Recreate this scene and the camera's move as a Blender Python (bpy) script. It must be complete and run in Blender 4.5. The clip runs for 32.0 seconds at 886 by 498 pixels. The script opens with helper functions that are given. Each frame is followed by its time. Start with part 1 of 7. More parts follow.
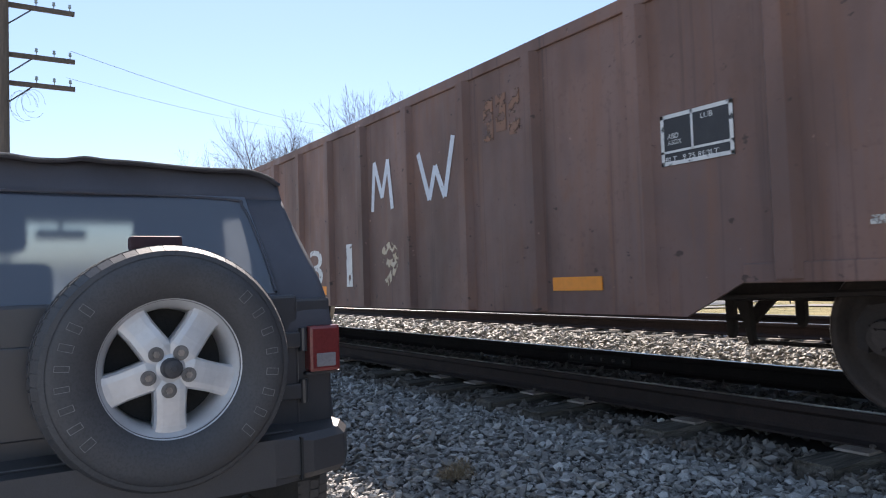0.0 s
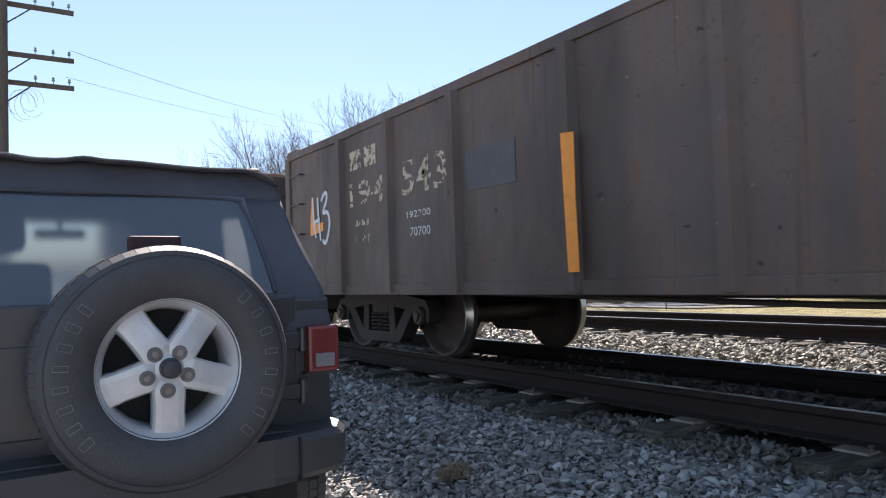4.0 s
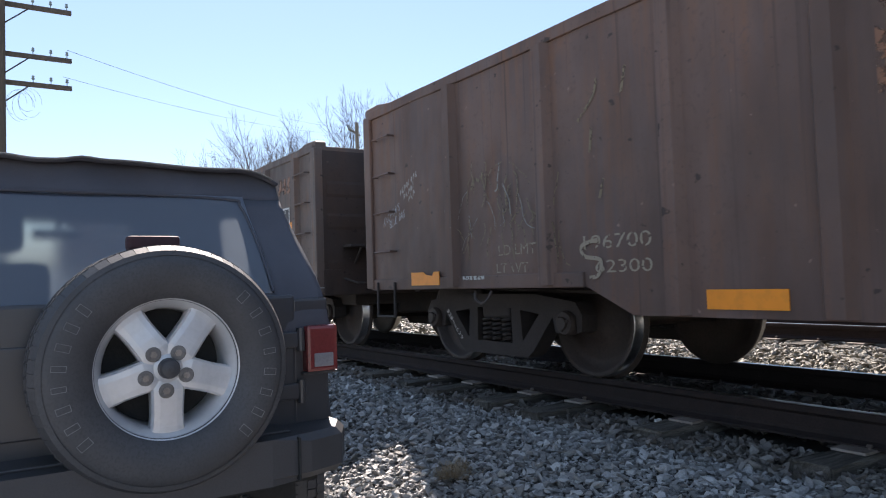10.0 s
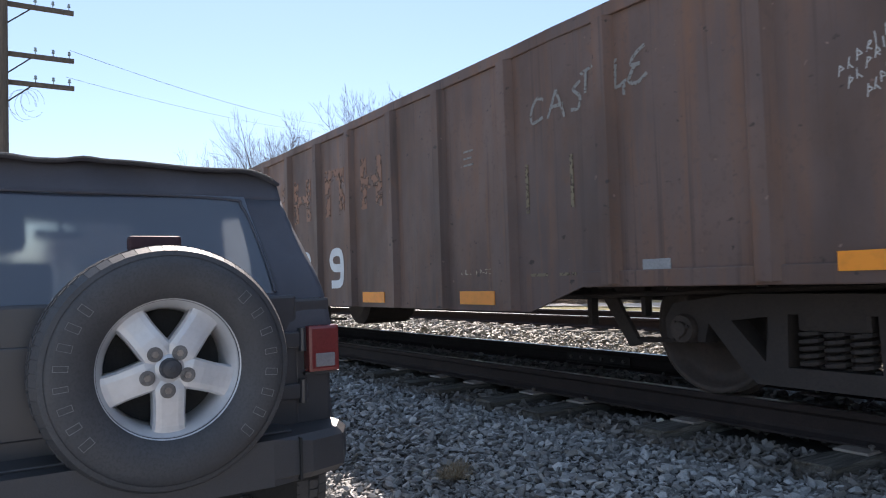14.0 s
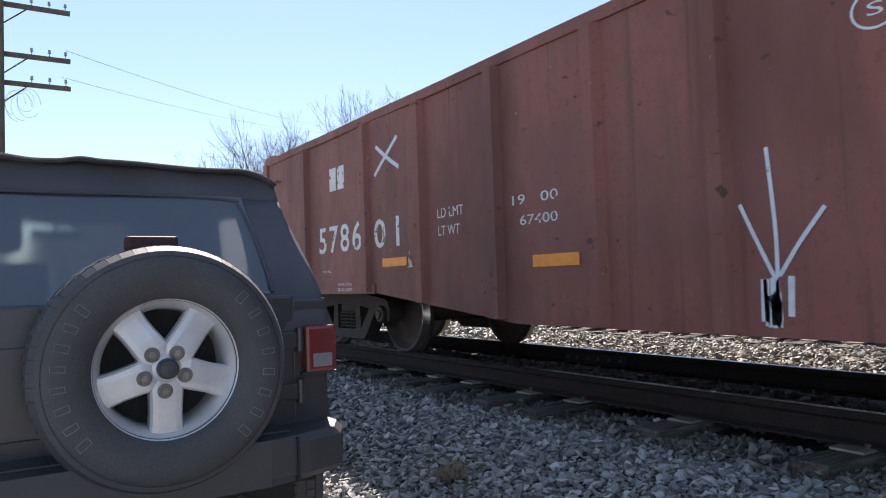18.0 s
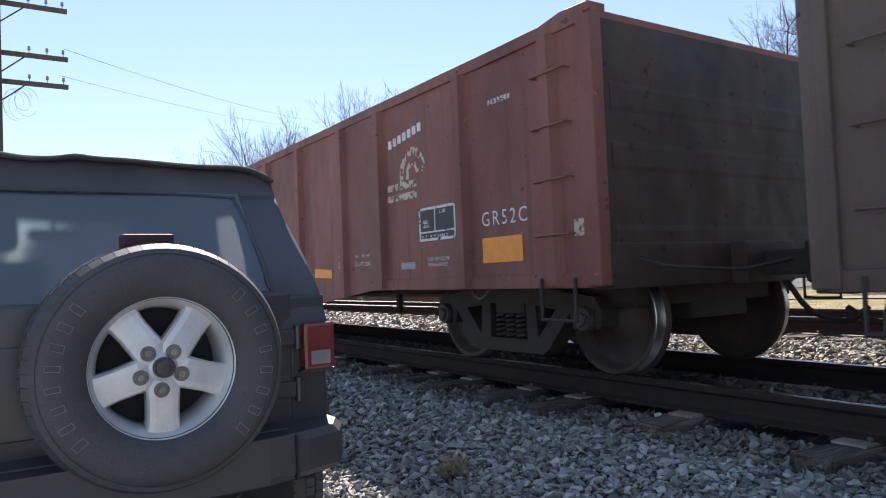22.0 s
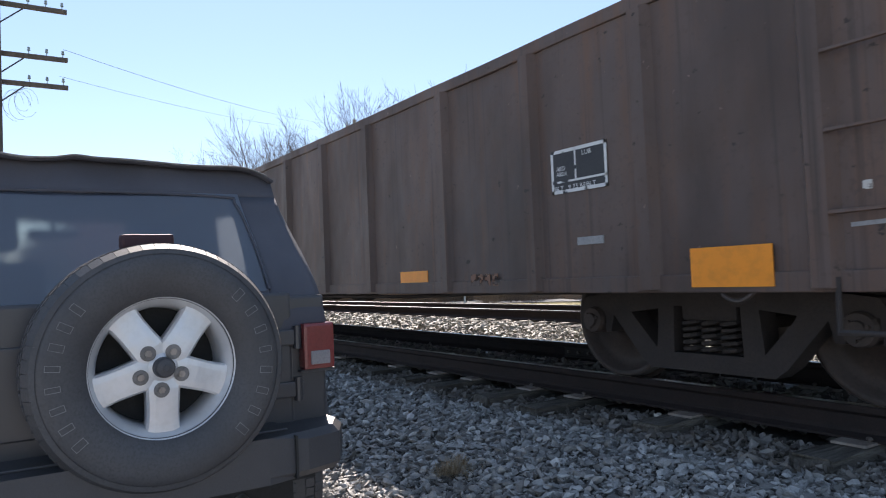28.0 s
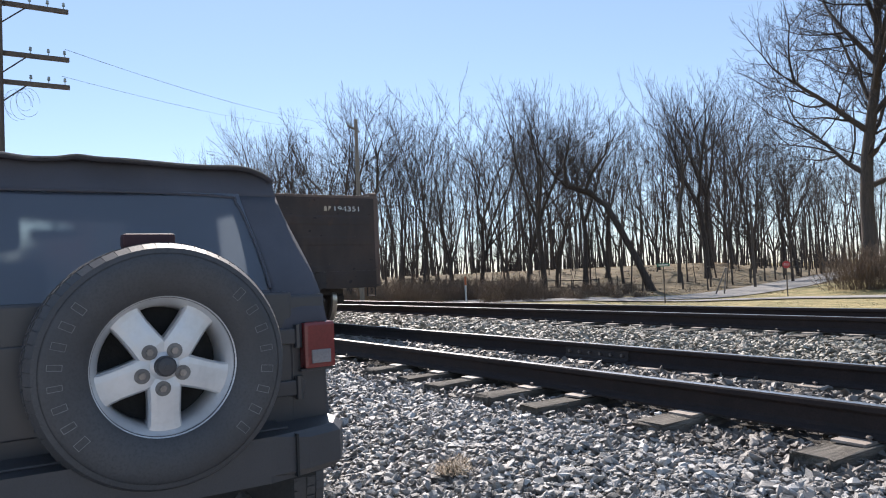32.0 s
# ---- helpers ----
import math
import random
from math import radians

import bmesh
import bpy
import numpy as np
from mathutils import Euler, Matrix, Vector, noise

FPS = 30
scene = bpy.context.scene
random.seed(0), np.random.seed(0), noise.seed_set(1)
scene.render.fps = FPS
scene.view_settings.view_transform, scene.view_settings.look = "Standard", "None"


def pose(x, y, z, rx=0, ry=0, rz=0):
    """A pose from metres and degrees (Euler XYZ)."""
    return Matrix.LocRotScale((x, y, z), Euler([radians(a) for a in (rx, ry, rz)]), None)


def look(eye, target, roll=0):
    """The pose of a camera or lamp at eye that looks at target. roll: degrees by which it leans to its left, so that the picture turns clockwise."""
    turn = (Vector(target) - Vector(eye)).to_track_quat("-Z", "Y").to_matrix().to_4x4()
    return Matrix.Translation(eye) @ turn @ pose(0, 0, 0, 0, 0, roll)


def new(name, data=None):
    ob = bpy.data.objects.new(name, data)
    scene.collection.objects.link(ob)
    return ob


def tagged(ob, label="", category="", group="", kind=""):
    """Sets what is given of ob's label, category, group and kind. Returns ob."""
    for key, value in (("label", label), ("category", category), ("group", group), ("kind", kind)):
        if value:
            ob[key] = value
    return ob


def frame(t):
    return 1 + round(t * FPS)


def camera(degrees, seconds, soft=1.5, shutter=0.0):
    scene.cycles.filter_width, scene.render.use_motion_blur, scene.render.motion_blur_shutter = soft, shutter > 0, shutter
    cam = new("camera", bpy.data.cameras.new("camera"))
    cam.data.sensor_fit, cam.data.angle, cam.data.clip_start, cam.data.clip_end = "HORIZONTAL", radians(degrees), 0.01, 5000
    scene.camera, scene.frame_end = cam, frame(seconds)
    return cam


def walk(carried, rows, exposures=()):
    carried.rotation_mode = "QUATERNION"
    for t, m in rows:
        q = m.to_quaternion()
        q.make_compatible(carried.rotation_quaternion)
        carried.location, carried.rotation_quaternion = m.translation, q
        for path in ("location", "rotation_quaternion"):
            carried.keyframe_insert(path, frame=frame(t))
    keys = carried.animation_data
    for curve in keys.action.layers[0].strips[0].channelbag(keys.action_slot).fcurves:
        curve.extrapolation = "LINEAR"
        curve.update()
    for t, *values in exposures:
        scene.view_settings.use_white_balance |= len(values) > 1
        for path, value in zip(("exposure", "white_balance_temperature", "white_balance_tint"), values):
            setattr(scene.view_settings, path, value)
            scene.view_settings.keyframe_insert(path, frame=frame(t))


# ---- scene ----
# The camera stands by the track, nearly still, and is nudged a little now and then.
# x runs along the railway, y across it and away from the camera, z = 0 is the top of the near track's rails.
CAM = camera(63.45, 32.0, soft=1.1, shutter=0.1)
walk(CAM, [
    (0.0, pose(-0.000, -0.016, 0.791, 92.545, 1.806, 57.313)),
    (0.5, pose(-0.001, -0.016, 0.791, 92.544, 1.812, 57.312)),
    (1.0, pose(-0.002, -0.016, 0.793, 92.504, 1.785, 57.273)),
    (1.5, pose(-0.003, -0.016, 0.793, 92.505, 1.781, 57.273)),
    (2.0, pose(-0.000, -0.017, 0.793, 92.508, 1.768, 57.253)),
    (2.5, pose(-0.002, -0.015, 0.794, 92.503, 1.791, 57.267)),
    (3.0, pose(-0.001, -0.016, 0.794, 92.506, 1.778, 57.256)),
    (3.5, pose(-0.001, -0.015, 0.793, 92.508, 1.768, 57.256)),
    (5.5, pose(-0.001, -0.016, 0.793, 92.512, 1.776, 57.199)),
    (6.0, pose(-0.003, -0.016, 0.793, 92.509, 1.791, 57.214)),
    (6.5, pose(-0.003, -0.017, 0.793, 92.509, 1.789, 57.214)),
    (7.0, pose(-0.004, -0.017, 0.793, 92.508, 1.792, 57.212)),
    (7.5, pose(-0.001, -0.016, 0.793, 92.508, 1.769, 57.253)),
    (8.0, pose(-0.001, -0.016, 0.792, 92.529, 1.795, 57.254)),
    (8.5, pose(-0.001, -0.016, 0.792, 92.529, 1.795, 57.254)),
    (9.0, pose(-0.000, -0.016, 0.791, 92.550, 1.811, 57.256)),
    (9.5, pose(-0.001, -0.017, 0.793, 92.511, 1.757, 57.253)),
    (10.0, pose(-0.002, -0.017, 0.792, 92.522, 1.783, 57.100)),
    (10.5, pose(-0.003, -0.016, 0.793, 92.511, 1.805, 57.156)),
    (11.0, pose(-0.001, -0.016, 0.793, 92.516, 1.776, 57.443)),
    (11.5, pose(-0.003, -0.017, 0.793, 92.521, 1.720, 57.357)),
    (12.0, pose(-0.001, -0.016, 0.793, 92.506, 1.763, 57.308)),
    (12.5, pose(-0.002, -0.014, 0.794, 92.485, 1.815, 57.271)),
    (13.0, pose(-0.003, -0.016, 0.793, 92.494, 1.804, 57.209)),
    (13.5, pose(-0.001, -0.016, 0.793, 92.514, 1.781, 57.180)),
    (14.0, pose(-0.001, -0.015, 0.793, 92.507, 1.772, 57.256)),
    (14.5, pose(-0.003, -0.016, 0.793, 92.526, 1.739, 57.246)),
    (16.5, pose(-0.003, -0.015, 0.792, 92.517, 1.804, 57.103)),
    (17.0, pose(-0.002, -0.013, 0.790, 92.550, 1.815, 57.037)),
    (17.5, pose(0.008, -0.021, 0.791, 92.542, 1.831, 57.056)),
    (18.0, pose(0.001, -0.016, 0.792, 92.515, 1.858, 57.041)),
    (18.5, pose(0.001, -0.016, 0.793, 92.494, 1.834, 57.040)),
    (19.0, pose(0.001, -0.016, 0.791, 92.535, 1.877, 57.042)),
    (19.5, pose(-0.001, -0.015, 0.794, 92.476, 1.757, 57.031)),
    (20.0, pose(0.013, -0.015, 0.788, 92.548, 2.005, 57.772)),
    (20.5, pose(-0.005, -0.004, 0.791, 92.209, 2.318, 57.662)),
    (21.0, pose(-0.004, -0.003, 0.789, 92.288, 2.304, 57.628)),
    (21.5, pose(-0.006, 0.000, 0.790, 92.210, 2.293, 57.192)),
    (22.0, pose(-0.014, 0.002, 0.792, 92.190, 2.273, 57.068)),
    (22.5, pose(-0.011, 0.001, 0.790, 92.249, 2.272, 57.049)),
    (23.0, pose(-0.011, 0.002, 0.790, 92.184, 2.274, 57.055)),
    (23.5, pose(-0.011, 0.000, 0.791, 92.243, 2.278, 57.056)),
    (24.0, pose(-0.009, 0.000, 0.791, 92.242, 2.267, 57.122)),
    (24.5, pose(-0.010, 0.001, 0.791, 92.249, 2.312, 57.168)),
    (25.0, pose(-0.010, 0.001, 0.790, 92.248, 2.258, 57.135)),
    (25.5, pose(-0.011, 0.001, 0.791, 92.234, 2.283, 57.152)),
    (27.5, pose(-0.012, -0.000, 0.791, 92.230, 2.251, 57.071)),
    (28.0, pose(-0.010, 0.001, 0.790, 92.236, 2.297, 57.055)),
    (28.5, pose(-0.012, 0.000, 0.790, 92.177, 2.293, 57.061)),
    (29.0, pose(-0.012, 0.001, 0.791, 92.175, 2.286, 57.093)),
    (29.5, pose(-0.011, 0.000, 0.791, 92.175, 2.289, 57.094)),
    (30.0, pose(-0.001, -0.003, 0.786, 92.242, 2.328, 57.188)),
    (30.5, pose(-0.001, -0.002, 0.787, 92.236, 2.331, 57.211)),
    (31.0, pose(0.004, -0.001, 0.787, 92.201, 2.382, 57.266)),
    (31.5, pose(0.009, -0.004, 0.787, 92.219, 2.330, 57.234)),
    (32.0, pose(-0.000, 0.000, 0.789, 92.184, 2.330, 57.169)),
], exposures=[(0.0, 1.08, 6900, 18), (27.5, 1.08, 6900, 18), (29.0, 0.98, 6850, 17), (30.5, 0.86, 6750, 16), (32.0, 0.80, 6700, 16)])

# ---- light ----
SUN = Vector((-1.24, 0.476, 1.06)).normalized()
world = bpy.data.worlds.new("daylight")
scene.world = world
world.use_nodes = True
wn = world.node_tree
sky = wn.nodes.new("ShaderNodeTexSky")
sky.sky_type = "NISHITA"
sky.sun_disc = False
sky.sun_elevation = math.asin(SUN.z)
sky.sun_rotation = math.atan2(SUN.x, SUN.y)
sky.altitude = 1200
sky.air_density, sky.dust_density, sky.ozone_density = 1.0, 0.08, 1.4
# thin high haze evens the sky out
haze = wn.nodes.new("ShaderNodeMix")
haze.data_type = "RGBA"
haze.inputs[0].default_value = 0.45
haze.inputs[7].default_value = (1.95, 3.1, 4.5, 1)
wn.links.new(sky.outputs[0], haze.inputs[6])
wn.links.new(haze.outputs[2], wn.nodes["Background"].inputs[0])
wn.nodes["Background"].inputs[1].default_value = 0.111
sun = new("sun", bpy.data.lights.new("sun", "SUN"))
sun.data.energy, sun.data.angle, sun.data.color = 5.0, radians(0.6), (1.0, 0.95, 0.87)
sun.matrix_basis = look(SUN * 50, (0, 0, 0))
scene.view_settings.exposure = 0.0


# ---- materials ----
def material(name, colour, second=None, rough=0.7, metal=0.0, scale=6.0, fine=60.0, bump=0.3, depth=0.01, third=None, stretch=(1, 1, 1), vary=0.0, spec=0.5, contrast=(0.35, 0.65)):
    """A surface of two colours in large blotches, a third in fine grain, with relief; vary shifts the value from piece to piece."""
    m = bpy.data.materials.new(name)
    m.use_nodes = True
    t = m.node_tree
    b = t.nodes["Principled BSDF"]
    b.inputs["Roughness"].default_value = rough
    b.inputs["Metallic"].default_value = metal
    b.inputs["Specular IOR Level"].default_value = spec
    second = second or tuple(c * 0.7 for c in colour)
    third = third or tuple(c * 0.8 for c in second)
    co = t.nodes.new("ShaderNodeTexCoord")
    mp = t.nodes.new("ShaderNodeMapping")
    mp.inputs["Scale"].default_value = stretch
    t.links.new(co.outputs["Object"], mp.inputs["Vector"])

    def tex(sc, det, lo, hi):
        n = t.nodes.new("ShaderNodeTexNoise")
        n.inputs["Scale"].default_value = sc
        n.inputs["Detail"].default_value = det
        n.inputs["Roughness"].default_value = 0.62
        t.links.new(mp.outputs[0], n.inputs["Vector"])
        r = t.nodes.new("ShaderNodeMapRange")
        r.inputs[1].default_value, r.inputs[2].default_value = lo, hi
        t.links.new(n.outputs["Fac"], r.inputs[0])
        return n, r

    big, bigr = tex(scale, 6, *contrast)
    small, smallr = tex(fine, 5, 0.45, 0.75)
    x1 = t.nodes.new("ShaderNodeMix")
    x1.data_type = "RGBA"
    x1.inputs[6].default_value, x1.inputs[7].default_value = (*colour, 1), (*second, 1)
    t.links.new(bigr.outputs[0], x1.inputs[0])
    x2 = t.nodes.new("ShaderNodeMix")
    x2.data_type = "RGBA"
    x2.inputs[7].default_value = (*third, 1)
    t.links.new(x1.outputs[2], x2.inputs[6])
    t.links.new(smallr.outputs[0], x2.inputs[0])
    last = x2.outputs[2]
    if vary:
        oi = t.nodes.new("ShaderNodeObjectInfo")
        rr = t.nodes.new("ShaderNodeMapRange")
        rr.inputs[3].default_value, rr.inputs[4].default_value = 1 - vary, 1 + vary
        t.links.new(oi.outputs["Random"], rr.inputs[0])
        hsv = t.nodes.new("ShaderNodeHueSaturation")
        t.links.new(last, hsv.inputs["Color"])
        t.links.new(rr.outputs[0], hsv.inputs["Value"])
        last = hsv.outputs[0]
    t.links.new(last, b.inputs["Base Color"])
    if bump:
        bn = t.nodes.new("ShaderNodeBump")
        bn.inputs["Strength"].default_value = bump
        bn.inputs["Distance"].default_value = depth
        t.links.new(small.outputs["Fac"], bn.inputs["Height"])
        t.links.new(bn.outputs[0], b.inputs["Normal"])
    return m


def island_material(name, colours, rough=0.58, fine=80.0, grit=0.35):
    """Stones or blades in one mesh: each takes a shade of its own."""
    m = material(name, colours[0], colours[0], rough=rough, fine=fine, bump=0.4 + grit, depth=0.004 + 0.006 * grit)
    t = m.node_tree
    b = t.nodes["Principled BSDF"]
    g = t.nodes.new("ShaderNodeNewGeometry")
    ramp = t.nodes.new("ShaderNodeValToRGB")
    ramp.color_ramp.elements.remove(ramp.color_ramp.elements[0])
    for i, c in enumerate(colours):
        e = ramp.color_ramp.elements[0] if i == 0 else ramp.color_ramp.elements.new(i / max(1, len(colours) - 1))
        e.position = i / max(1, len(colours) - 1)
        e.color = (*c, 1)
    t.links.new(g.outputs["Random Per Island"], ramp.inputs[0])
    n = t.nodes.new("ShaderNodeTexNoise")
    n.inputs["Scale"].default_value = fine
    mix = t.nodes.new("ShaderNodeMix")
    mix.data_type, mix.blend_type = "RGBA", "MULTIPLY"
    mix.inputs[0].default_value = grit
    co = t.nodes.new("ShaderNodeTexCoord")
    t.links.new(co.outputs["Object"], n.inputs["Vector"])
    t.links.new(ramp.outputs[0], mix.inputs[6])
    t.links.new(n.outputs["Fac"], mix.inputs[7])
    t.links.new(mix.outputs[2], b.inputs["Base Color"])
    return m


def car_paint(name, base, patch, rust, amount=0.5):
    """Old freight car paint: faded, streaked downwards and rusting through."""
    m = bpy.data.materials.new(name)
    m.use_nodes = True
    t = m.node_tree
    b = t.nodes["Principled BSDF"]
    b.inputs["Roughness"].default_value = 0.62
    b.inputs["Specular IOR Level"].default_value = 0.35
    co = t.nodes.new("ShaderNodeTexCoord")

    def layer(stretch, sc, lo, hi, det=7):
        mp = t.nodes.new("ShaderNodeMapping")
        mp.inputs["Scale"].default_value = stretch
        t.links.new(co.outputs["Object"], mp.inputs["Vector"])
        n = t.nodes.new("ShaderNodeTexNoise")
        n.inputs["Scale"].default_value, n.inputs["Detail"].default_value = sc, det
        t.links.new(mp.outputs[0], n.inputs["Vector"])
        r = t.nodes.new("ShaderNodeMapRange")
        r.inputs[1].default_value, r.inputs[2].default_value = lo, hi
        t.links.new(n.outputs["Fac"], r.inputs[0])
        return n, r

    def mix(fac, a, c):
        x = t.nodes.new("ShaderNodeMix")
        x.data_type = "RGBA"
        t.links.new(fac, x.inputs[0])
        if isinstance(a, tuple):
            x.inputs[6].default_value = (*a, 1)
        else:
            t.links.new(a, x.inputs[6])
        x.inputs[7].default_value = (*c, 1)
        return x.outputs[2]

    _, f1 = layer((1, 1, 1), 1.3, 0.38, 0.66)
    c = mix(f1.outputs[0], base, patch)
    _, f2 = layer((6, 1, 0.35), 2.2, 0.55 - 0.12 * amount, 0.85)
    c = mix(f2.outputs[0], c, rust)
    n3, f3 = layer((1, 1, 1), 28, 0.56, 0.72)
    c = mix(f3.outputs[0], c, tuple(0.80 * v for v in base))
    _, f4 = layer((1, 1, 0.5), 5, 0.62, 0.80)
    c = mix(f4.outputs[0], c, rust)
    _, f5 = layer((1.6, 1, 0.5), 0.8, 0.48, 0.68)
    c = mix(f5.outputs[0], c, tuple(0.52 * v for v in base))
    _, f6 = layer((14, 1, 0.25), 1.6, 0.60, 0.80)
    c = mix(f6.outputs[0], c, tuple(0.55 * v for v in patch))
    # scabs where the paint has come away, and pale scuffs
    _, f7 = layer((1, 1, 1.4), 9, 0.66, 0.70)
    c = mix(f7.outputs[0], c, tuple(0.45 * v for v in patch))
    _, f8 = layer((1, 1, 1), 16, 0.70, 0.76)
    c = mix(f8.outputs[0], c, tuple(min(0.5, 1.6 * v) for v in base))
    t.links.new(c, b.inputs["Base Color"])
    bn = t.nodes.new("ShaderNodeBump")
    bn.inputs["Strength"].default_value, bn.inputs["Distance"].default_value = 0.14, 0.004
    t.links.new(n3.outputs["Fac"], bn.inputs["Height"])
    # plates dented from inside
    n9, _ = layer((1.2, 1, 0.8), 1.7, 0.3, 0.7, 2)
    dent = t.nodes.new("ShaderNodeBump")
    dent.inputs["Strength"].default_value, dent.inputs["Distance"].default_value = 0.8, 0.09
    t.links.new(n9.outputs["Fac"], dent.inputs["Height"])
    t.links.new(dent.outputs[0], bn.inputs["Normal"])
    t.links.new(bn.outputs[0], b.inputs["Normal"])
    return m


def worn_paint(name, colour, holes=0.5, scale=14.0, rough=0.6, under=None):
    """Lettering paint, flaked away in places."""
    m = bpy.data.materials.new(name)
    m.use_nodes = True
    t = m.node_tree
    b = t.nodes["Principled BSDF"]
    b.inputs["Roughness"].default_value = rough
    co = t.nodes.new("ShaderNodeTexCoord")
    n = t.nodes.new("ShaderNodeTexNoise")
    n.inputs["Scale"].default_value, n.inputs["Detail"].default_value = scale, 8
    t.links.new(co.outputs["Object"], n.inputs["Vector"])
    r = t.nodes.new("ShaderNodeMapRange")
    r.inputs[1].default_value, r.inputs[2].default_value = holes - 0.04, holes + 0.04
    t.links.new(n.outputs["Fac"], r.inputs[0])
    tr = t.nodes.new("ShaderNodeBsdfTransparent")
    mx = t.nodes.new("ShaderNodeMixShader")
    t.links.new(r.outputs[0], mx.inputs[0])
    t.links.new(tr.outputs[0], mx.inputs[1])
    t.links.new(b.outputs[0], mx.inputs[2])
    t.links.new(mx.outputs[0], t.nodes["Material Output"].inputs["Surface"])
    n2 = t.nodes.new("ShaderNodeTexNoise")
    n2.inputs["Scale"].default_value = scale * 0.6
    t.links.new(co.outputs["Object"], n2.inputs["Vector"])
    x = t.nodes.new("ShaderNodeMix")
    x.data_type = "RGBA"
    x.inputs[6].default_value, x.inputs[7].default_value = (*colour, 1), (*(under or tuple(c * 0.7 for c in colour)), 1)
    t.links.new(n2.outputs["Fac"], x.inputs[0])
    t.links.new(x.outputs[2], b.inputs["Base Color"])
    return m


def glassy(name, tint, clear=0.6, rough=0.03, haze=(0.1, 0.12, 0.15), gloss=0.12, blur=0.0):
    """A pane or clear vinyl sheet: tinted see-through, a little haze, a mirror at the surface."""
    m = bpy.data.materials.new(name)
    m.use_nodes = True
    t = m.node_tree
    t.nodes.remove(t.nodes["Principled BSDF"])
    tr = t.nodes.new("ShaderNodeBsdfRefraction" if blur else "ShaderNodeBsdfTransparent")
    if blur:
        tr.inputs["IOR"].default_value, tr.inputs["Roughness"].default_value = 1.04, blur
    tr.inputs[0].default_value = (*tint, 1)
    df = t.nodes.new("ShaderNodeBsdfDiffuse")
    df.inputs[0].default_value = (*haze, 1)
    gl = t.nodes.new("ShaderNodeBsdfGlossy")
    gl.inputs["Roughness"].default_value = rough
    a, c = t.nodes.new("ShaderNodeMixShader"), t.nodes.new("ShaderNodeMixShader")
    a.inputs[0].default_value = clear
    t.links.new(df.outputs[0], a.inputs[1])
    t.links.new(tr.outputs[0], a.inputs[2])
    c.inputs[0].default_value = gloss
    t.links.new(a.outputs[0], c.inputs[1])
    t.links.new(gl.outputs[0], c.inputs[2])
    t.links.new(c.outputs[0], t.nodes["Material Output"].inputs["Surface"])
    return m


M = {}
M["paint_red"] = car_paint("oxide red paint", (0.240, 0.086, 0.068), (0.185, 0.076, 0.063), (0.175, 0.080, 0.052), 0.3)
M["paint_brown"] = car_paint("faded brown paint", (0.205, 0.120, 0.098), (0.150, 0.094, 0.082), (0.200, 0.096, 0.060), 0.6)
M["paint_dark"] = car_paint("black-brown paint", (0.128, 0.094, 0.080), (0.098, 0.076, 0.069), (0.165, 0.086, 0.052), 0.5)
M["paint_black"] = car_paint("sooty brown-black paint", (0.122, 0.084, 0.070), (0.094, 0.070, 0.062), (0.145, 0.078, 0.050), 0.5)
M["paint_rust"] = car_paint("rusty brown paint", (0.160, 0.102, 0.082), (0.115, 0.079, 0.069), (0.195, 0.095, 0.055), 0.8)
# Darker than the sides: shade on the end walls is put into this paint.
M["paint_end"] = car_paint("end plate paint with shade in it", (0.056, 0.039, 0.033), (0.041, 0.031, 0.028), (0.072, 0.040, 0.027), 0.6)
M["under"] = material("grimy underframe steel", (0.048, 0.037, 0.033), (0.034, 0.028, 0.026), rough=0.8, scale=5, fine=50)
M["wheel"] = material("rusty wheel steel", (0.078, 0.057, 0.048), (0.052, 0.040, 0.035), rough=0.65, metal=0.1, scale=4, fine=40)
M["tread"] = material("worn wheel tread", (0.60, 0.59, 0.58), (0.45, 0.44, 0.43), rough=0.28, metal=1.0, bump=0.05)
M["steel"] = material("bare grey steel", (0.32, 0.32, 0.33), (0.2, 0.19, 0.19), rough=0.5, metal=0.6)
M["orange"] = material("amber reflective sheeting", (0.88, 0.29, 0.02), (0.80, 0.265, 0.02), rough=0.5, scale=1.5, fine=14, bump=0.03, third=(0.70, 0.235, 0.02))
M["white"] = worn_paint("worn white stencil", (0.70, 0.70, 0.68), 0.37)
M["white_flaked"] = worn_paint("flaked white stencil", (0.54, 0.49, 0.41), 0.47, 20.0, under=(0.40, 0.27, 0.14))
M["white_solid"] = worn_paint("fresh white figures", (0.66, 0.70, 0.72), 0.18)
M["chalk"] = worn_paint("spray paint", (0.66, 0.70, 0.76), 0.30, 30.0)
M["crayon"] = worn_paint("paint stick", (0.58, 0.56, 0.52), 0.44, 45.0)
M["scrawl"] = worn_paint("white paint pen", (0.50, 0.49, 0.46), 0.34, 60.0)
M["old_scrawl"] = worn_paint("old yellowed paint pen", (0.205, 0.155, 0.09), 0.44, 30.0, under=(0.13, 0.10, 0.06))
M["faint_scrawl"] = worn_paint("faded white paint pen", (0.25, 0.24, 0.22), 0.41, 50.0)
M["patch"] = material("dark paint patch", (0.085, 0.082, 0.088), (0.07, 0.066, 0.07), rough=0.6)
M["spray"] = worn_paint("pale spray paint", (0.60, 0.64, 0.70), 0.27, 30.0, under=(0.52, 0.44, 0.34))
M["post_pale"] = material("white tag", (0.65, 0.64, 0.60), (0.5, 0.5, 0.48), rough=0.5)
M["white_rusty"] = worn_paint("white stencil paint blistered by rust", (0.58, 0.55, 0.49), 0.40, 16.0, under=(0.36, 0.22, 0.12))
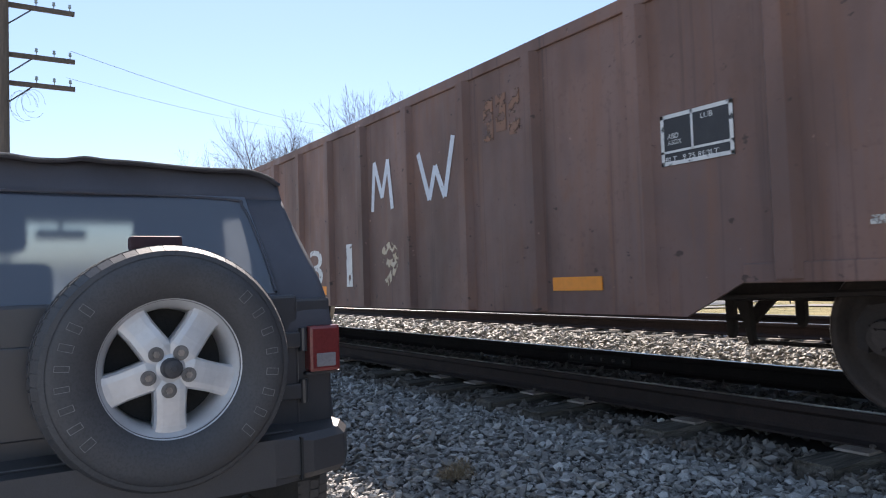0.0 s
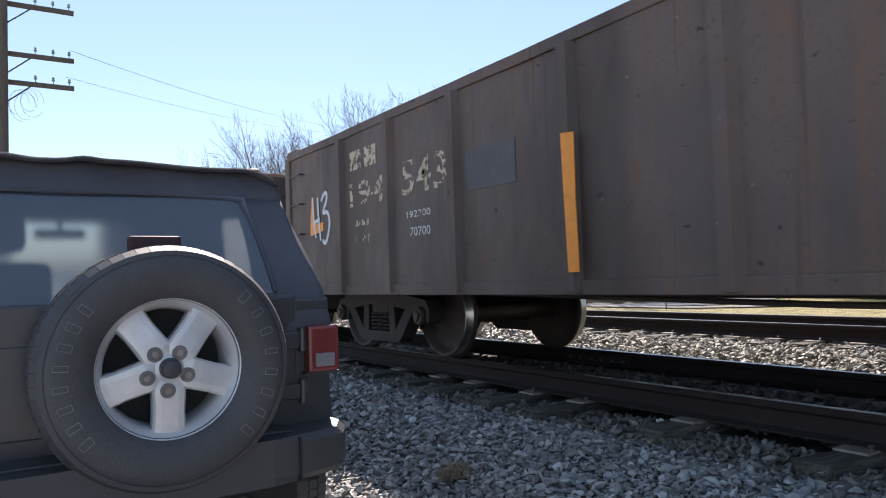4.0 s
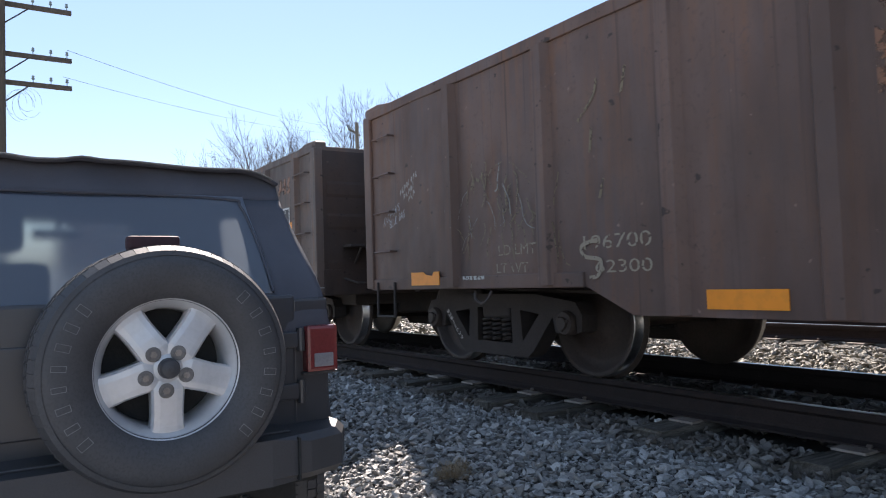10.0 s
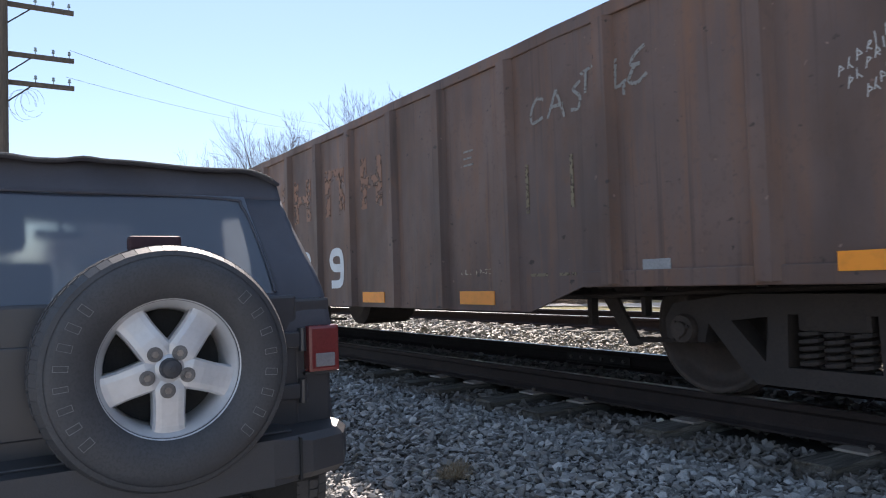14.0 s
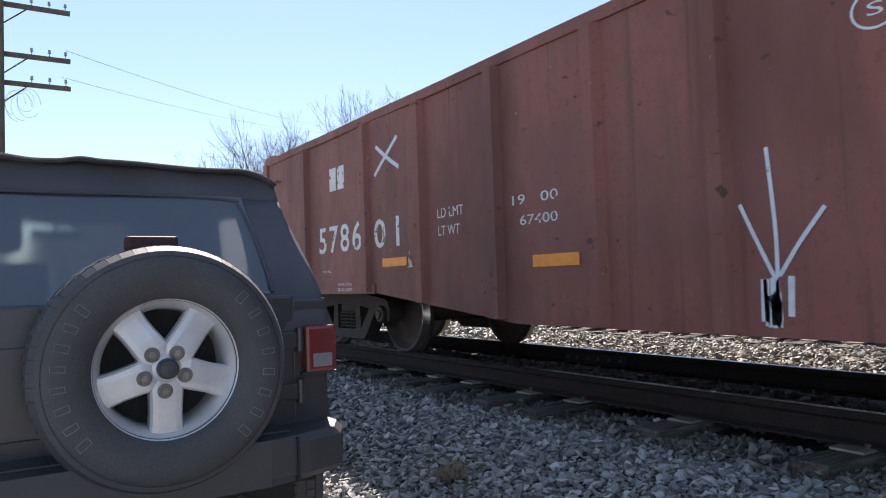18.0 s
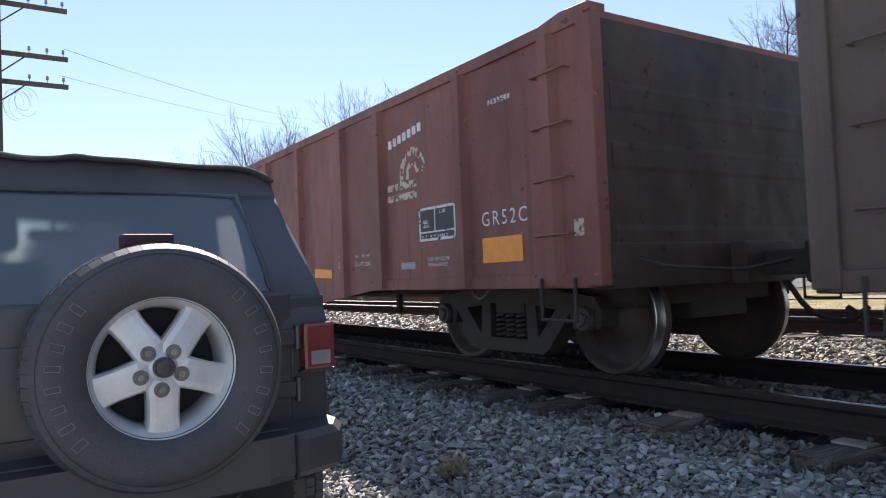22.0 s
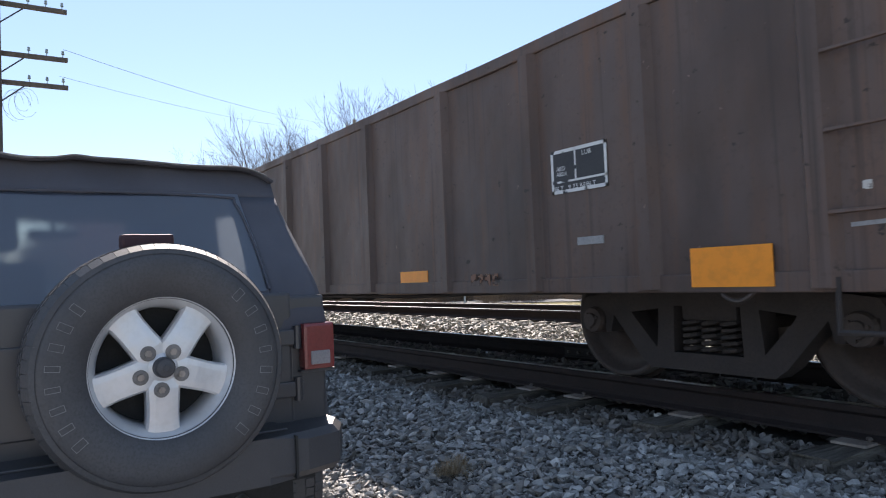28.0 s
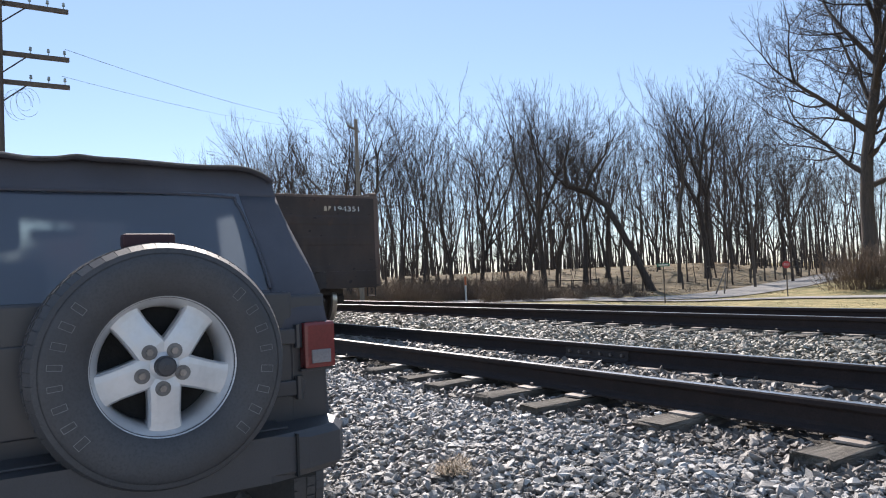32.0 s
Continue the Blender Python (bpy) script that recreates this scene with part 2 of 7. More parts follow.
M["dim_stencil"] = worn_paint("dirty worn stencil paint", (0.33, 0.29, 0.23), 0.41, 32.0, under=(0.22, 0.17, 0.11))
M["ghost"] = worn_paint("flaking old lettering", (0.165, 0.070, 0.040), 0.48, 12.0, under=(0.23, 0.115, 0.065))
M["plate"] = material("dark stencil plate", (0.02, 0.021, 0.024), (0.03, 0.03, 0.033), rough=0.6)
M["placard"] = material("grey metal placard", (0.32, 0.32, 0.32), (0.25, 0.25, 0.25), rough=0.5)
M["rail_side"] = material("rusted rail", (0.043, 0.031, 0.029), (0.030, 0.024, 0.023), rough=0.9, spec=0.25, scale=8, fine=70)
M["rail_top"] = material("polished rail head", (0.60, 0.59, 0.58), (0.48, 0.47, 0.46), rough=0.30, metal=1.0, bump=0.03)
M["tie"] = material("weathered creosoted timber", (0.187, 0.168, 0.144), (0.066, 0.058, 0.048), rough=0.95, stretch=(9, 0.6, 9), scale=4, fine=24, bump=0.8, depth=0.012, vary=0.3)
M["tie_plate"] = material("dusty rusted tie plate", (0.36, 0.31, 0.27), (0.25, 0.205, 0.175), rough=0.6)
M["spike"] = material("spike steel", (0.22, 0.19, 0.17), (0.14, 0.12, 0.11), rough=0.5, metal=0.5)
M["stone"] = island_material("crushed limestone", [(0.12, 0.116, 0.112), (0.44, 0.43, 0.415), (0.62, 0.605, 0.585), (0.20, 0.188, 0.172), (0.70, 0.685, 0.66), (0.15, 0.143, 0.136), (0.36, 0.348, 0.332), (0.26, 0.25, 0.235)], fine=110, grit=0.5)
M["stone_warm"] = island_material("warm crushed ballast", [(0.12, 0.105, 0.088), (0.38, 0.35, 0.28), (0.50, 0.465, 0.385), (0.20, 0.172, 0.128), (0.56, 0.53, 0.445), (0.15, 0.132, 0.112)], fine=110, grit=0.55)
# Darker copy of the ballast: shade under the train is put into its colours.
M["stone_shaded"] = island_material("track ballast with train shade in it", [(0.07, 0.060, 0.054), (0.20, 0.18, 0.16), (0.28, 0.255, 0.23), (0.11, 0.09, 0.072), (0.34, 0.315, 0.29), (0.09, 0.078, 0.068)])
# Unseen ground round the camera, made pale to bounce light onto the cars.
M["yard"] = material("pale unseen ground that bounces light", (0.46, 0.44, 0.41), (0.36, 0.345, 0.325), rough=0.95, scale=3, fine=40, bump=0.8, depth=0.02, third=(0.29, 0.28, 0.262))
# Nearly black: shade between the loose stones is put into the bed's colour.
M["bed"] = material("gravel bed with gap shade in its colour", (0.07, 0.064, 0.058), (0.05, 0.046, 0.042), rough=0.95, scale=9, fine=45, bump=1.0, depth=0.03, third=(0.05, 0.048, 0.045))


# ---- building tools ----
def thing(name, label, category, group="", m=None, kind=""):
    ob = new(name)
    ob.empty_display_size = 0.2
    if m is not None:
        ob.matrix_basis = m
    return tagged(ob, label, category, group, kind)


def mesh_of(bm, name, mats, smooth=False):
    me = bpy.data.meshes.new(name)
    bmesh.ops.recalc_face_normals(bm, faces=bm.faces)
    bm.to_mesh(me)
    bm.free()
    for mt in (mats if isinstance(mats, (list, tuple)) else [mats]):
        me.materials.append(mt)
    if smooth:
        for f in me.polygons:
            f.use_smooth = True
    return me


def part(name, bm, mat, parent, label="", m=None, smooth=False):
    me = bm if isinstance(bm, bpy.types.Mesh) else mesh_of(bm, name, mat, smooth)
    ob = new(name, me)
    ob.parent = parent
    if m is not None:
        ob.matrix_basis = m
    return tagged(ob, label)


def box(bm, x0, y0, z0, x1, y1, z1, bev=0.0, m=None):
    vs = [bm.verts.new(((x0, x1)[i & 1], (y0, y1)[i >> 1 & 1], (z0, z1)[i >> 2 & 1])) for i in range(8)]
    fs = [bm.faces.new([vs[i] for i in q]) for q in ((0, 2, 3, 1), (4, 5, 7, 6), (0, 1, 5, 4), (2, 6, 7, 3), (0, 4, 6, 2), (1, 3, 7, 5))]
    geo = vs
    if bev:
        r = bmesh.ops.bevel(bm, geom=list({e for f in fs for e in f.edges}), offset=bev, segments=2, affect="EDGES", profile=0.6)
        geo = list({v for f in r["faces"] for v in f.verts} | {v for f in fs if f.is_valid for v in f.verts})
    if m is not None:
        bmesh.ops.transform(bm, matrix=m, verts=geo)
    return geo


def prism(bm, pts, a, b, axis="y", bev=0.0):
    """A flat outline drawn out from a to b along an axis; pts are (x, z) for y, (y, z) for x, (x, y) for z."""
    def at(p, s):
        return {"y": (p[0], s, p[1]), "x": (s, p[0], p[1]), "z": (p[0], p[1], s)}[axis]
    lo, hi = [bm.verts.new(at(p, a)) for p in pts], [bm.verts.new(at(p, b)) for p in pts]
    fs = [bm.faces.new(lo), bm.faces.new(hi[::-1])]
    n = len(pts)
    fs += [bm.faces.new((lo[i], hi[i], hi[(i + 1) % n], lo[(i + 1) % n])) for i in range(n)]
    if bev:
        bmesh.ops.bevel(bm, geom=list(fs[0].edges) + list(fs[1].edges), offset=bev, segments=1, affect="EDGES")
    return fs


def cyl(bm, a, b, r0, r1=None, n=12, cap=True):
    """A round bar from a to b."""
    a, b = Vector(a), Vector(b)
    q = (b - a).to_track_quat("Z", "Y")
    r1 = r0 if r1 is None else r1
    rings = [[bm.verts.new(c + q @ Vector((r * math.cos(k * math.tau / n), r * math.sin(k * math.tau / n), 0))) for k in range(n)] for c, r in ((a, r0), (b, r1))]
    for k in range(n):
        bm.faces.new((rings[0][k], rings[0][(k + 1) % n], rings[1][(k + 1) % n], rings[1][k]))
    if cap:
        bm.faces.new(rings[0][::-1])
        bm.faces.new(rings[1])


def tube(bm, pts, r, n=6):
    """A round bar bent along a line, in one piece."""
    pts = [Vector(p) for p in pts]
    up, rings = None, []
    for i, p in enumerate(pts):
        d = (pts[min(i + 1, len(pts) - 1)] - pts[max(i - 1, 0)])
        d = d.normalized() if d.length > 1e-7 else Vector((0, 0, 1))
        up = d.orthogonal().normalized() if up is None else (up - d * up.dot(d)).normalized()
        side = d.cross(up)
        wide = 1.0
        if 0 < i < len(pts) - 1:
            wide = 1 / max(0.6, d.dot((pts[i + 1] - p).normalized()))
        rings.append([bm.verts.new(p + (up * math.cos(k * math.tau / n) + side * math.sin(k * math.tau / n)) * r * wide) for k in range(n)])
    for a, b in zip(rings, rings[1:]):
        for k in range(n):
            bm.faces.new((a[k], a[(k + 1) % n], b[(k + 1) % n], b[k]))
    bm.faces.new(rings[0][::-1])
    bm.faces.new(rings[-1])


def lathe(bm, prof, n=32, axis="y", m=None, close=False):
    """Turn a profile of (radius, along) round an axis through the origin."""
    rings = []
    for r, s in prof:
        ring = []
        for k in range(n):
            c, d = r * math.cos(k * math.tau / n), r * math.sin(k * math.tau / n)
            p = Vector({"y": (c, s, d), "x": (s, c, d), "z": (c, d, s)}[axis])
            ring.append(bm.verts.new(m @ p if m is not None else p))
        rings.append(ring)
    pairs = list(zip(rings, rings[1:])) + ([(rings[-1], rings[0])] if close else [])
    out = []
    for a, b in pairs:
        for k in range(n):
            out.append(bm.faces.new((a[k], a[(k + 1) % n], b[(k + 1) % n], b[k])))
    return out, rings


def ribbon(bm, pts, w, y=0.0, closed=False):
    """A brush stroke of width w through points (x, z), in the plane y."""
    pts = [Vector((p[0], p[1])) for p in pts]
    n = len(pts)
    left, right = [], []
    for i, p in enumerate(pts):
        a = pts[(i - 1) % n] if closed or i else p
        b = pts[(i + 1) % n] if closed or i < n - 1 else p
        d = (b - a).normalized() if (b - a).length > 1e-6 else Vector((1, 0))
        q = Vector((-d.y, d.x)) * w / 2
        left.append(bm.verts.new((p.x + q.x, y, p.y + q.y)))
        right.append(bm.verts.new((p.x - q.x, y, p.y - q.y)))
    for i in range(n if closed else n - 1):
        j = (i + 1) % n
        bm.faces.new((left[i], left[j], right[j], right[i]))


def smooth_line(pts, k=6):
    """Points on a smooth curve through pts."""
    out = []
    n = len(pts)
    for i in range(n - 1):
        p0, p1, p2, p3 = pts[max(i - 1, 0)], pts[i], pts[i + 1], pts[min(i + 2, n - 1)]
        for s in range(k):
            t = s / k
            out.append(tuple(0.5 * (2 * b + (c - a) * t + (2 * a - 5 * b + 4 * c - d) * t * t + (3 * b - a - 3 * c + d) * t ** 3) for a, b, c, d in zip(p0, p1, p2, p3)))
    return out + [tuple(pts[-1])]


def rounded(pts, rounds=2):
    """A line with its corners cut round."""
    for _ in range(rounds):
        out = [pts[0]]
        for p, q in zip(pts, pts[1:]):
            out += [tuple(0.75 * a + 0.25 * b for a, b in zip(p, q)), tuple(0.25 * a + 0.75 * b for a, b in zip(p, q))]
        pts = out + [pts[-1]]
    return pts


def words(text, x0, z0, x1, z1, mat, y=0.0, spacing=1.0, bold=0.0):
    """Lettering fitted into the box (x0, z0)-(x1, z1) on the plane y, read from the -y side."""
    cu = bpy.data.curves.new("lettering", "FONT")
    cu.body, cu.space_character, cu.offset = text, spacing, bold
    cu.resolution_u = 3
    ob = bpy.data.objects.new("lettering", cu)
    scene.collection.objects.link(ob)
    me = bpy.data.meshes.new_from_object(ob.evaluated_get(bpy.context.evaluated_depsgraph_get()))
    bpy.data.objects.remove(ob)
    co = np.array([v.co[:] for v in me.vertices])
    lo, hi = co.min(0), co.max(0)
    sc = (np.array([x1 - x0, z1 - z0]) / np.maximum(hi[:2] - lo[:2], 1e-6))
    for v in me.vertices:
        v.co = (x0 + (v.co.x - lo[0]) * sc[0], y, z0 + (v.co.y - lo[1]) * sc[1])
    me.materials.clear()
    me.materials.append(mat)
    return me


def letters(me):
    """Splits lettering into one mesh a character, by the gaps between them."""
    root = list(range(len(me.vertices)))

    def find(i):
        while root[i] != i:
            root[i] = root[root[i]]
            i = root[i]
        return i

    for p in me.polygons:
        for v in p.vertices[1:]:
            root[find(v)] = find(p.vertices[0])
    spans = {}
    for v in me.vertices:
        r = find(v.index)
        lo, hi = spans.get(r, (1e9, -1e9))
        spans[r] = (min(lo, v.co.x), max(hi, v.co.x))
    groups = []
    for r, (lo, hi) in sorted(spans.items(), key=lambda kv: kv[1]):
        if groups and lo < groups[-1][1] - 0.5 * min(hi - lo, groups[-1][1] - groups[-1][0]):
            groups[-1] = (groups[-1][0], max(hi, groups[-1][1]), groups[-1][2] | {r})
        else:
            groups.append((lo, hi, {r}))
    out = []
    for _, _, roots in groups:
        faces = [tuple(p.vertices) for p in me.polygons if find(p.vertices[0]) in roots]
        used = sorted({i for f in faces for i in f})
        at = {i: k for k, i in enumerate(used)}
        if faces:
            out.append(raw_mesh(me.name, [tuple(me.vertices[i].co) for i in used], [tuple(at[i] for i in f) for f in faces], list(me.materials)))
    bpy.data.meshes.remove(me)
    return out


def raw_mesh(name, verts, faces, mats, smooth=False):
    me = bpy.data.meshes.new(name)
    me.from_pydata(verts, [], faces)
    for mt in (mats if isinstance(mats, (list, tuple)) else [mats]):
        me.materials.append(mt)
    if smooth:
        me.polygons.foreach_set("use_smooth", [True] * len(me.polygons))
    me.update()
    return me


# ---- ground ----
def ease(a, b, x):
    t = min(1.0, max(0.0, (x - a) / (b - a)))
    return t * t * (3 - 2 * t)


def ground_z(x, y):
    """Height of the ground: the yard, the ballast shoulder, two track beds, a low strip beyond them and a rise to the wood."""
    z = -0.50 + 0.215 * ease(1.4, 3.2, y) + 0.02 * ease(3.9, 4.3, y)
    z += 0.13 * ease(6.3, 7.4, y)
    z -= 0.98 * ease(10.9, 15.0, y)
    if y > 30:
        z += 0.0145 * (min(y, 60) - 30) * ease(30, 45, y)
    if y > 32 and x > -0.62 * y:
        z += 0.7 * ease(36, 52, y) * ease(-0.62 * y, -0.45 * y, x)
    if y > 14:
        z += 1.75 * ease(55, 76, 0.70 * y - 0.71 * x) * ease(13, 24, y) * (1 - ease(-0.74 * y, -0.60 * y, x))
        z += 0.10 * noise.noise(Vector((x * 0.15, y * 0.15, 0)))
    return z


def grid_mesh(name, xs, ys, mats, choose=None):
    verts = [(x, y, ground_z(x, y)) for y in ys for x in xs]
    nx = len(xs)
    faces = [(j * nx + i, j * nx + i + 1, (j + 1) * nx + i + 1, (j + 1) * nx + i) for j in range(len(ys) - 1) for i in range(nx - 1)]
    me = raw_mesh(name, verts, faces, mats, True)
    if choose:
        for f in me.polygons:
            f.material_index = choose(f.center)
    return me


M["grass"] = material("dry winter grass", (0.40, 0.32, 0.15), (0.22, 0.205, 0.085), rough=0.95, scale=0.9, fine=9, bump=1.0, depth=0.10, third=(0.17, 0.13, 0.06), contrast=(0.42, 0.58))
# Dark blotches carry tree shade on top of the litter's own mottle.
M["leaf_litter"] = material("brown leaf litter mottled with tree shade", (0.25, 0.190, 0.105), (0.11, 0.090, 0.052), rough=0.95, scale=0.8, fine=5, bump=1.0, depth=0.08, third=(0.11, 0.08, 0.052))
M["asphalt"] = material("sun-bleached asphalt", (0.30, 0.285, 0.265), (0.23, 0.22, 0.205), rough=0.85, scale=0.8, fine=40, bump=0.3, depth=0.01)
xs = [-900, -500, -300, -200, -150] + [-120 + 4 * i for i in range(20)] + [-40 + 1.0 * i for i in range(45)] + [5 + 4 * i for i in range(10)] + [60, 100, 200, 400, 900]
ys = [-600, -200, -60, -20, -8, -4, -2, 0, 1, 1.5] + [1.7 + 0.2 * i for i in range(9)] + [3.6, 4.5, 5.5, 6.2, 6.4, 6.6, 6.8, 7.0, 7.2, 7.4, 8, 9, 10, 10.8] + [11 + 0.5 * i for i in range(10)] + [16 + 1.5 * i for i in range(30)] + [62, 66, 72, 80, 90, 105, 125, 150, 200, 300, 500, 1000, 2500]
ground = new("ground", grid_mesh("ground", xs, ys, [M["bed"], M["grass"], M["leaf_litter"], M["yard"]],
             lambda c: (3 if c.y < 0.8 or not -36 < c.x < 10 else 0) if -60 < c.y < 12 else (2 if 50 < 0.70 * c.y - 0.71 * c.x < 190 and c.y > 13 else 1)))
tagged(ground, "gravel yard, track beds and dry winter grass rising to a wood", "ground", kind="structure")

# Loose stones of the ballast, in one heap.
rng = np.random.default_rng(7)


def stone_shapes(n=16):
    """Worn stones: the hulls of a few scattered points."""
    out = []
    for _ in range(n):
        p = rng.normal(size=(11, 3))
        p /= np.linalg.norm(p, axis=1)[:, None]
        p *= rng.uniform(0.80, 1.15, (11, 1)) * np.array([1.42, 0.90, 0.60]) * rng.uniform(0.82, 1.18, 3)
        bm = bmesh.new()
        for q in p:
            bm.verts.new(q)
        r = bmesh.ops.convex_hull(bm, input=bm.verts)
        bmesh.ops.delete(bm, geom=[g for g in r["geom_interior"] if isinstance(g, bmesh.types.BMVert)], context="VERTS")
        bmesh.ops.triangulate(bm, faces=bm.faces)
        bmesh.ops.recalc_face_normals(bm, faces=bm.faces)
        bm.verts.index_update()
        out.append((np.array([v.co[:] for v in bm.verts]), np.array([[v.index for v in f.verts] for f in bm.faces])))
        bm.free()
    return out


def stones(name, label, zones, mat):
    shapes = stone_shapes()
    V, F, off = [], [], 0
    for x0, x1, y0, y1, density, size, lift in zones:
        n = int((x1 - x0) * (y1 - y0) * density)
        px, py = rng.uniform(x0, x1, n), rng.uniform(y0, y1, n)
        for x, y in zip(px, py):
            s = size * (0.5 + 1.15 * rng.random() ** 2.2)
            a, b, c = rng.normal(0, 0.42), rng.normal(0, 0.42), rng.uniform(0, math.tau)
            R = np.array(Euler((a, b, c)).to_matrix())
            v0, f0 = shapes[rng.integers(len(shapes))]
            v = (v0 * s) @ R.T
            v += (x, y, ground_z(x, y) + lift + rng.uniform(-0.6, 0.9) * s)
            V.append(v)
            F.append(f0 + off)
            off += len(v)
    V, F = np.concatenate(V), np.concatenate(F)
    me = bpy.data.meshes.new(name)
    me.vertices.add(len(V))
    me.vertices.foreach_set("co", V.astype(np.float32).ravel())
    me.loops.add(F.size)
    me.loops.foreach_set("vertex_index", F.astype(np.int32).ravel())
    me.polygons.add(len(F))
    me.polygons.foreach_set("loop_start", np.arange(0, F.size, 3, dtype=np.int32))
    me.update(calc_edges=True)
    me.shade_flat()
    me.materials.append(mat)
    ob = new(name, me)
    return tagged(ob, label, "gravel", kind="stuff")


stones("ballast", "grey crushed limestone ballast heaped along the tracks", [
    (-5.2, -0.8, 1.0, 3.5, 2500, 0.0215, 0.0),
    (-9.5, -5.2, 0.9, 3.5, 1300, 0.0245, 0.0),
    (-17, -9.5, 1.2, 3.75, 420, 0.036, 0.0),
    (-34, -17, 1.8, 3.75, 130, 0.05, 0.0),
    (-40, -20, 6.0, 8.3, 90, 0.06, 0.02),
    (-40, 12.0, 8.5, 9.9, 110, 0.05, 0.01),
    (-40, 12.0, 10.1, 11.2, 70, 0.06, 0.0),
    (-0.8, 9.5, 0.85, 3.95, 330, 0.035, 0.0),
    (1.2, 9.5, 6.0, 8.0, 180, 0.045, 0.02),
], M["stone"])
stones("inner_ballast", "warm grey crushed ballast between the two tracks", [
    (-9, 1.2, 6.1, 8.05, 1250, 0.0235, 0.02),
    (-20, -9, 6.0, 8.05, 420, 0.034, 0.02),
    (-20, 1.2, 7.9, 8.28, 380, 0.028, 0.03),
], M["stone_warm"])
stones("track_ballast", "brown-grey ballast by the rails, darkened for the train's shade", [
    (-9.5, -0.8, 3.45, 3.98, 1500, 0.023, 0.022),
    (-12, 1.0, 4.15, 5.5, 950, 0.026, 0.045),
    (1.0, 9.5, 4.15, 5.5, 200, 0.04, 0.0),
    (-40, -12, 3.75, 5.5, 60, 0.055, 0.0),
], M["stone_shaded"])


# ---- tracks ----
YC = 4.8188         # middle of the near track


def rail_section():
    half = [(0.076, -0.185), (0.076, -0.172), (0.020, -0.155), (0.0085, -0.135), (0.0085, -0.062), (0.034, -0.044), (0.037, -0.040), (0.037, -0.012), (0.030, -0.002), (0.015, 0.0)]
    return half + [(-a, b) for a, b in half[::-1]]


def rail(parent, y, z, x0, x1):
    bm = bmesh.new()
    fs = prism(bm, [(y + a, z + b) for a, b in rail_section()], x0, x1, "x")
    bm.normal_update()
    n = len(rail_section())
    for i, f in enumerate(fs[2:]):
        f.material_index = 1 if i in (8, 9, 10) else 0
    return part("rail", bm, [M["rail_side"], M["rail_top"]], parent, "rusted steel rail with a polished running surface")


def tie_meshes():
    out = []
    for k in range(5):
        r = random.Random(40 + k)
        bm = bmesh.new()
        box(bm, -0.115, -1.3, -0.18, 0.115, 1.3, 0.0, 0.012)
        bmesh.ops.subdivide_edges(bm, edges=[e for e in bm.edges if e.calc_length() > 1.0], cuts=10)
        for v in bm.verts:
            v.co.z += 0.010 * r.uniform(-1, 1) * (v.co.z > -0.05)
            v.co.x += 0.010 * r.uniform(-1, 1)
            v.co.y += 0.015 * r.uniform(-1, 1)
        out.append(mesh_of(bm, "tie", M["tie"]))
    bm = bmesh.new()
    box(bm, -0.095, -0.19, 0, 0.095, 0.19, 0.016, 0.003)
    plate = mesh_of(bm, "tie_plate", M["tie_plate"])
    bm = bmesh.new()
    cyl(bm, (0, 0, -0.03), (0, 0, 0.020), 0.009, n=6)
    lathe(bm, [(0.0, 0.036), (0.012, 0.034), (0.018, 0.027), (0.015, 0.019), (0.0, 0.017)], 8, "z")
    spike = mesh_of(bm, "spike", M["spike"])
    return out, plate, spike


def track(label, yc, z, ties, seed):
    tr = thing("railway_track", label, "railway track", "railway tracks", kind="structure")
    for s in (-1, 1):
        rail(tr, yc + s * 0.7525, z, -260, 120)
    r = random.Random(seed)
    for x, dy, skew, top in ties:
        t = part("tie", TIES[r.randrange(5)], None, tr, m=pose(x, yc + dy, z + top, 0, 0, skew))
        for s in (-1, 1) if top > -0.25 else ():
            part("tie_plate", PLATE, None, t, m=pose(0, s * 0.7525 - dy, max(0.002, -0.203 - top)))
            if r.random() < 0.45:
                part("spike", SPIKE, None, t, m=pose(r.uniform(-0.07, 0.07), s * 0.7525 - 0.10 - dy, max(0.012, -0.193 - top), 0, 0, r.uniform(0, 90)))
    return tr


TIES, PLATE, SPIKE = tie_meshes()
rt = random.Random(3)
SHOWN = [(-7.12, 0.06), (-6.26, -0.01), (-5.67, -0.05), (-4.80, -0.08), (-4.22, -0.085), (-3.20, 0.03), (-2.07, 0.02)]
BURIED = [-7.7, -6.7, -5.2, -3.72, -2.62, -1.5, -0.95]
near_ties = [(-24.5 + 0.55 * i + rt.uniform(-0.03, 0.03), rt.uniform(-0.06, 0.05), rt.uniform(-1.5, 1.5), -0.222 - 0.03 * rt.random()) for i in range(30)]
near_ties += [(x, dy, rt.uniform(-1.5, 1.5), -0.198) for x, dy in SHOWN] + [(x, 0.05, 0.0, -0.31) for x in BURIED] + [(-0.4 + 0.55 * i, 0.0, 0.0, -0.21) for i in range(4)]
near_track = track("near railway track on weathered timber ties", YC, 0.0, near_ties, 5)
track("second railway track on raised ballast", 9.13, 0.135, [(-30 + 0.525 * i + rt.uniform(-0.03, 0.03), rt.uniform(-0.05, 0.05), rt.uniform(-1.5, 1.5), -0.203) for i in range(66)], 6)


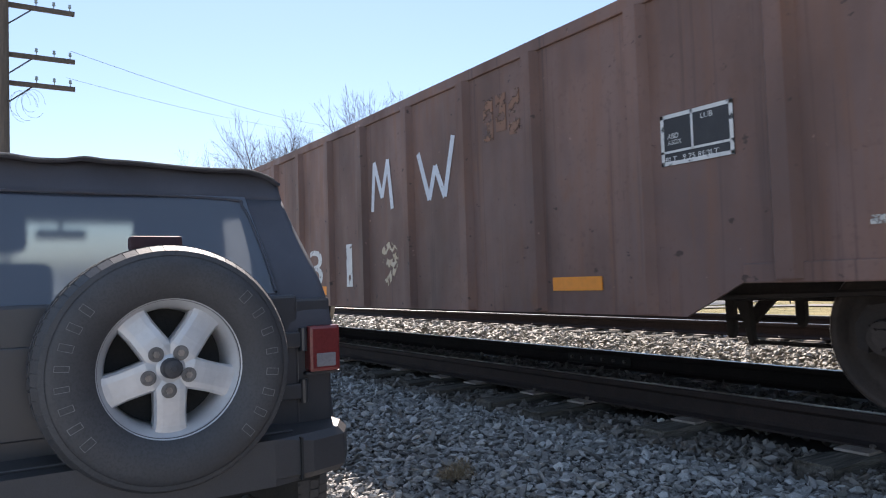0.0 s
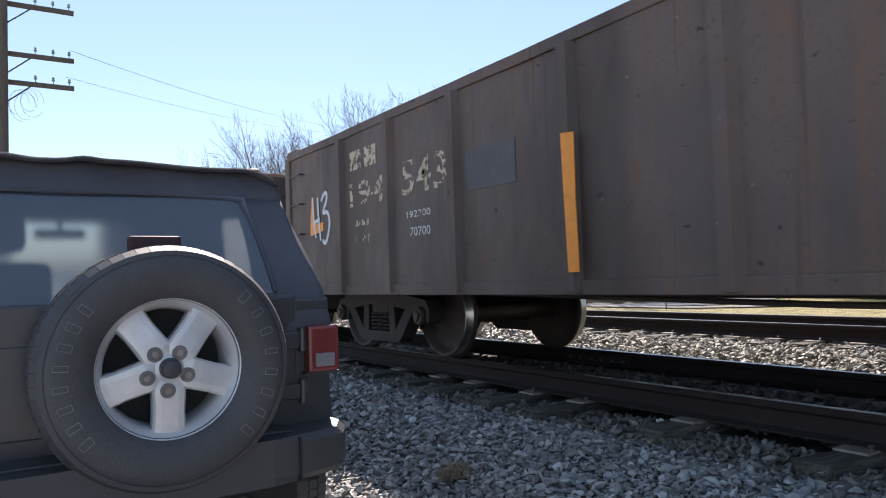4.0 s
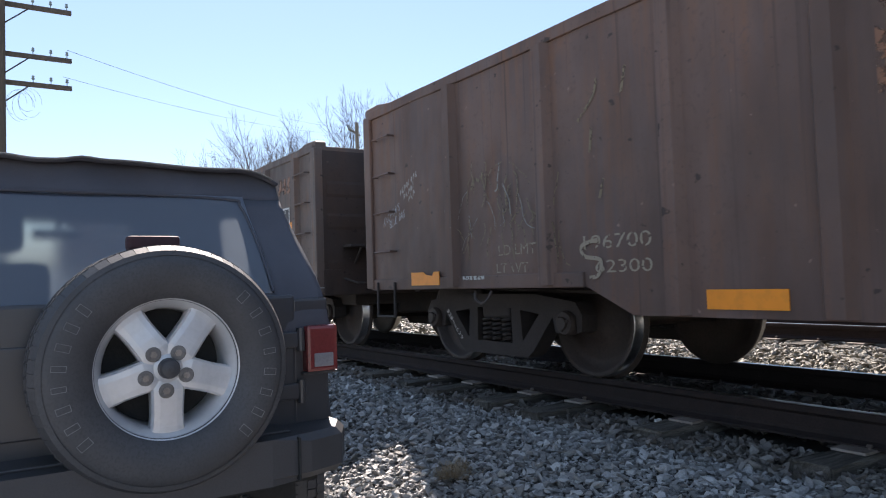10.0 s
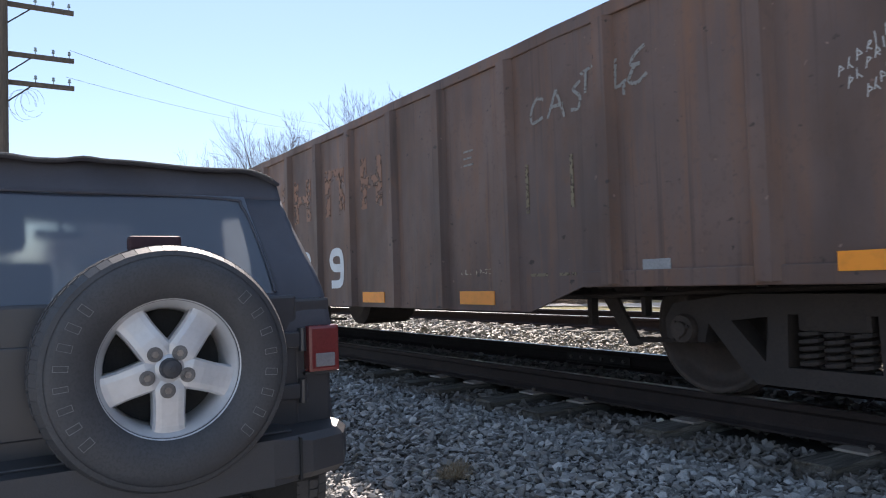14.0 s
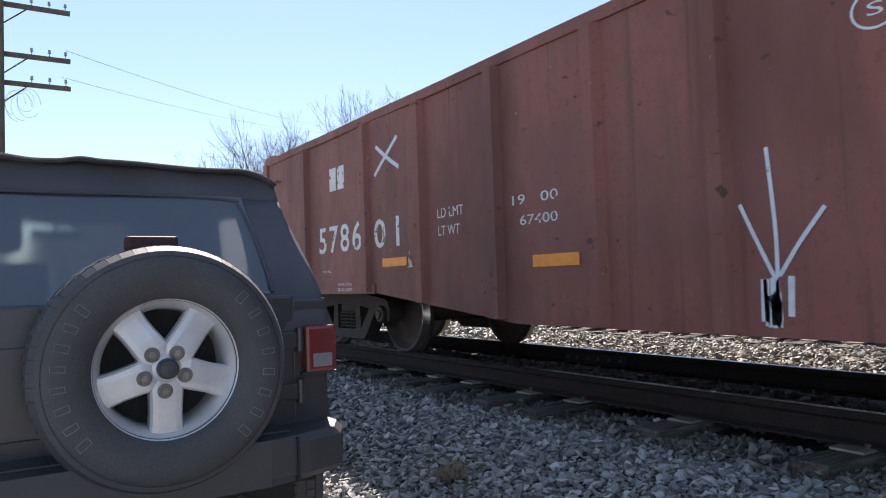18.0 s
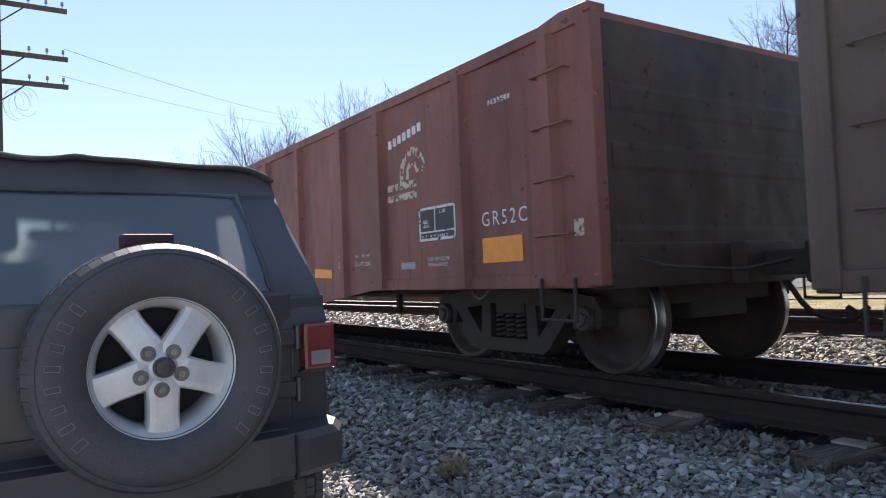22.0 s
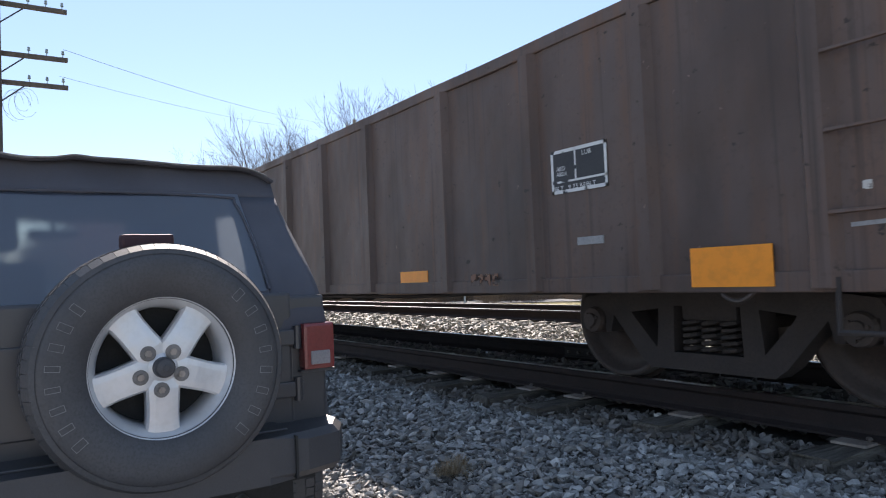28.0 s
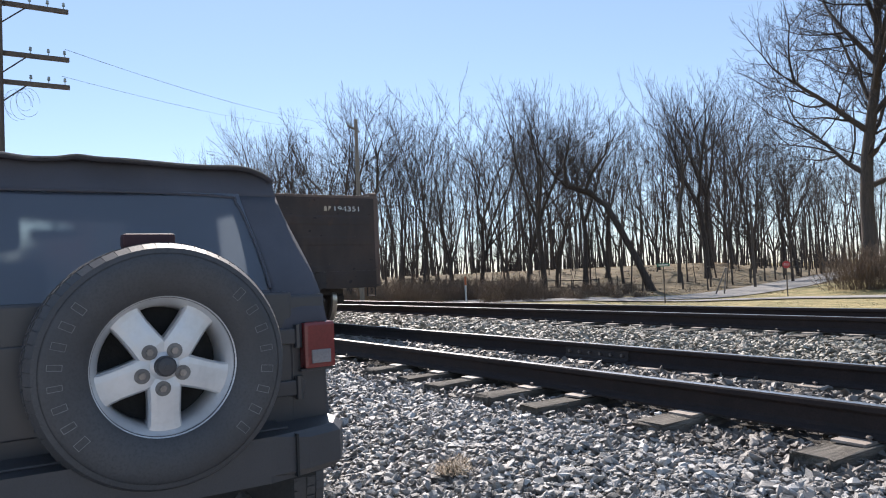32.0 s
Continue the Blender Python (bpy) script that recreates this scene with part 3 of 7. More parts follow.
def joint_bar(parent, x0, x1, y, z):
    bm = bmesh.new()
    prism(bm, [(y - 0.010, z - 0.150), (y - 0.048, z - 0.160), (y - 0.048, z - 0.148), (y - 0.026, z - 0.135), (y - 0.026, z - 0.068), (y - 0.034, z - 0.050), (y - 0.010, z - 0.056)], x0, x1, "x")
    bar = part("joint_bar", bm, M["under"], parent, "rusted bolted joint bar")
    for k in range(6):
        bm = bmesh.new()
        cyl(bm, (0, 0, 0), (0, -0.026, 0), 0.018, n=6)
        part("bolt", bm, M["spike"], bar, m=pose(x0 + (x1 - x0) * (k + 0.5) / 6, y - 0.026, z - 0.100))


joint_bar(near_track, -6.10, -5.17, YC + 0.7525, 0.0)
joint_bar(near_track, -13.9, -12.97, YC - 0.7525, 0.0)

# ---- the train ----
SPEED_AT = (0, 4, 8, 12, 16, 20, 24, 28, 32)
SPEEDS = (2.647, 2.861, 2.628, 2.597, 2.637, 2.594, 2.545, 2.772, 2.697)


def travelled(t):
    """Metres that the train has gone since the start."""
    s = 0.0
    for a, b, u, v in zip(SPEED_AT, SPEED_AT[1:], SPEEDS, SPEEDS[1:]):
        d = min(max(t - a, 0), b - a)
        s += u * d + (v - u) / (b - a) * d * d / 2
    return s


HALF = 1.557        # half the width of a car's body
WHEEL_R = 0.44
BASE = 0.93         # half the distance between a truck's axles
ROLLERS = []        # wheelsets, with their place on the car
CARS = []


def wheelset_mesh():
    bm = bmesh.new()
    tread = []
    for s in (-1, 1):
        m = Matrix.Translation((0, s * 0.7525, 0)) @ Matrix.Diagonal((1, -s, 1, 1))
        # hub, dished plate, rim, tread and flange, turned round the axle; along grows inwards
        f, _ = lathe(bm, [(0.0, -0.10), (0.09, -0.10), (0.12, -0.07), (0.15, -0.03), (0.30, 0.03), (0.385, 0.025), (0.395, -0.060), (0.432, -0.062), (0.438, -0.055), (0.441, 0.03), (0.468, 0.045), (0.466, 0.065), (0.40, 0.068), (0.39, 0.055), (0.15, 0.05), (0.11, 0.08), (0.08, 0.09)], 40, "y", m)
        tread += f[40 * 7:40 * 9]
    cyl(bm, (0, -0.95, 0), (0, 0.95, 0), 0.075, n=14)
    for f in tread:
        f.material_index = 1
    return mesh_of(bm, "wheelset", [M["wheel"], M["tread"]], True)


def sideframe_mesh():
    """One casting: a truss with a spring window, two light holes and jaws round the bearings."""
    half = [(0.44, 0.14), (0.52, 0.20), (0.76, 0.48), (0.79, 0.36), (0.84, 0.36), (0.86, 0.50), (1.02, 0.50), (1.03, 0.36), (1.08, 0.38), (1.09, 0.50), (1.02, 0.60), (0.55, 0.66)]
    loops = [half + [(-x, z) for x, z in half[::-1]], [(-0.25, 0.25), (0.25, 0.25), (0.24, 0.545), (-0.24, 0.545)]]
    hole = [(0.385, 0.27), (0.36, 0.53), (0.60, 0.50)]
    loops += [hole, [(-x, z) for x, z in hole]]
    bm = bmesh.new()
    edges = []
    for lp in loops:
        vs = [bm.verts.new((x, -0.08, z)) for x, z in lp]
        edges += [bm.edges.new((p, q)) for p, q in zip(vs, vs[1:] + vs[:1])]
    fs = [f for f in bmesh.ops.triangle_fill(bm, edges=edges, use_beauty=True)["geom"] if isinstance(f, bmesh.types.BMFace)]
    ex = bmesh.ops.extrude_face_region(bm, geom=fs)
    bmesh.ops.translate(bm, verts=[v for v in ex["geom"] if isinstance(v, bmesh.types.BMVert)], vec=(0, 0.16, 0))
    bmesh.ops.recalc_face_normals(bm, faces=bm.faces)
    return mesh_of(bm, "sideframe", M["under"])


def bearing_mesh():
    bm = bmesh.new()
    lathe(bm, [(0.0, -0.15), (0.045, -0.15), (0.05, -0.13), (0.085, -0.125), (0.095, -0.10), (0.095, 0.08), (0.0, 0.08)], 20, "y")
    for k in range(3):
        a = k * math.tau / 3 + 0.3
        cyl(bm, (0.055 * math.cos(a), -0.145, 0.055 * math.sin(a)), (0.055 * math.cos(a), -0.12, 0.055 * math.sin(a)), 0.013, n=6)
    return mesh_of(bm, "bearing", M["wheel"], False)


def spring_mesh():
    bm = bmesh.new()
    pts = [(0.055 * math.cos(k * math.tau / 10), 0.055 * math.sin(k * math.tau / 10) - 0.02, 0.25 + 0.20 * k / 50) for k in range(51)]
    tube(bm, pts, 0.015, 5)
    return mesh_of(bm, "spring", M["under"])


def shoe_mesh():
    bm = bmesh.new()
    for s in (1,):
        pts = [((WHEEL_R + d) * math.cos(a), (WHEEL_R + d) * math.sin(a)) for d, seq in ((0.01, (-0.35, -0.12, 0.1, 0.3)), (0.07, (0.3, 0.1, -0.12, -0.35))) for a in seq]
        prism(bm, [(s * (-BASE) + s * p[0], WHEEL_R + p[1]) for p in pts][::s], -0.05, 0.05, "y")
    return mesh_of(bm, "brake_shoes", M["under"])


WHEELSET, SIDEFRAME, BEARING, SPRINGS, SHOES = wheelset_mesh(), sideframe_mesh(), bearing_mesh(), spring_mesh(), shoe_mesh()


def truck(car, x):
    bm = bmesh.new()
    box(bm, -0.20, -1.05, 0.45, 0.20, 1.05, 0.60, 0.03)
    lathe(bm, [(0.0, 0.62), (0.2, 0.62), (0.2, 0.72), (0.0, 0.72)], 20, "z")
    b = part("truck", bm, M["under"], car, "cast steel freight truck, grimy with rust", pose(x, 0, 0))
    for e in (-1, 1):
        bm = bmesh.new()
        prism(bm, [(e * 0.40, 0.30), (e * 0.40, 0.46), (e * 0.46, 0.50), (e * 0.50, 0.42), (e * 0.47, 0.30)], -0.78, 0.78, "y")
        part("brake_beam", bm, M["under"], b)
    for s in (-1, 1):
        part("sideframe", SIDEFRAME, None, b, m=pose(0, s * 0.99, 0))
        for sx in (-0.14, 0.0, 0.14):
            part("spring", SPRINGS, None, b, m=pose(sx, s * 0.99, 0))
        for e in (0, 180):
            part("brake_shoe", SHOES, None, b, m=pose(0, s * 0.75, 0, 0, 0, e))
        for e in (-1, 1):
            part("bearing", BEARING, None, b, m=pose(e * BASE, s * 0.99, WHEEL_R, 0, 0, 0 if s < 0 else 180))
    for e in (-1, 1):
        w = part("wheelset", WHEELSET, None, car, "steel wheelset with bright worn treads", pose(x + e * BASE, 0, WHEEL_R))
        ROLLERS.append((w, x + e * BASE))


def coupler_mesh():
    bm = bmesh.new()
    box(bm, 0.0, -0.08, -0.09, 0.55, 0.08, 0.09, 0.02)
    prism(bm, [(0.5, -0.12), (0.72, -0.17), (0.80, -0.10), (0.74, -0.03), (0.78, 0.06), (0.80, 0.14), (0.66, 0.17), (0.5, 0.12)], -0.15, 0.15, "z", 0.02)
    return mesh_of(bm, "coupler", M["under"])


COUPLER = coupler_mesh()


def gondola(label, u0, u1, top, sill, paint, ribs, belly=None, belly_z=0.55, trucks=(1.4, 1.5), gear=(), rig=()):
    """A long open goods wagon between u0 and u1 on the train. Its own x runs from the middle."""
    L = u1 - u0
    h = L / 2
    mid = (u0 + u1) / 2
    car = thing("gondola_car", label, "freight car", "cars of the freight train", pose(mid - travelled(0), YC, 0))
    car["u"] = mid
    car["sill"], car["b0"], car["b3"] = sill, (belly[0] if belly else u1), (belly[3] if belly else u1)
    CARS.append((car, mid))
    floor = 1.0
    # sides, with the deep belly where the car has one
    for s in (-1, 1):
        low = [(-h, sill), (h, sill)] if not belly else [(-h, sill), (belly[0] - mid, sill), (belly[1] - mid, belly_z), (belly[2] - mid, belly_z), (belly[3] - mid, sill), (h, sill)]
        bm = bmesh.new()
        n = max(2, int(L / 0.55))
        up = [(h - L * i / n, top) for i in range(n + 1)]
        prism(bm, low + up, s * HALF, s * (HALF - 0.02), "y")
        w = part("side_wall", bm, paint, car)
        # top chord and side sill
        bm = bmesh.new()
        rr = random.Random(int(mid * 10) + s)
        box(bm, -h, s * (HALF - 0.03) - 0.05, top - 0.02, h, s * (HALF - 0.03) + 0.05, top + 0.07, 0.012)
        bmesh.ops.subdivide_edges(bm, edges=[e for e in bm.edges if e.calc_length() > 5], cuts=36)
        for v in bm.verts:
            d = noise.noise(Vector((v.co.x * 0.9 + mid, s, 0)))
            v.co.z += 0.014 * d + 0.006 * noise.noise(Vector((v.co.x * 4 + mid, s, 3)))
            v.co.y += 0.018 * d
        part("top_chord", bm, paint, car)
        bm = bmesh.new()
        box(bm, -h, s * HALF - 0.018, sill - 0.01, (belly[0] - mid if belly else h), s * HALF + 0.018, sill + 0.09, 0.008)
        if belly:
            part("side_sill", bm, paint, car)
            bm = bmesh.new()
            box(bm, belly[3] - mid, s * HALF - 0.018, sill - 0.01, h, s * HALF + 0.018, sill + 0.09, 0.008)
        part("side_sill", bm, paint, car)
        # stakes
        for x in ribs:
            zl = sill
            if belly:
                if belly[1] <= x <= belly[2]:
                    zl = belly_z
                elif belly[0] < x < belly[1]:
                    zl = sill + (belly_z - sill) * (x - belly[0]) / (belly[1] - belly[0])
                elif belly[2] < x < belly[3]:
                    zl = belly_z + (sill - belly_z) * (x - belly[2]) / (belly[3] - belly[2])
            bm = bmesh.new()
            a = 0.085
            prism(bm, [(x - mid - a, s * HALF), (x - mid - a * 0.55, s * (HALF + 0.055)), (x - mid + a * 0.55, s * (HALF + 0.055)), (x - mid + a, s * HALF)], zl + 0.01, top - 0.02, "z")
            part("stake", bm, paint, car)
    # floor, ends with ribs, centre sill and cross bearers
    bm = bmesh.new()
    box(bm, -h + 0.02, -HALF + 0.03, floor - 0.06, h - 0.02, HALF - 0.03, floor)
    part("floor", bm, M["under"], car)
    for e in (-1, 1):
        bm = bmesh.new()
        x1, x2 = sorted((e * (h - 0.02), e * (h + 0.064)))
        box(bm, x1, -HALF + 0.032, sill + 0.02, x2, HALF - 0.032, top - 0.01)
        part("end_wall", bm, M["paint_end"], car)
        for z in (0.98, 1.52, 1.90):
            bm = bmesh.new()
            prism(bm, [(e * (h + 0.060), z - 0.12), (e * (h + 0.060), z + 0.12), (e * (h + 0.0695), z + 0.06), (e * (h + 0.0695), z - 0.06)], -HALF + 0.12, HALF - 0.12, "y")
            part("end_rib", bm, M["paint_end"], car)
        bm = bmesh.new()
        box(bm, e * h - 0.06, -HALF, top - 0.03, e * h + 0.06, HALF, top + 0.04, 0.01)
        for s in (-1, 1):
            prism(bm, [(e * (h + 0.06), top + 0.03), (e * (h + 0.06), top + 0.085), (e * (h + 0.02), top + 0.105), (e * (h - 0.22), top + 0.105), (e * (h - 0.55), top + 0.066), (e * (h - 0.55), top + 0.03)], s * (HALF - 0.06) - 0.07, s * (HALF - 0.06) + 0.07, "y", 0.012)
            box(bm, e * h - 0.07, s * (HALF - 0.02) - 0.05, sill, e * h + 0.07, s * (HALF - 0.02) + 0.05, top + 0.02, 0.015)
        part("end_frame", bm, paint, car)
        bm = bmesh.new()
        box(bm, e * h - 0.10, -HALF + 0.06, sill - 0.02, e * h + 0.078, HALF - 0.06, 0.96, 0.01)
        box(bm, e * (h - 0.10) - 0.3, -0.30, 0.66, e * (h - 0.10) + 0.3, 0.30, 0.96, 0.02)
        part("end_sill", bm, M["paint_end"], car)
        bm = bmesh.new()
        x1, x2 = sorted((e * (h - 0.25), e * (h - 1.0)))
        box(bm, x1, -0.95, 0.52, x2, 0.95, 0.80, 0.03)
        box(bm, x1, -0.34, 0.40, x2, 0.34, 0.60, 0.03)
        part("draft_gear", bm, M["under"], car)
        part("coupler", COUPLER, None, car, m=pose(e * (h + 0.02), 0, 0.80, 0, 0, 0 if e > 0 else 180))
        # corner steps and grab irons
        for s in (-1, 1):
            bm = bmesh.new()
            yy = s * (HALF + 0.03)
            x1, x2 = e * (h - 0.17), e * (h - 0.50)
            tube(bm, [(x1, yy, sill + 0.06), (x1, yy, 0.47), (x2, yy, 0.47), (x2, yy, sill + 0.06)], 0.012)
            part("corner_step", bm, M["under"], car)
            for z in (sill + 0.35, sill + 0.72, sill + 1.08, sill + 1.44):
                bm = bmesh.new()
                tube(bm, [(x1, s * HALF, z), (x1, yy + s * 0.03, z), (x2, yy + s * 0.03, z), (x2, s * HALF, z)], 0.008, 5)
                part("grab_iron", bm, paint, car)
        bm = bmesh.new()
        tube(bm, [(e * (h + 0.05), -1.25, 0.86), (e * (h + 0.22), -1.15, 0.80), (e * (h + 0.30), -0.5, 0.76), (e * (h + 0.42), -0.12, 0.82)], 0.014)
        part("cut_lever", bm, M["under"], car)
        bm = bmesh.new()
        tube(bm, smooth_line([(e * (h + 0.1), 0.28, 0.72), (e * (h + 0.3), 0.26, 0.45), (e * (h + 0.62), 0.15, 0.38), (e * (h + 0.8), 0.1, 0.48)], 4), 0.022)
        part("air_hose", bm, M["under"], car)
    bm = bmesh.new()
    box(bm, -h + 0.3, -0.28, 0.60, h - 0.3, 0.28, 0.94, 0.02)
    k = -h + 2.8
    while k < h - 2.5:
        prism(bm, [(-HALF + 0.03, 0.94), (-HALF + 0.03, 0.82), (-0.3, 0.66), (0.3, 0.66), (HALF - 0.03, 0.82), (HALF - 0.03, 0.94)], k - 0.05, k + 0.05, "x")
        k += 2.3
    part("centre_sill", bm, M["under"], car)
    # brake gear hung below the floor
    bm = bmesh.new()
    cyl(bm, (-0.3, -0.75, 0.70), (0.5, -0.75, 0.70), 0.16, n=18)
    part("air_reservoir", bm, M["under"], car)
    bm = bmesh.new()
    cyl(bm, (1.0, -0.7, 0.66), (1.35, -0.7, 0.66), 0.13, n=18)
    tube(bm, [(1.35, -0.7, 0.66), (2.3, -0.6, 0.62), (h - 3.2, -0.3, 0.6)], 0.018)
    tube(bm, [(-h + 3.2, 0.3, 0.6), (-0.3, -0.6, 0.64)], 0.018)
    part("brake_cylinder", bm, M["under"], car)
    for kind, a, c, low, y in gear:
        a, c = a - mid, c - mid
        bm = bmesh.new()
        if kind == "hook":
            tube(bm, [(a, y, 0.95), (a, y, low + 0.02), (a + 0.03, y, low), (a + 0.08, y + 0.03, low + 0.01)], 0.012)
        elif kind == "drop":
            tube(bm, smooth_line([(a - 0.14, y, 0.66), (a - 0.04, y, 0.655), (a, y, 0.61), (a, y, low)], 3), 0.020)
        elif kind == "lever":
            prism(bm, [(a, 0.70), (a + 0.02, 0.56), (a + 0.09, 0.40), (a + 0.12, low), (c, low + 0.02), (c - 0.03, 0.54), (c - 0.03, 0.70)], y - 0.03, y + 0.03, "y", 0.005)
        elif kind == "loop":
            tube(bm, [(a, y, 0.95), (a, y, low), (c, y, low), (c, y, 0.95)], 0.016)
        elif kind == "plate":
            prism(bm, [(a, 0.95), (a + 0.01, low + 0.03), (a + 0.03, low), (c - 0.02, low), (c, low + 0.05), (c, 0.95)], y - 0.03, y + 0.03, "y", 0.005)
        elif kind == "brace":
            prism(bm, [(a, low), (a + 0.10, low), (c, 0.70), (c - 0.14, 0.70)], y - 0.03, y + 0.03, "y", 0.005)
        elif kind == "pocket":
            prism(bm, [(a - 0.04, 0.80), (a, low), (c, low), (c + 0.03, 0.80)], y, y + 0.12, "y", 0.01)
        elif kind == "hose":
            tube(bm, smooth_line([(a, y, 0.56), (a - 0.02, y, low + 0.08), (a + 0.06, y - 0.01, low + 0.09), (c, y - 0.01, low), (c + 0.05, y, low + 0.12)], 4), 0.012)
        elif kind == "rod":
            tube(bm, [(a, y, low), (c, y + 0.02, low)], 0.016)
        elif kind == "tank":
            r = (c - a) / 2
            lathe(bm, [(0.0, y), (r * 0.75, y + 0.01), (r, y + 0.06), (r, y + 0.70), (r * 0.75, y + 0.75), (0.0, y + 0.76)], 22, "y", Matrix.Translation(((a + c) / 2, 0, low + r)))
        part({"hook": "pipe_hanger", "drop": "pipe_hanger", "lever": "brake_hanger", "brace": "brake_hanger", "loop": "pipe_hanger", "plate": "brake_hanger", "pocket": "door_pocket", "hose": "air_line", "rod": "brake_rod", "tank": "air_reservoir"}[kind], bm, M["under"], car)
    bm = bmesh.new()
    tube(bm, [(-h + 0.4, -0.9, 0.72), (-2.0, -1.05, 0.60), (3.0, -1.05, 0.60), (h - 0.4, -0.9, 0.72)], 0.02)
    part("brake_pipe", bm, M["under"], car)
    # brake rigging that hangs inside each truck
    for e in rig:
        x = e * (h - trucks[e > 0] - 1.48)
        bm = bmesh.new()
        prism(bm, [(x - e * 0.36, 0.70), (x - e * 0.22, 0.70), (x + e * 0.05, 0.30), (x - e * 0.06, 0.28)][::e], -0.93, -0.89, "y", 0.006)
        tube(bm, [(x, -0.91, 0.33), (x + e * 0.65, -0.91, 0.36)], 0.020, 6)
        part("brake_lever", bm, M["under"], car)
        bm = bmesh.new()
        box(bm, min(x - e * 0.40, x - e * 0.45), -0.95, 0.42, max(x - e * 0.40, x - e * 0.45), -0.88, 0.95, 0.006)
        part("rigging_hanger", bm, M["under"], car)
        bm = bmesh.new()
        box(bm, min(x + e * 0.08, x + e * 0.12), -0.95, 0.50, max(x + e * 0.08, x + e * 0.12), -0.88, 0.95, 0.006)
        part("rigging_hanger", bm, M["under"], car)
    truck(car, -h + trucks[0])
    truck(car, h - trucks[1])
    return car


GREY = "long open gondola freight car "
car_a = gondola(GREY + "in faded brown paint with white graffiti", -15.6, 0.82, 2.40, 0.74, M["paint_brown"],
                [-14.2, -13.0, -11.8, -10.9, -10.0, -9.1, -8.25, -7.38, -6.55, -5.62, -4.71, -3.87, -2.90, -2.0, -0.70], (-12.5, -12.15, -2.62, -2.25), 0.55, (1.6, 1.7),
                [("plate", -3.60, -3.52, 0.27, 0.15), ("plate", -3.02, -2.94, 0.38, 0.15), ("brace", -3.44, -3.00, 0.36, 0.08), ("lever", -3.38, -3.22, 0.24, -0.05), ("rod", -3.60, -2.95, 0.43, 0.12), ("rod", -3.26, -1.60, 0.27, -0.05), ("hook", -9.4, -9.3, 0.47, -0.6), ("hook", -8.2, -8.1, 0.47, -0.6)], (-1,))
car_b = gondola(GREY + "in black-brown paint with amber strips", 2.40, 19.49, 2.36, 0.68, M["paint_dark"],
                [3.96, 5.03, 6.16, 7.52, 8.70, 9.85, 10.92, 12.10, 13.17, 14.35, 15.60, 16.86, 17.89, 18.93], None, 0.55, (1.40, 1.70),
                [("drop", 11.98, 12.0, 0.40, 0.0), ("drop", 12.20, 12.3, 0.40, 0.05), ("loop", 13.07, 13.19, 0.47, -0.27), ("pocket", 14.90, 15.22, 0.555, -0.32), ("lever", 14.97, 15.12, 0.29, -0.34), ("rod", 13.2, 14.95, 0.52, -0.30)])
car_c = gondola(GREY + "in rusty brown with big white figures", 20.88, 37.11, 2.42, 0.73, M["paint_rust"],
                [22.35, 23.50, 24.58, 25.48, 26.38, 27.31, 28.18, 29.06, 29.97, 30.84, 31.75, 32.58, 33.50, 34.50, 35.55, 36.62], (23.85, 24.25, 33.7, 34.25), 0.55, (1.33, 1.54),
                [("pocket", 27.43, 27.73, 0.355, -1.36), ("hose", 28.50, 28.68, 0.36, -1.42), ("plate", 28.355, 28.45, 0.245, -0.90), ("hook", 28.47, 28.5, 0.265, -0.80), ("rod", 28.47, 28.95, 0.32, -0.80), ("tank", 29.05, 29.72, 0.27, -0.85)], (1,))
car_d = gondola(GREY + "in oxide red paint with white stencils", 38.84, 55.27, 2.405, 0.69, M["paint_red"],
                [40.20, 41.75, 42.80, 43.88, 44.92, 45.82, 47.16, 48.24, 49.30, 50.42, 51.62, 52.46, 53.84, 54.90], (41.9, 44.1, 50.2, 52.3), 0.46, (1.34, 1.55), [("plate", 50.75, 50.83, 0.365, -0.46)])
car_e = gondola(GREY + "in black-brown paint, last of the train", 56.73, 73.04, 2.33, 0.66, M["paint_black"],
                [57.95, 59.20, 60.38, 61.46, 62.55, 63.66, 64.73, 65.80, 66.90, 67.98, 69.34, 70.45, 71.46, 72.48], None, 0.55, (1.23, 1.60),
                [("lever", 61.01, 61.20, 0.29, -0.34), ("rod", 61.12, 62.80, 0.55, -0.32), ("loop", 62.82, 62.93, 0.51, -0.30), ("pocket", 60.80, 61.0, 0.57, -0.34)])


# ---- lettering and marks on the cars ----
FACE = -HALF - 0.004


def mark(car, me, name, label="", mat=None, sub=None):
    o = part(name, me, mat, sub or car, label)
    return o


def over_sill(car, x, z):
    """How far a mark must stand out to lie on the side sill."""
    low = z < car["sill"] + 0.09 and not (car["b0"] < x < car["b3"])
    return 0.0165 if low else 0.0


def stencil(car, u0, text, x0, z0, x1, z1, mat="white", name="stencil", spacing=1.0, bold=0.0, label=""):
    c = car["u"]
    for me in letters(words(text, x0 - c, z0, x1 - c, z1, M[mat], FACE - over_sill(car, x0, z0), spacing, bold)):
        part(name, me, None, car, label)


def block(car, x0, z0, x1, z1, mat="orange", name="reflector", thick=0.004, label="", skew=0.0, cut=None, out=0.0):
    c = car["u"]
    bm = bmesh.new()
    pts = [(x0 - c, z0), (x1 - c, z0), (x1 - c + skew, z1), (x0 - c + skew, z1)] if not cut else [(x - c, z) for x, z in cut]
    out = max(out, over_sill(car, pts[0][0] + c, min(p[1] for p in pts)))
    prism(bm, pts, FACE + 0.003 - out, FACE - thick - out, "y")
    return part(name, bm, M[mat], car, label)


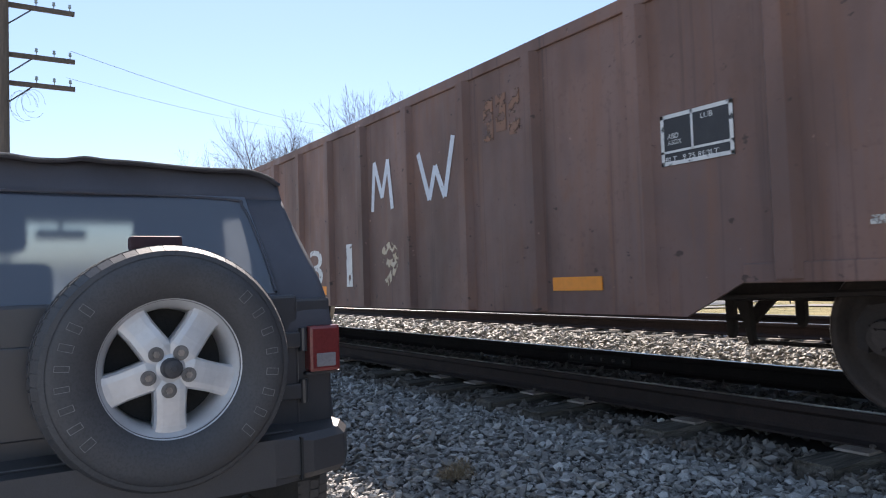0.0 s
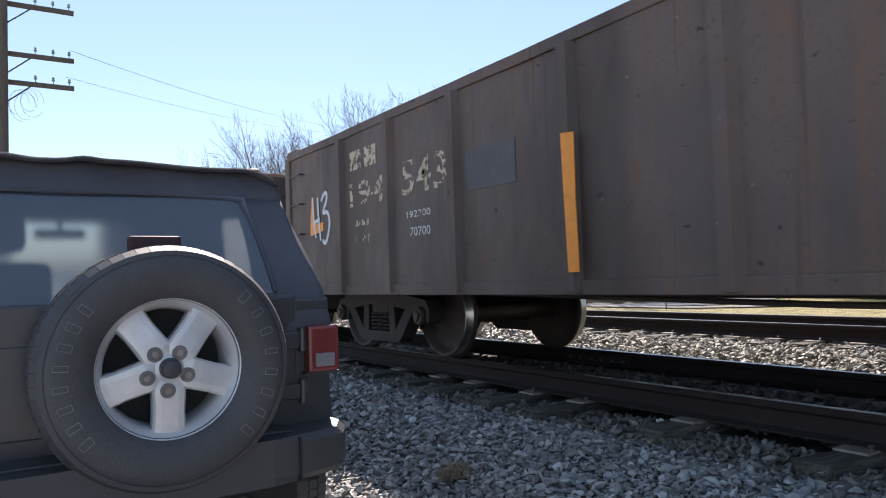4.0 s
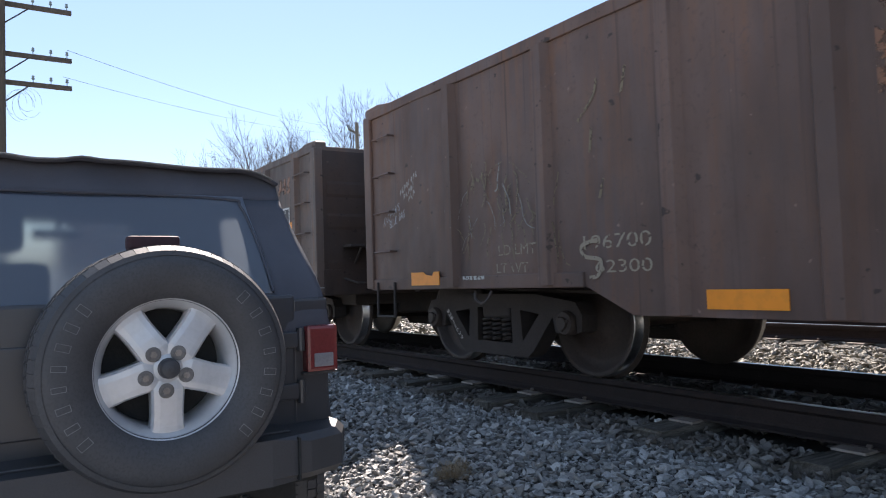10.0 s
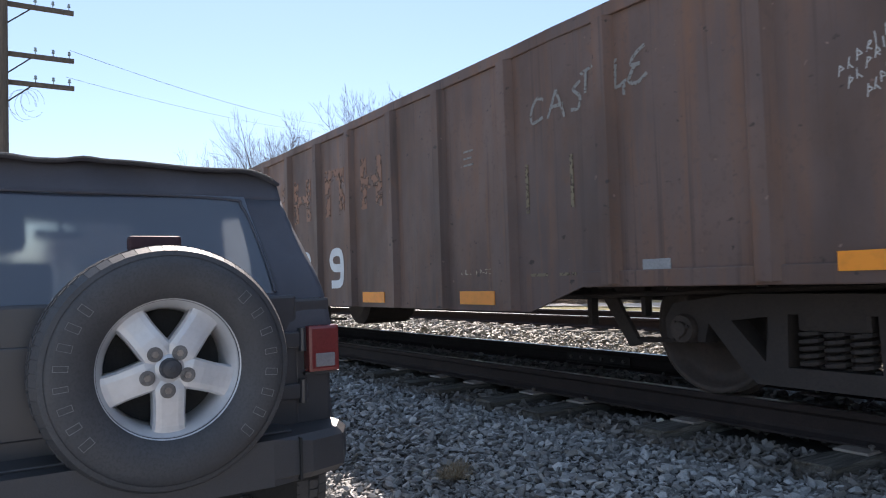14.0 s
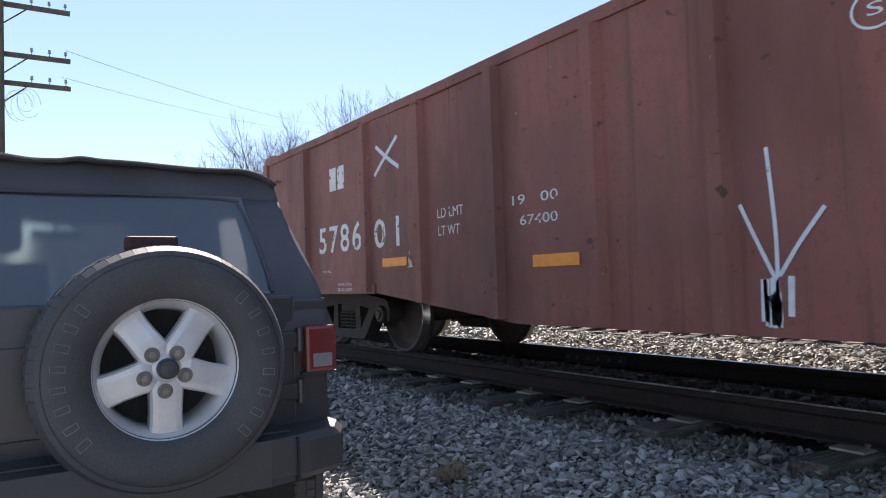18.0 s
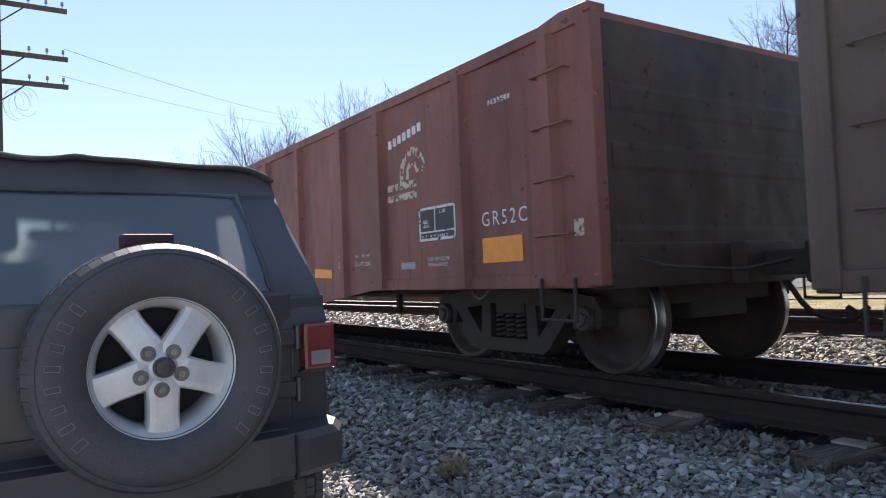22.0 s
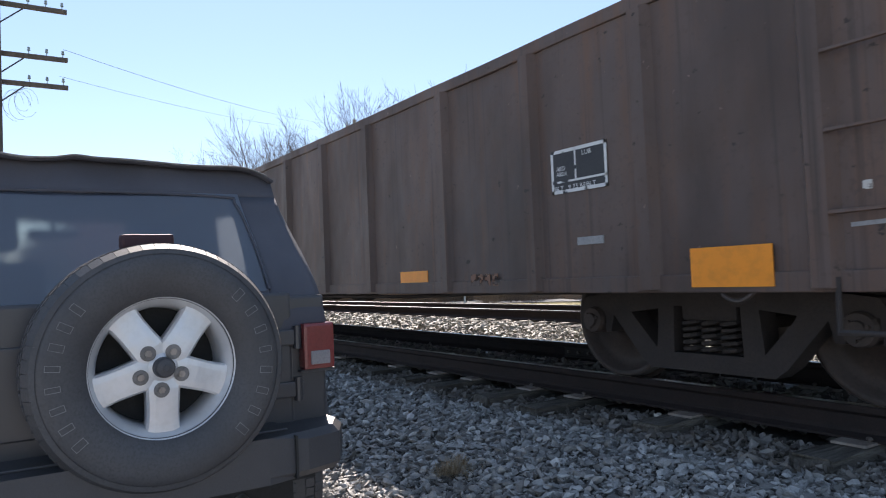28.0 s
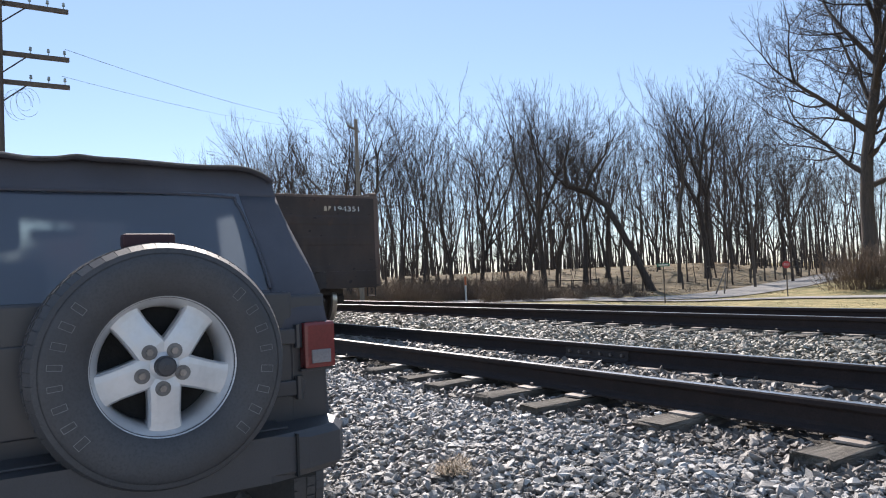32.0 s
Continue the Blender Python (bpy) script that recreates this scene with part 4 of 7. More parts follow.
def strokes(car, lines, w, mat="chalk", name="graffiti", label="", k=6, out=0.0):
    c = car["u"]
    bm = bmesh.new()
    for i, ln in enumerate(lines):
        ribbon(bm, [(x - c, z) for x, z in (smooth_line(ln, k) if len(ln) > 2 else ln)], w, FACE - out - 0.0006 * i)
    return part(name, bm, M[mat], car, label)


def bars(car, x0, z0, x1, z1, n, mat="white", name="stencil_bar", gap=0.3):
    """Small stencils that cannot be read, as plain bars."""
    w = (x1 - x0) / n
    for i in range(n):
        block(car, x0 + w * i, z0, x0 + w * (i + 1 - gap), z1, mat, name, 0.001)


def consolidated_stencil(car, x0, z0, x1, z1, mat="white"):
    """The framed black data plate with its cross lines and small entries."""
    c = car["u"]
    bm = bmesh.new()
    prism(bm, [(x0 - c, z0), (x1 - c, z0), (x1 - c, z1), (x0 - c, z1)], FACE + 0.003, FACE - 0.002, "y")
    p = part("data_plate", bm, M["plate"], car, "black data plate with a white frame")
    t = 0.022
    zb = z0 + 0.24 * (z1 - z0)
    xm = x0 + 0.44 * (x1 - x0)
    for a, b, d, e in ((x0, z0, x1, z0 + t), (x0, z1 - t, x1, z1), (x0, z0, x0 + t, z1), (x1 - t, z0, x1, z1), (x0, zb, x1, zb + t * 0.6), (xm, zb, xm + t * 0.6, z1)):
        bm = bmesh.new()
        prism(bm, [(a - c, b), (d - c, b), (d - c, e), (a - c, e)], FACE - 0.0022, FACE - 0.0035, "y")
        part("frame_line", bm, M[mat], p)
    for tx, a, b, d, e in (("ABD", 0.10, 0.52, 0.26, 0.62), ("ABDX", 0.10, 0.40, 0.30, 0.49), ("LUB", 0.58, 0.78, 0.74, 0.88), ("BLT   9 75 REBLT", 0.06, 0.07, 0.80, 0.17)):
        me = words(tx, x0 - c + a * (x1 - x0), z0 + b * (z1 - z0), x0 - c + d * (x1 - x0), z0 + e * (z1 - z0), M[mat], FACE - 0.0026)
        for one in letters(me):
            part("entry", one, None, p)


# car A: faded brown
strokes(car_a, [[(-6.36, 1.50), (-6.30, 1.98)], [(-6.30, 1.98), (-6.15, 1.62)], [(-6.15, 1.62), (-6.02, 1.97)], [(-6.02, 1.97), (-5.95, 1.49)]], 0.06, label="white sprayed capital letters")
strokes(car_a, [[(-5.45, 1.93), (-5.28, 1.50)], [(-5.28, 1.50), (-5.17, 1.78)], [(-5.17, 1.78), (-5.03, 1.50)], [(-5.03, 1.50), (-4.88, 1.99)]], 0.06)
stencil(car_a, 0, "3", -8.02, 0.76, -7.64, 1.19)
stencil(car_a, 0, "1", -7.00, 0.76, -6.86, 1.21)
stencil(car_a, 0, "9", -6.20, 0.76, -5.86, 1.18, "white_flaked", "flaked_figure", bold=0.02)
block(car_a, -3.71, 0.70, -3.25, 0.79)
block(car_a, -7.82, 0.67, -7.47, 0.77)
block(car_a, -11.2, 0.70, -10.75, 0.79)
block(car_a, -0.38, 0.91, 0.09, 1.09)
consolidated_stencil(car_a, -2.74, 1.40, -2.27, 1.69)
block(car_a, -1.39, 0.90, -1.16, 0.95, "placard", "placard")
for lines in ([[(-0.48, 1.54), (-0.46, 1.73)], [(-0.46, 1.73), (-0.42, 1.62)], [(-0.42, 1.62), (-0.36, 1.73)], [(-0.36, 1.73), (-0.36, 1.56)]],
              [[(-0.30, 1.70), (-0.35, 1.64), (-0.33, 1.59), (-0.27, 1.60), (-0.24, 1.65), (-0.27, 1.70), (-0.30, 1.70)]],
              [[(-0.24, 1.57), (-0.20, 1.73)], [(-0.20, 1.73), (-0.16, 1.62)], [(-0.16, 1.62), (-0.09, 1.74)], [(-0.09, 1.74), (-0.10, 1.56)]],
              [[(0.08, 1.73), (0.01, 1.72), (-0.06, 1.68), (0.0, 1.64), (0.08, 1.61), (0.06, 1.58), (-0.06, 1.58)]],
              [[(-0.41, 1.52), (-0.39, 1.45), (-0.36, 1.33)], [(-0.31, 1.54), (-0.39, 1.47)], [(-0.38, 1.47), (-0.30, 1.43), (-0.26, 1.36)]],
              [[(-0.29, 1.49), (-0.16, 1.51)], [(-0.24, 1.48), (-0.21, 1.38)]],
              [[(-0.09, 1.48), (-0.15, 1.47), (-0.16, 1.41), (-0.11, 1.36), (-0.03, 1.36), (0.03, 1.39)]]):
    strokes(car_a, lines, 0.030, "spray", "graffiti", "pale hand-sprayed letter")
for i, tx in enumerate(range(4)):
    block(car_a, -4.45 + i * 0.16, 1.85 + 0.05 * (i % 2), -4.33 + i * 0.16, 2.18, "ghost", "old_lettering", 0.0008)
bars(car_a, -1.62, 0.98, -1.35, 1.02, 3, "crayon")

# car B: black-brown with upright amber strips
block(car_b, 0, 0, 0, 0, "orange", "reflector", 0.003, "torn amber reflector", cut=[(3.07, 1.36), (3.45, 1.40), (3.45, 1.50), (3.20, 1.49), (3.19, 1.80), (3.13, 1.80), (3.09, 1.62)])
strokes(car_b, [[(3.16, 1.81), (3.18, 1.58), (3.24, 1.33)], [(3.31, 1.79), (3.33, 1.55), (3.38, 1.29)], [(3.19, 1.51), (3.37, 1.54)]], 0.042, label="pale blue sprayed mark", out=0.006)
strokes(car_b, [[(3.40, 1.74), (3.46, 1.80), (3.54, 1.82), (3.55, 1.74), (3.45, 1.61), (3.56, 1.60), (3.62, 1.50), (3.58, 1.36), (3.50, 1.26), (3.42, 1.29)]], 0.045)
bars(car_b, 4.18, 1.97, 4.85, 2.17, 2, "white_flaked", "company_mark", 0.25)
stencil(car_b, 0, "194", 4.16, 1.58, 4.94, 1.84, "white_flaked", bold=0.01)
stencil(car_b, 0, "543", 5.27, 1.58, 6.03, 1.90, "white_flaked", bold=0.01)
stencil(car_b, 0, "192300", 5.35, 1.37, 5.76, 1.43, "white")
stencil(car_b, 0, "70700", 5.40, 1.20, 5.75, 1.28, "white")
bars(car_b, 4.27, 1.38, 4.60, 1.44, 4, "white_flaked")
stencil(car_b, 0, "LT WT", 4.28, 1.21, 4.60, 1.28, "white_flaked")
bars(car_b, 2.83, 0.84, 3.29, 0.865, 9, "crayon")
block(car_b, 6.32, 1.50, 6.95, 1.82, "patch", "paint_patch", 0.001)
for x0, z0, x1, z1, lean in ((7.53, 0.82, 7.63, 1.74, 0.03), (11.01, 0.862, 11.115, 1.785, 0.045), (14.305, 1.145, 14.405, 1.605, -0.006)):
    # two lengths of tape end to end, the upper one slightly askew
    zm = (z0 + z1) / 2
    block(car_b, 0, 0, 0, 0, out=0.054, cut=[(x0, z0), (x1, z0), (x1 - lean * 0.3, zm), (x0 - lean * 0.5, zm)])
    block(car_b, 0, 0, 0, 0, out=0.0545, cut=[(x0 - lean * 0.5, zm), (x1 - lean * 0.3, zm), (x1 - lean * 0.2, z1 - 0.012), (x0 - lean, z1)])
strokes(car_b, [[(17.26, 1.82), (17.43, 1.18)], [(17.41, 1.86), (17.56, 1.22)], [(17.34, 1.53), (17.49, 1.55)]], 0.044, label="pale blue sprayed mark")
strokes(car_b, [[(17.49, 1.80), (17.58, 1.86), (17.70, 1.80), (17.65, 1.70), (17.60, 1.66), (17.71, 1.60), (17.68, 1.50), (17.54, 1.38)]], 0.042)
block(car_b, 17.23, 1.00, 17.42, 1.05, "placard", "placard")
consolidated_stencil(car_b, 18.18, 1.47, 18.68, 1.77)
block(car_b, 18.57, 1.12, 18.70, 1.57)
block(car_b, 18.705, 1.12, 18.84, 1.58)
stencil(car_b, 0, "G105", 18.26, 0.77, 18.63, 0.86, "white", spacing=1.2)
for i in range(4):
    block(car_b, 11.3 + i * 0.18, 1.62 - 0.1 * i, 11.36 + i * 0.18, 1.70 - 0.08 * i, "ghost", "old_lettering", 0.0008)
bars(car_b, 18.3, 1.95, 18.75, 2.15, 3, "ghost", "old_lettering")

# car C: rusty brown, big white figures and a row of amber strips
for word, x0, z0, dx, dz in (("ANCHORS", 21.15, 1.335, 0.047, 0.020), ("BLUE BAG", 21.275, 1.305, 0.036, 0.011)):
    for i, ch in enumerate(word):
        if ch != " ":
            stencil(car_c, 0, ch, x0 + dx * i, z0 + dz * i, x0 + dx * i + 0.034, z0 + dz * i + 0.066, "chalk", "graffiti", bold=-0.028, label="thin white handwriting")
rk = random.Random(5)
for x0, z0, dx, dz, n in ((21.49, 1.585, 0.040, 0.020, 8), (21.56, 1.545, 0.040, 0.020, 5), (21.64, 1.52, 0.042, 0.021, 3),
                          (35.94, 1.66, 0.042, 0.026, 7), (35.98, 1.595, 0.040, 0.036, 5), (36.06, 1.54, 0.030, 0.026, 6)):
    # rows of small slanted handwriting that has faded past reading
    for i in range(n):
        x, z = x0 + dx * i, z0 + dz * i
        lean = rk.uniform(-0.006, 0.012)
        one = [[(x, z), (x + lean, z + rk.uniform(0.045, 0.060))]]
        if i % 3 != 1:
            one.append([(x + lean, z + 0.048), (x + 0.022, z + rk.uniform(0.026, 0.044)), (x + 0.004, z + 0.022)])
        if i % 2:
            one.append([(x + 0.004, z + 0.022), (x + 0.024, z + rk.uniform(-0.008, 0.008))])
        strokes(car_c, one, 0.006, "scrawl", "scrawl", "thin white handwriting")
rc = random.Random(12)
for i in range(48):
    x, z = rc.gauss(22.95, 0.26), rc.uniform(1.0, 1.75)
    pts = [(x, z)]
    lean = rc.uniform(-0.05, 0.06)
    for _ in range(4):
        pts.append((pts[-1][0] + lean + rc.uniform(-0.03, 0.03), pts[-1][1] - rc.uniform(0.01, 0.10)))
    if pts[-1][1] > 0.86:
        strokes(car_c, [pts], rc.uniform(0.004, 0.013), "faint_scrawl" if i % 5 == 0 else "old_scrawl", "scrawl", out=0.001 + 0.0012 * (i % 12))
for pts in ([(24.02, 2.04), (23.98, 1.93), (23.84, 1.80)], [(24.26, 2.06), (24.22, 1.90)], [(24.53, 2.02), (24.50, 1.93)], [(23.96, 1.74), (23.94, 1.58)], [(24.05, 1.40), (24.01, 1.28)], [(22.62, 1.50), (22.66, 1.58), (22.74, 1.56), (22.78, 1.62)]):
    strokes(car_c, [pts], 0.022, "old_scrawl", "scrawl")
stencil(car_c, 0, "LD LMT", 22.95, 0.965, 23.38, 1.04, "dim_stencil")
stencil(car_c, 0, "LT WT", 22.92, 0.835, 23.29, 0.905, "dim_stencil")
block(car_c, 0, 0, 0, 0, "orange", "reflector", 0.003, "torn amber reflector", cut=[(21.68, 0.755), (22.14, 0.755), (22.14, 0.87), (22.06, 0.87), (22.03, 0.835), (21.93, 0.845), (21.88, 0.87), (21.68, 0.87)])
bars(car_c, 22.49, 0.79, 22.79, 0.82, 6, "crayon")
stencil(car_c, 0, "196700", 23.85, 0.96, 24.41, 1.05, "dim_stencil")
stencil(car_c, 0, "62300", 23.95, 0.81, 24.41, 0.89, "dim_stencil")
strokes(car_c, [[(23.98, 1.02), (23.84, 0.99), (23.86, 0.92), (24.0, 0.89), (23.98, 0.80), (23.90, 0.78)]], 0.026, "dim_stencil", out=0.004)
for tx, x0, x1 in (("6", 26.68, 27.10), ("6", 27.52, 27.94), ("6", 28.40, 28.83), ("3", 29.29, 29.71), ("9", 30.23, 30.62)):
    c = car_c["u"]
    w, z0, z1 = 0.088, 0.785, 1.14
    a, b = x0 + 0.05, x1 - 0.055
    m_ = (z0 + z1) / 2
    path = {"6": [[(b, z1), (a + 0.06, z1), (a, z1 - 0.06), (a, z0 + 0.06), (a + 0.06, z0), (b - 0.06, z0), (b, z0 + 0.06), (b, m_ - 0.06), (b - 0.06, m_), (a + 0.045, m_)]],
            "3": [[(a, z1), (b - 0.06, z1), (b, z1 - 0.05), (b, m_ + 0.05), (b - 0.06, m_), (a + 0.08, m_)], [(b - 0.06, m_), (b, m_ - 0.05), (b, z0 + 0.05), (b - 0.06, z0), (a, z0)]],
            "9": [[(b - 0.045, m_), (a + 0.06, m_), (a, m_ + 0.06), (a, z1 - 0.06), (a + 0.06, z1), (b - 0.06, z1), (b, z1 - 0.06), (b, z0 + 0.06), (b - 0.06, z0), (a, z0)]]}[tx]
    bm = bmesh.new()
    for i, ln in enumerate(path):
        ribbon(bm, [(x - c, z) for x, z in rounded(ln)], w, FACE - 0.0008 * i)
    part("figure", bm, M["white_solid"], car_c, "large white painted figure")
for x0 in (24.77, 26.62, 27.52, 28.41, 29.29, 31.05, 32.82):
    block(car_c, x0, 0.595, x0 + 0.465, 0.70)
for x0, x1 in ((25.69, 26.16), (26.60, 27.10), (27.45, 27.96), (28.47, 28.92), (29.21, 29.73), (30.16, 30.66), (31.06, 31.52)):
    w = 0.13
    block(car_c, x0, 1.54, x0 + w, 2.06, "ghost", "old_lettering", 0.0008)
    block(car_c, x1 - w, 1.54, x1, 2.04, "ghost", "old_lettering", 0.0008)
    if int(x0 * 10) % 2:
        block(car_c, x0 + w, 1.92, x1 - w, 2.05, "ghost", "old_lettering", 0.0008)
    else:
        block(car_c, x0 + w, 1.74, x1 - w, 1.86, "ghost", "old_lettering", 0.0008)
stencil(car_c, 0, "BLT 12-75", 32.85, 0.83, 33.26, 0.87, "white_flaked")
for i in range(3):
    block(car_c, 32.93, 1.70 + 0.055 * i, 33.06 - 0.02 * (i % 2), 1.715 + 0.055 * i, "faint_scrawl", "stencil_bar", 0.0008)
for letter in ([[(33.92, 2.02), (33.85, 2.04), (33.79, 1.96), (33.80, 1.88), (33.91, 1.90)]],
               [[(33.96, 1.88), (34.05, 2.06)], [(34.05, 2.06), (34.13, 1.86)], [(33.99, 1.95), (34.12, 1.95)]],
               [[(34.29, 2.06), (34.22, 2.02), (34.28, 1.96), (34.26, 1.89), (34.19, 1.89)]],
               [[(34.29, 2.10), (34.40, 2.13)], [(34.34, 2.11), (34.33, 1.97)]],
               [[(34.60, 2.12), (34.59, 1.99), (34.60, 1.94), (34.68, 1.97)], [(34.66, 1.96), (34.655, 1.88)]],
               [[(34.83, 2.14), (34.75, 2.10), (34.72, 2.05), (34.79, 2.04)], [(34.75, 2.04), (34.70, 1.96), (34.76, 1.93), (34.84, 1.97)]]):
    strokes(car_c, letter, 0.024, "faint_scrawl", "graffiti", "dripping white hand-painted letter")
for x0, z0, x1, z1 in ((33.70, 1.25, 33.73, 1.60), (34.16, 1.25, 34.19, 1.60), (33.72, 0.80, 33.90, 0.82), (34.02, 0.80, 34.18, 0.82)):
    block(car_c, x0, z0, x1, z1, "old_scrawl", "stencil_bar", 0.0008)
block(car_c, 34.75, 0.82, 34.95, 0.88, "placard", "placard")
block(car_c, 35.90, 0.78, 36.36, 0.87)
block(car_c, 36.98, 0.78, 37.02, 1.16, "white_flaked", "stencil_bar", 0.001)
block(car_c, 36.98, 0.76, 37.10, 0.80, "orange")

me = words("66639", -0.02, 0.0, 0.20, 0.042, M["crayon"], 0.0, 1.1)
for one in letters(me):
    part("stencil", one, None, car_c, "white stencil on the truck frame", Matrix.Translation((20.88 + 1.33 - car_c["u"] - 0.64, -1.0735, 0.385)) @ Matrix.Rotation(radians(48), 4, "Y"))
for i in range(3):
    bm = bmesh.new()
    prism(bm, [(-0.15 + 0.042 * i, 0.0), (-0.12 + 0.042 * i, 0.0), (-0.12 + 0.042 * i, 0.042), (-0.15 + 0.042 * i, 0.042)], 0.0, -0.002, "y")
    part("company_mark", bm, M["crayon"], car_c, "", Matrix.Translation((20.88 + 1.33 - car_c["u"] - 0.64, -1.0735, 0.385)) @ Matrix.Rotation(radians(48), 4, "Y"))

# car D: oxide red
block(car_d, 39.19, 0.93, 39.66, 1.12)
bars(car_d, 40.87, 1.81, 41.28, 2.06, 2, "white", "company_mark", 0.2)
stencil(car_d, 0, "5786", 40.55, 1.13, 41.62, 1.43, "white", spacing=1.2, bold=0.012)
stencil(car_d, 0, "01", 41.90, 1.125, 42.40, 1.41, "white", spacing=1.4, bold=0.012)
strokes(car_d, [[(41.94, 1.84), (42.20, 2.02), (42.40, 2.15)], [(41.98, 2.12), (42.20, 1.98), (42.42, 1.86)]], 0.04, label="white sprayed cross")
block(car_d, 0, 0, 0, 0, cut=[(50.795, 0.834), (51.264, 0.818), (51.27, 0.910), (50.80, 0.935)])
for x0 in (42.06, 44.29, 47.46):
    block(car_d, x0, 0.94 if x0 < 43 else 0.865, x0 + 0.465, 1.02 if x0 < 43 else 0.95)
stencil(car_d, 0, "LD LMT", 43.06, 1.32, 43.45, 1.40)
stencil(car_d, 0, "LT WT", 43.07, 1.17, 43.39, 1.25)
stencil(car_d, 0, "DEFECT CARD", 40.62, 0.92, 40.85, 0.94)
stencil(car_d, 0, "2 IN. H.F. COMP", 41.06, 0.765, 41.40, 0.80)
stencil(car_d, 0, "BRAKE SHOES", 41.06, 0.71, 41.40, 0.745)
block(car_d, 0, 0, 0, 0, "white_flaked", "flaked_patch", 0.001, cut=[(42.53, 0.92), (42.63, 0.92), (42.57, 1.07)])
stencil(car_d, 0, "19   00", 44.08, 1.32, 44.57, 1.39)
stencil(car_d, 0, "67400", 44.16, 1.17, 44.56, 1.24)
strokes(car_d, [[(46.11, 0.56), (46.12, 0.95), (46.09, 1.40)], [(46.11, 0.74), (46.02, 0.93), (45.93, 1.13)], [(46.13, 0.76), (46.24, 0.92), (46.37, 1.08)]], 0.022, label="white sprayed arrow pointing down")
rs = random.Random(8)
for i in range(9):
    x = 46.10 + rs.gauss(0, 0.035)
    strokes(car_d, [[(x, rs.uniform(0.64, 0.76)), (x + rs.uniform(-0.015, 0.015), rs.uniform(0.50, 0.60))]], rs.uniform(0.02, 0.05), "chalk", "paint_splash")
c = car_d["u"]
strokes(car_d, [[(46.635 + 0.10 * math.cos(a), 1.915 + 0.085 * math.sin(a)) for a in [0.6 + k * 0.42 for k in range(15)]]], 0.012, label="white circled letter")
stencil(car_d, 0, "S", 46.60, 1.885, 46.67, 1.945, "chalk", "graffiti")
block(car_d, 47.11, 1.90, 47.21, 2.26, "chalk", "paint_smear", 0.001, "dripping white paint smear", out=0.055)
for x, z in ((47.115, 1.74), (47.15, 1.80), (47.19, 1.83)):
    block(car_d, x, z, x + 0.016, 1.92, "chalk", "paint_drip", 0.0012, out=0.055)
strokes(car_d, [[(48.79, 1.78), (48.66, 1.77), (48.52, 1.70), (48.49, 1.58), (48.58, 1.62), (48.68, 1.62), (48.75, 1.53), (48.72, 1.42), (48.60, 1.38), (48.49, 1.41), (48.47, 1.46)]], 0.022, label="thin white sprayed figure")
block(car_d, 0, 0, 0, 0, "white_rusty", "flaked_patch", 0.001, cut=[(51.44, 0.915), (51.53, 0.91), (51.525, 1.0), (51.515, 1.06), (51.46, 1.07)])
stencil(car_d, 0, "LL  52-6", 51.86, 1.02, 52.17, 1.05)
stencil(car_d, 0, "CU FT 2263", 51.85, 0.93, 52.19, 0.97)
# company emblem: an arc over two bars with blocks above, as plain shapes
for i in range(7):
    block(car_d, 52.64 + 0.088 * i, 2.00 + 0.012 * i, 52.64 + 0.088 * i + 0.06, 2.075 + 0.012 * i, "white", "emblem_block", 0.001)
for r, w in ((0.20, 0.07), (0.09, 0.05)):
    strokes(car_d, [[(53.06 + r * math.cos(a) * 0.95, 1.72 + r * math.sin(a)) for a in [k * math.pi / 8 for k in range(9)]] + [(53.06 - r * 0.95, 1.62)]], w, "white_flaked", "emblem", "white worn company emblem")
for z in (1.63, 1.53):
    block(car_d, 52.60, z - 0.03, 53.12, z + 0.03, "white_flaked", "emblem_bar", 0.001)
consolidated_stencil(car_d, 53.15, 1.10, 53.72, 1.39)
stencil(car_d, 0, "GR52C", 54.08, 1.16, 54.62, 1.27, spacing=1.3)
block(car_d, 54.08, 0.88, 54.56, 1.07)
block(car_d, 52.81, 0.87, 53.06, 0.93, "placard", "placard")
stencil(car_d, 0, "2 IN. H.F. COMP", 53.26, 0.925, 53.61, 0.96)
stencil(car_d, 0, "BRAKE SHOES", 53.28, 0.88, 53.58, 0.91)
block(car_d, 55.09, 1.02, 55.20, 1.13, "white_flaked", "flaked_patch", 0.001)
bars(car_d, 54.21, 2.07, 54.49, 2.11, 7, "crayon")

# car E: black-brown, the last
block(car_e, 57.18, 0.73, 57.65, 0.92)
bars(car_e, 58.47, 1.81, 58.92, 2.03, 2, "white_flaked", "company_mark", 0.25)
stencil(car_e, 0, "194", 58.42, 1.45, 58.96, 1.71, "white_rusty", bold=0.022)
bars(car_e, 58.68, 1.33, 58.88, 1.37, 3, "white_flaked")
stencil(car_e, 0, "LT WT", 58.52, 1.19, 58.84, 1.25, "dim_stencil")
stencil(car_e, 0, "DEFECT CARD", 58.59, 0.73, 58.82, 0.75)
stencil(car_e, 0, "351", 59.46, 1.43, 59.99, 1.69, "white_rusty", bold=0.022)
stencil(car_e, 0, "195900", 59.60, 1.28, 59.99, 1.34, "dim_stencil")
bars(car_e, 59.65, 1.13, 60.0, 1.18, 5, "white_flaked")
strokes(car_e, [[(59.70, 0.755), (59.72, 0.865), (59.78, 0.85), (59.73, 0.81), (59.79, 0.785), (59.71, 0.76)], [(59.82, 0.80), (59.85, 0.76), (59.87, 0.80), (59.89, 0.76), (59.94, 0.80), (59.97, 0.77), (60.08, 0.81)], [(59.93, 0.74), (59.99, 0.85)]], 0.006, "crayon", label="thin chalk signature", out=0.012)
block(car_e, 60.67, 0.755, 61.14, 0.85)
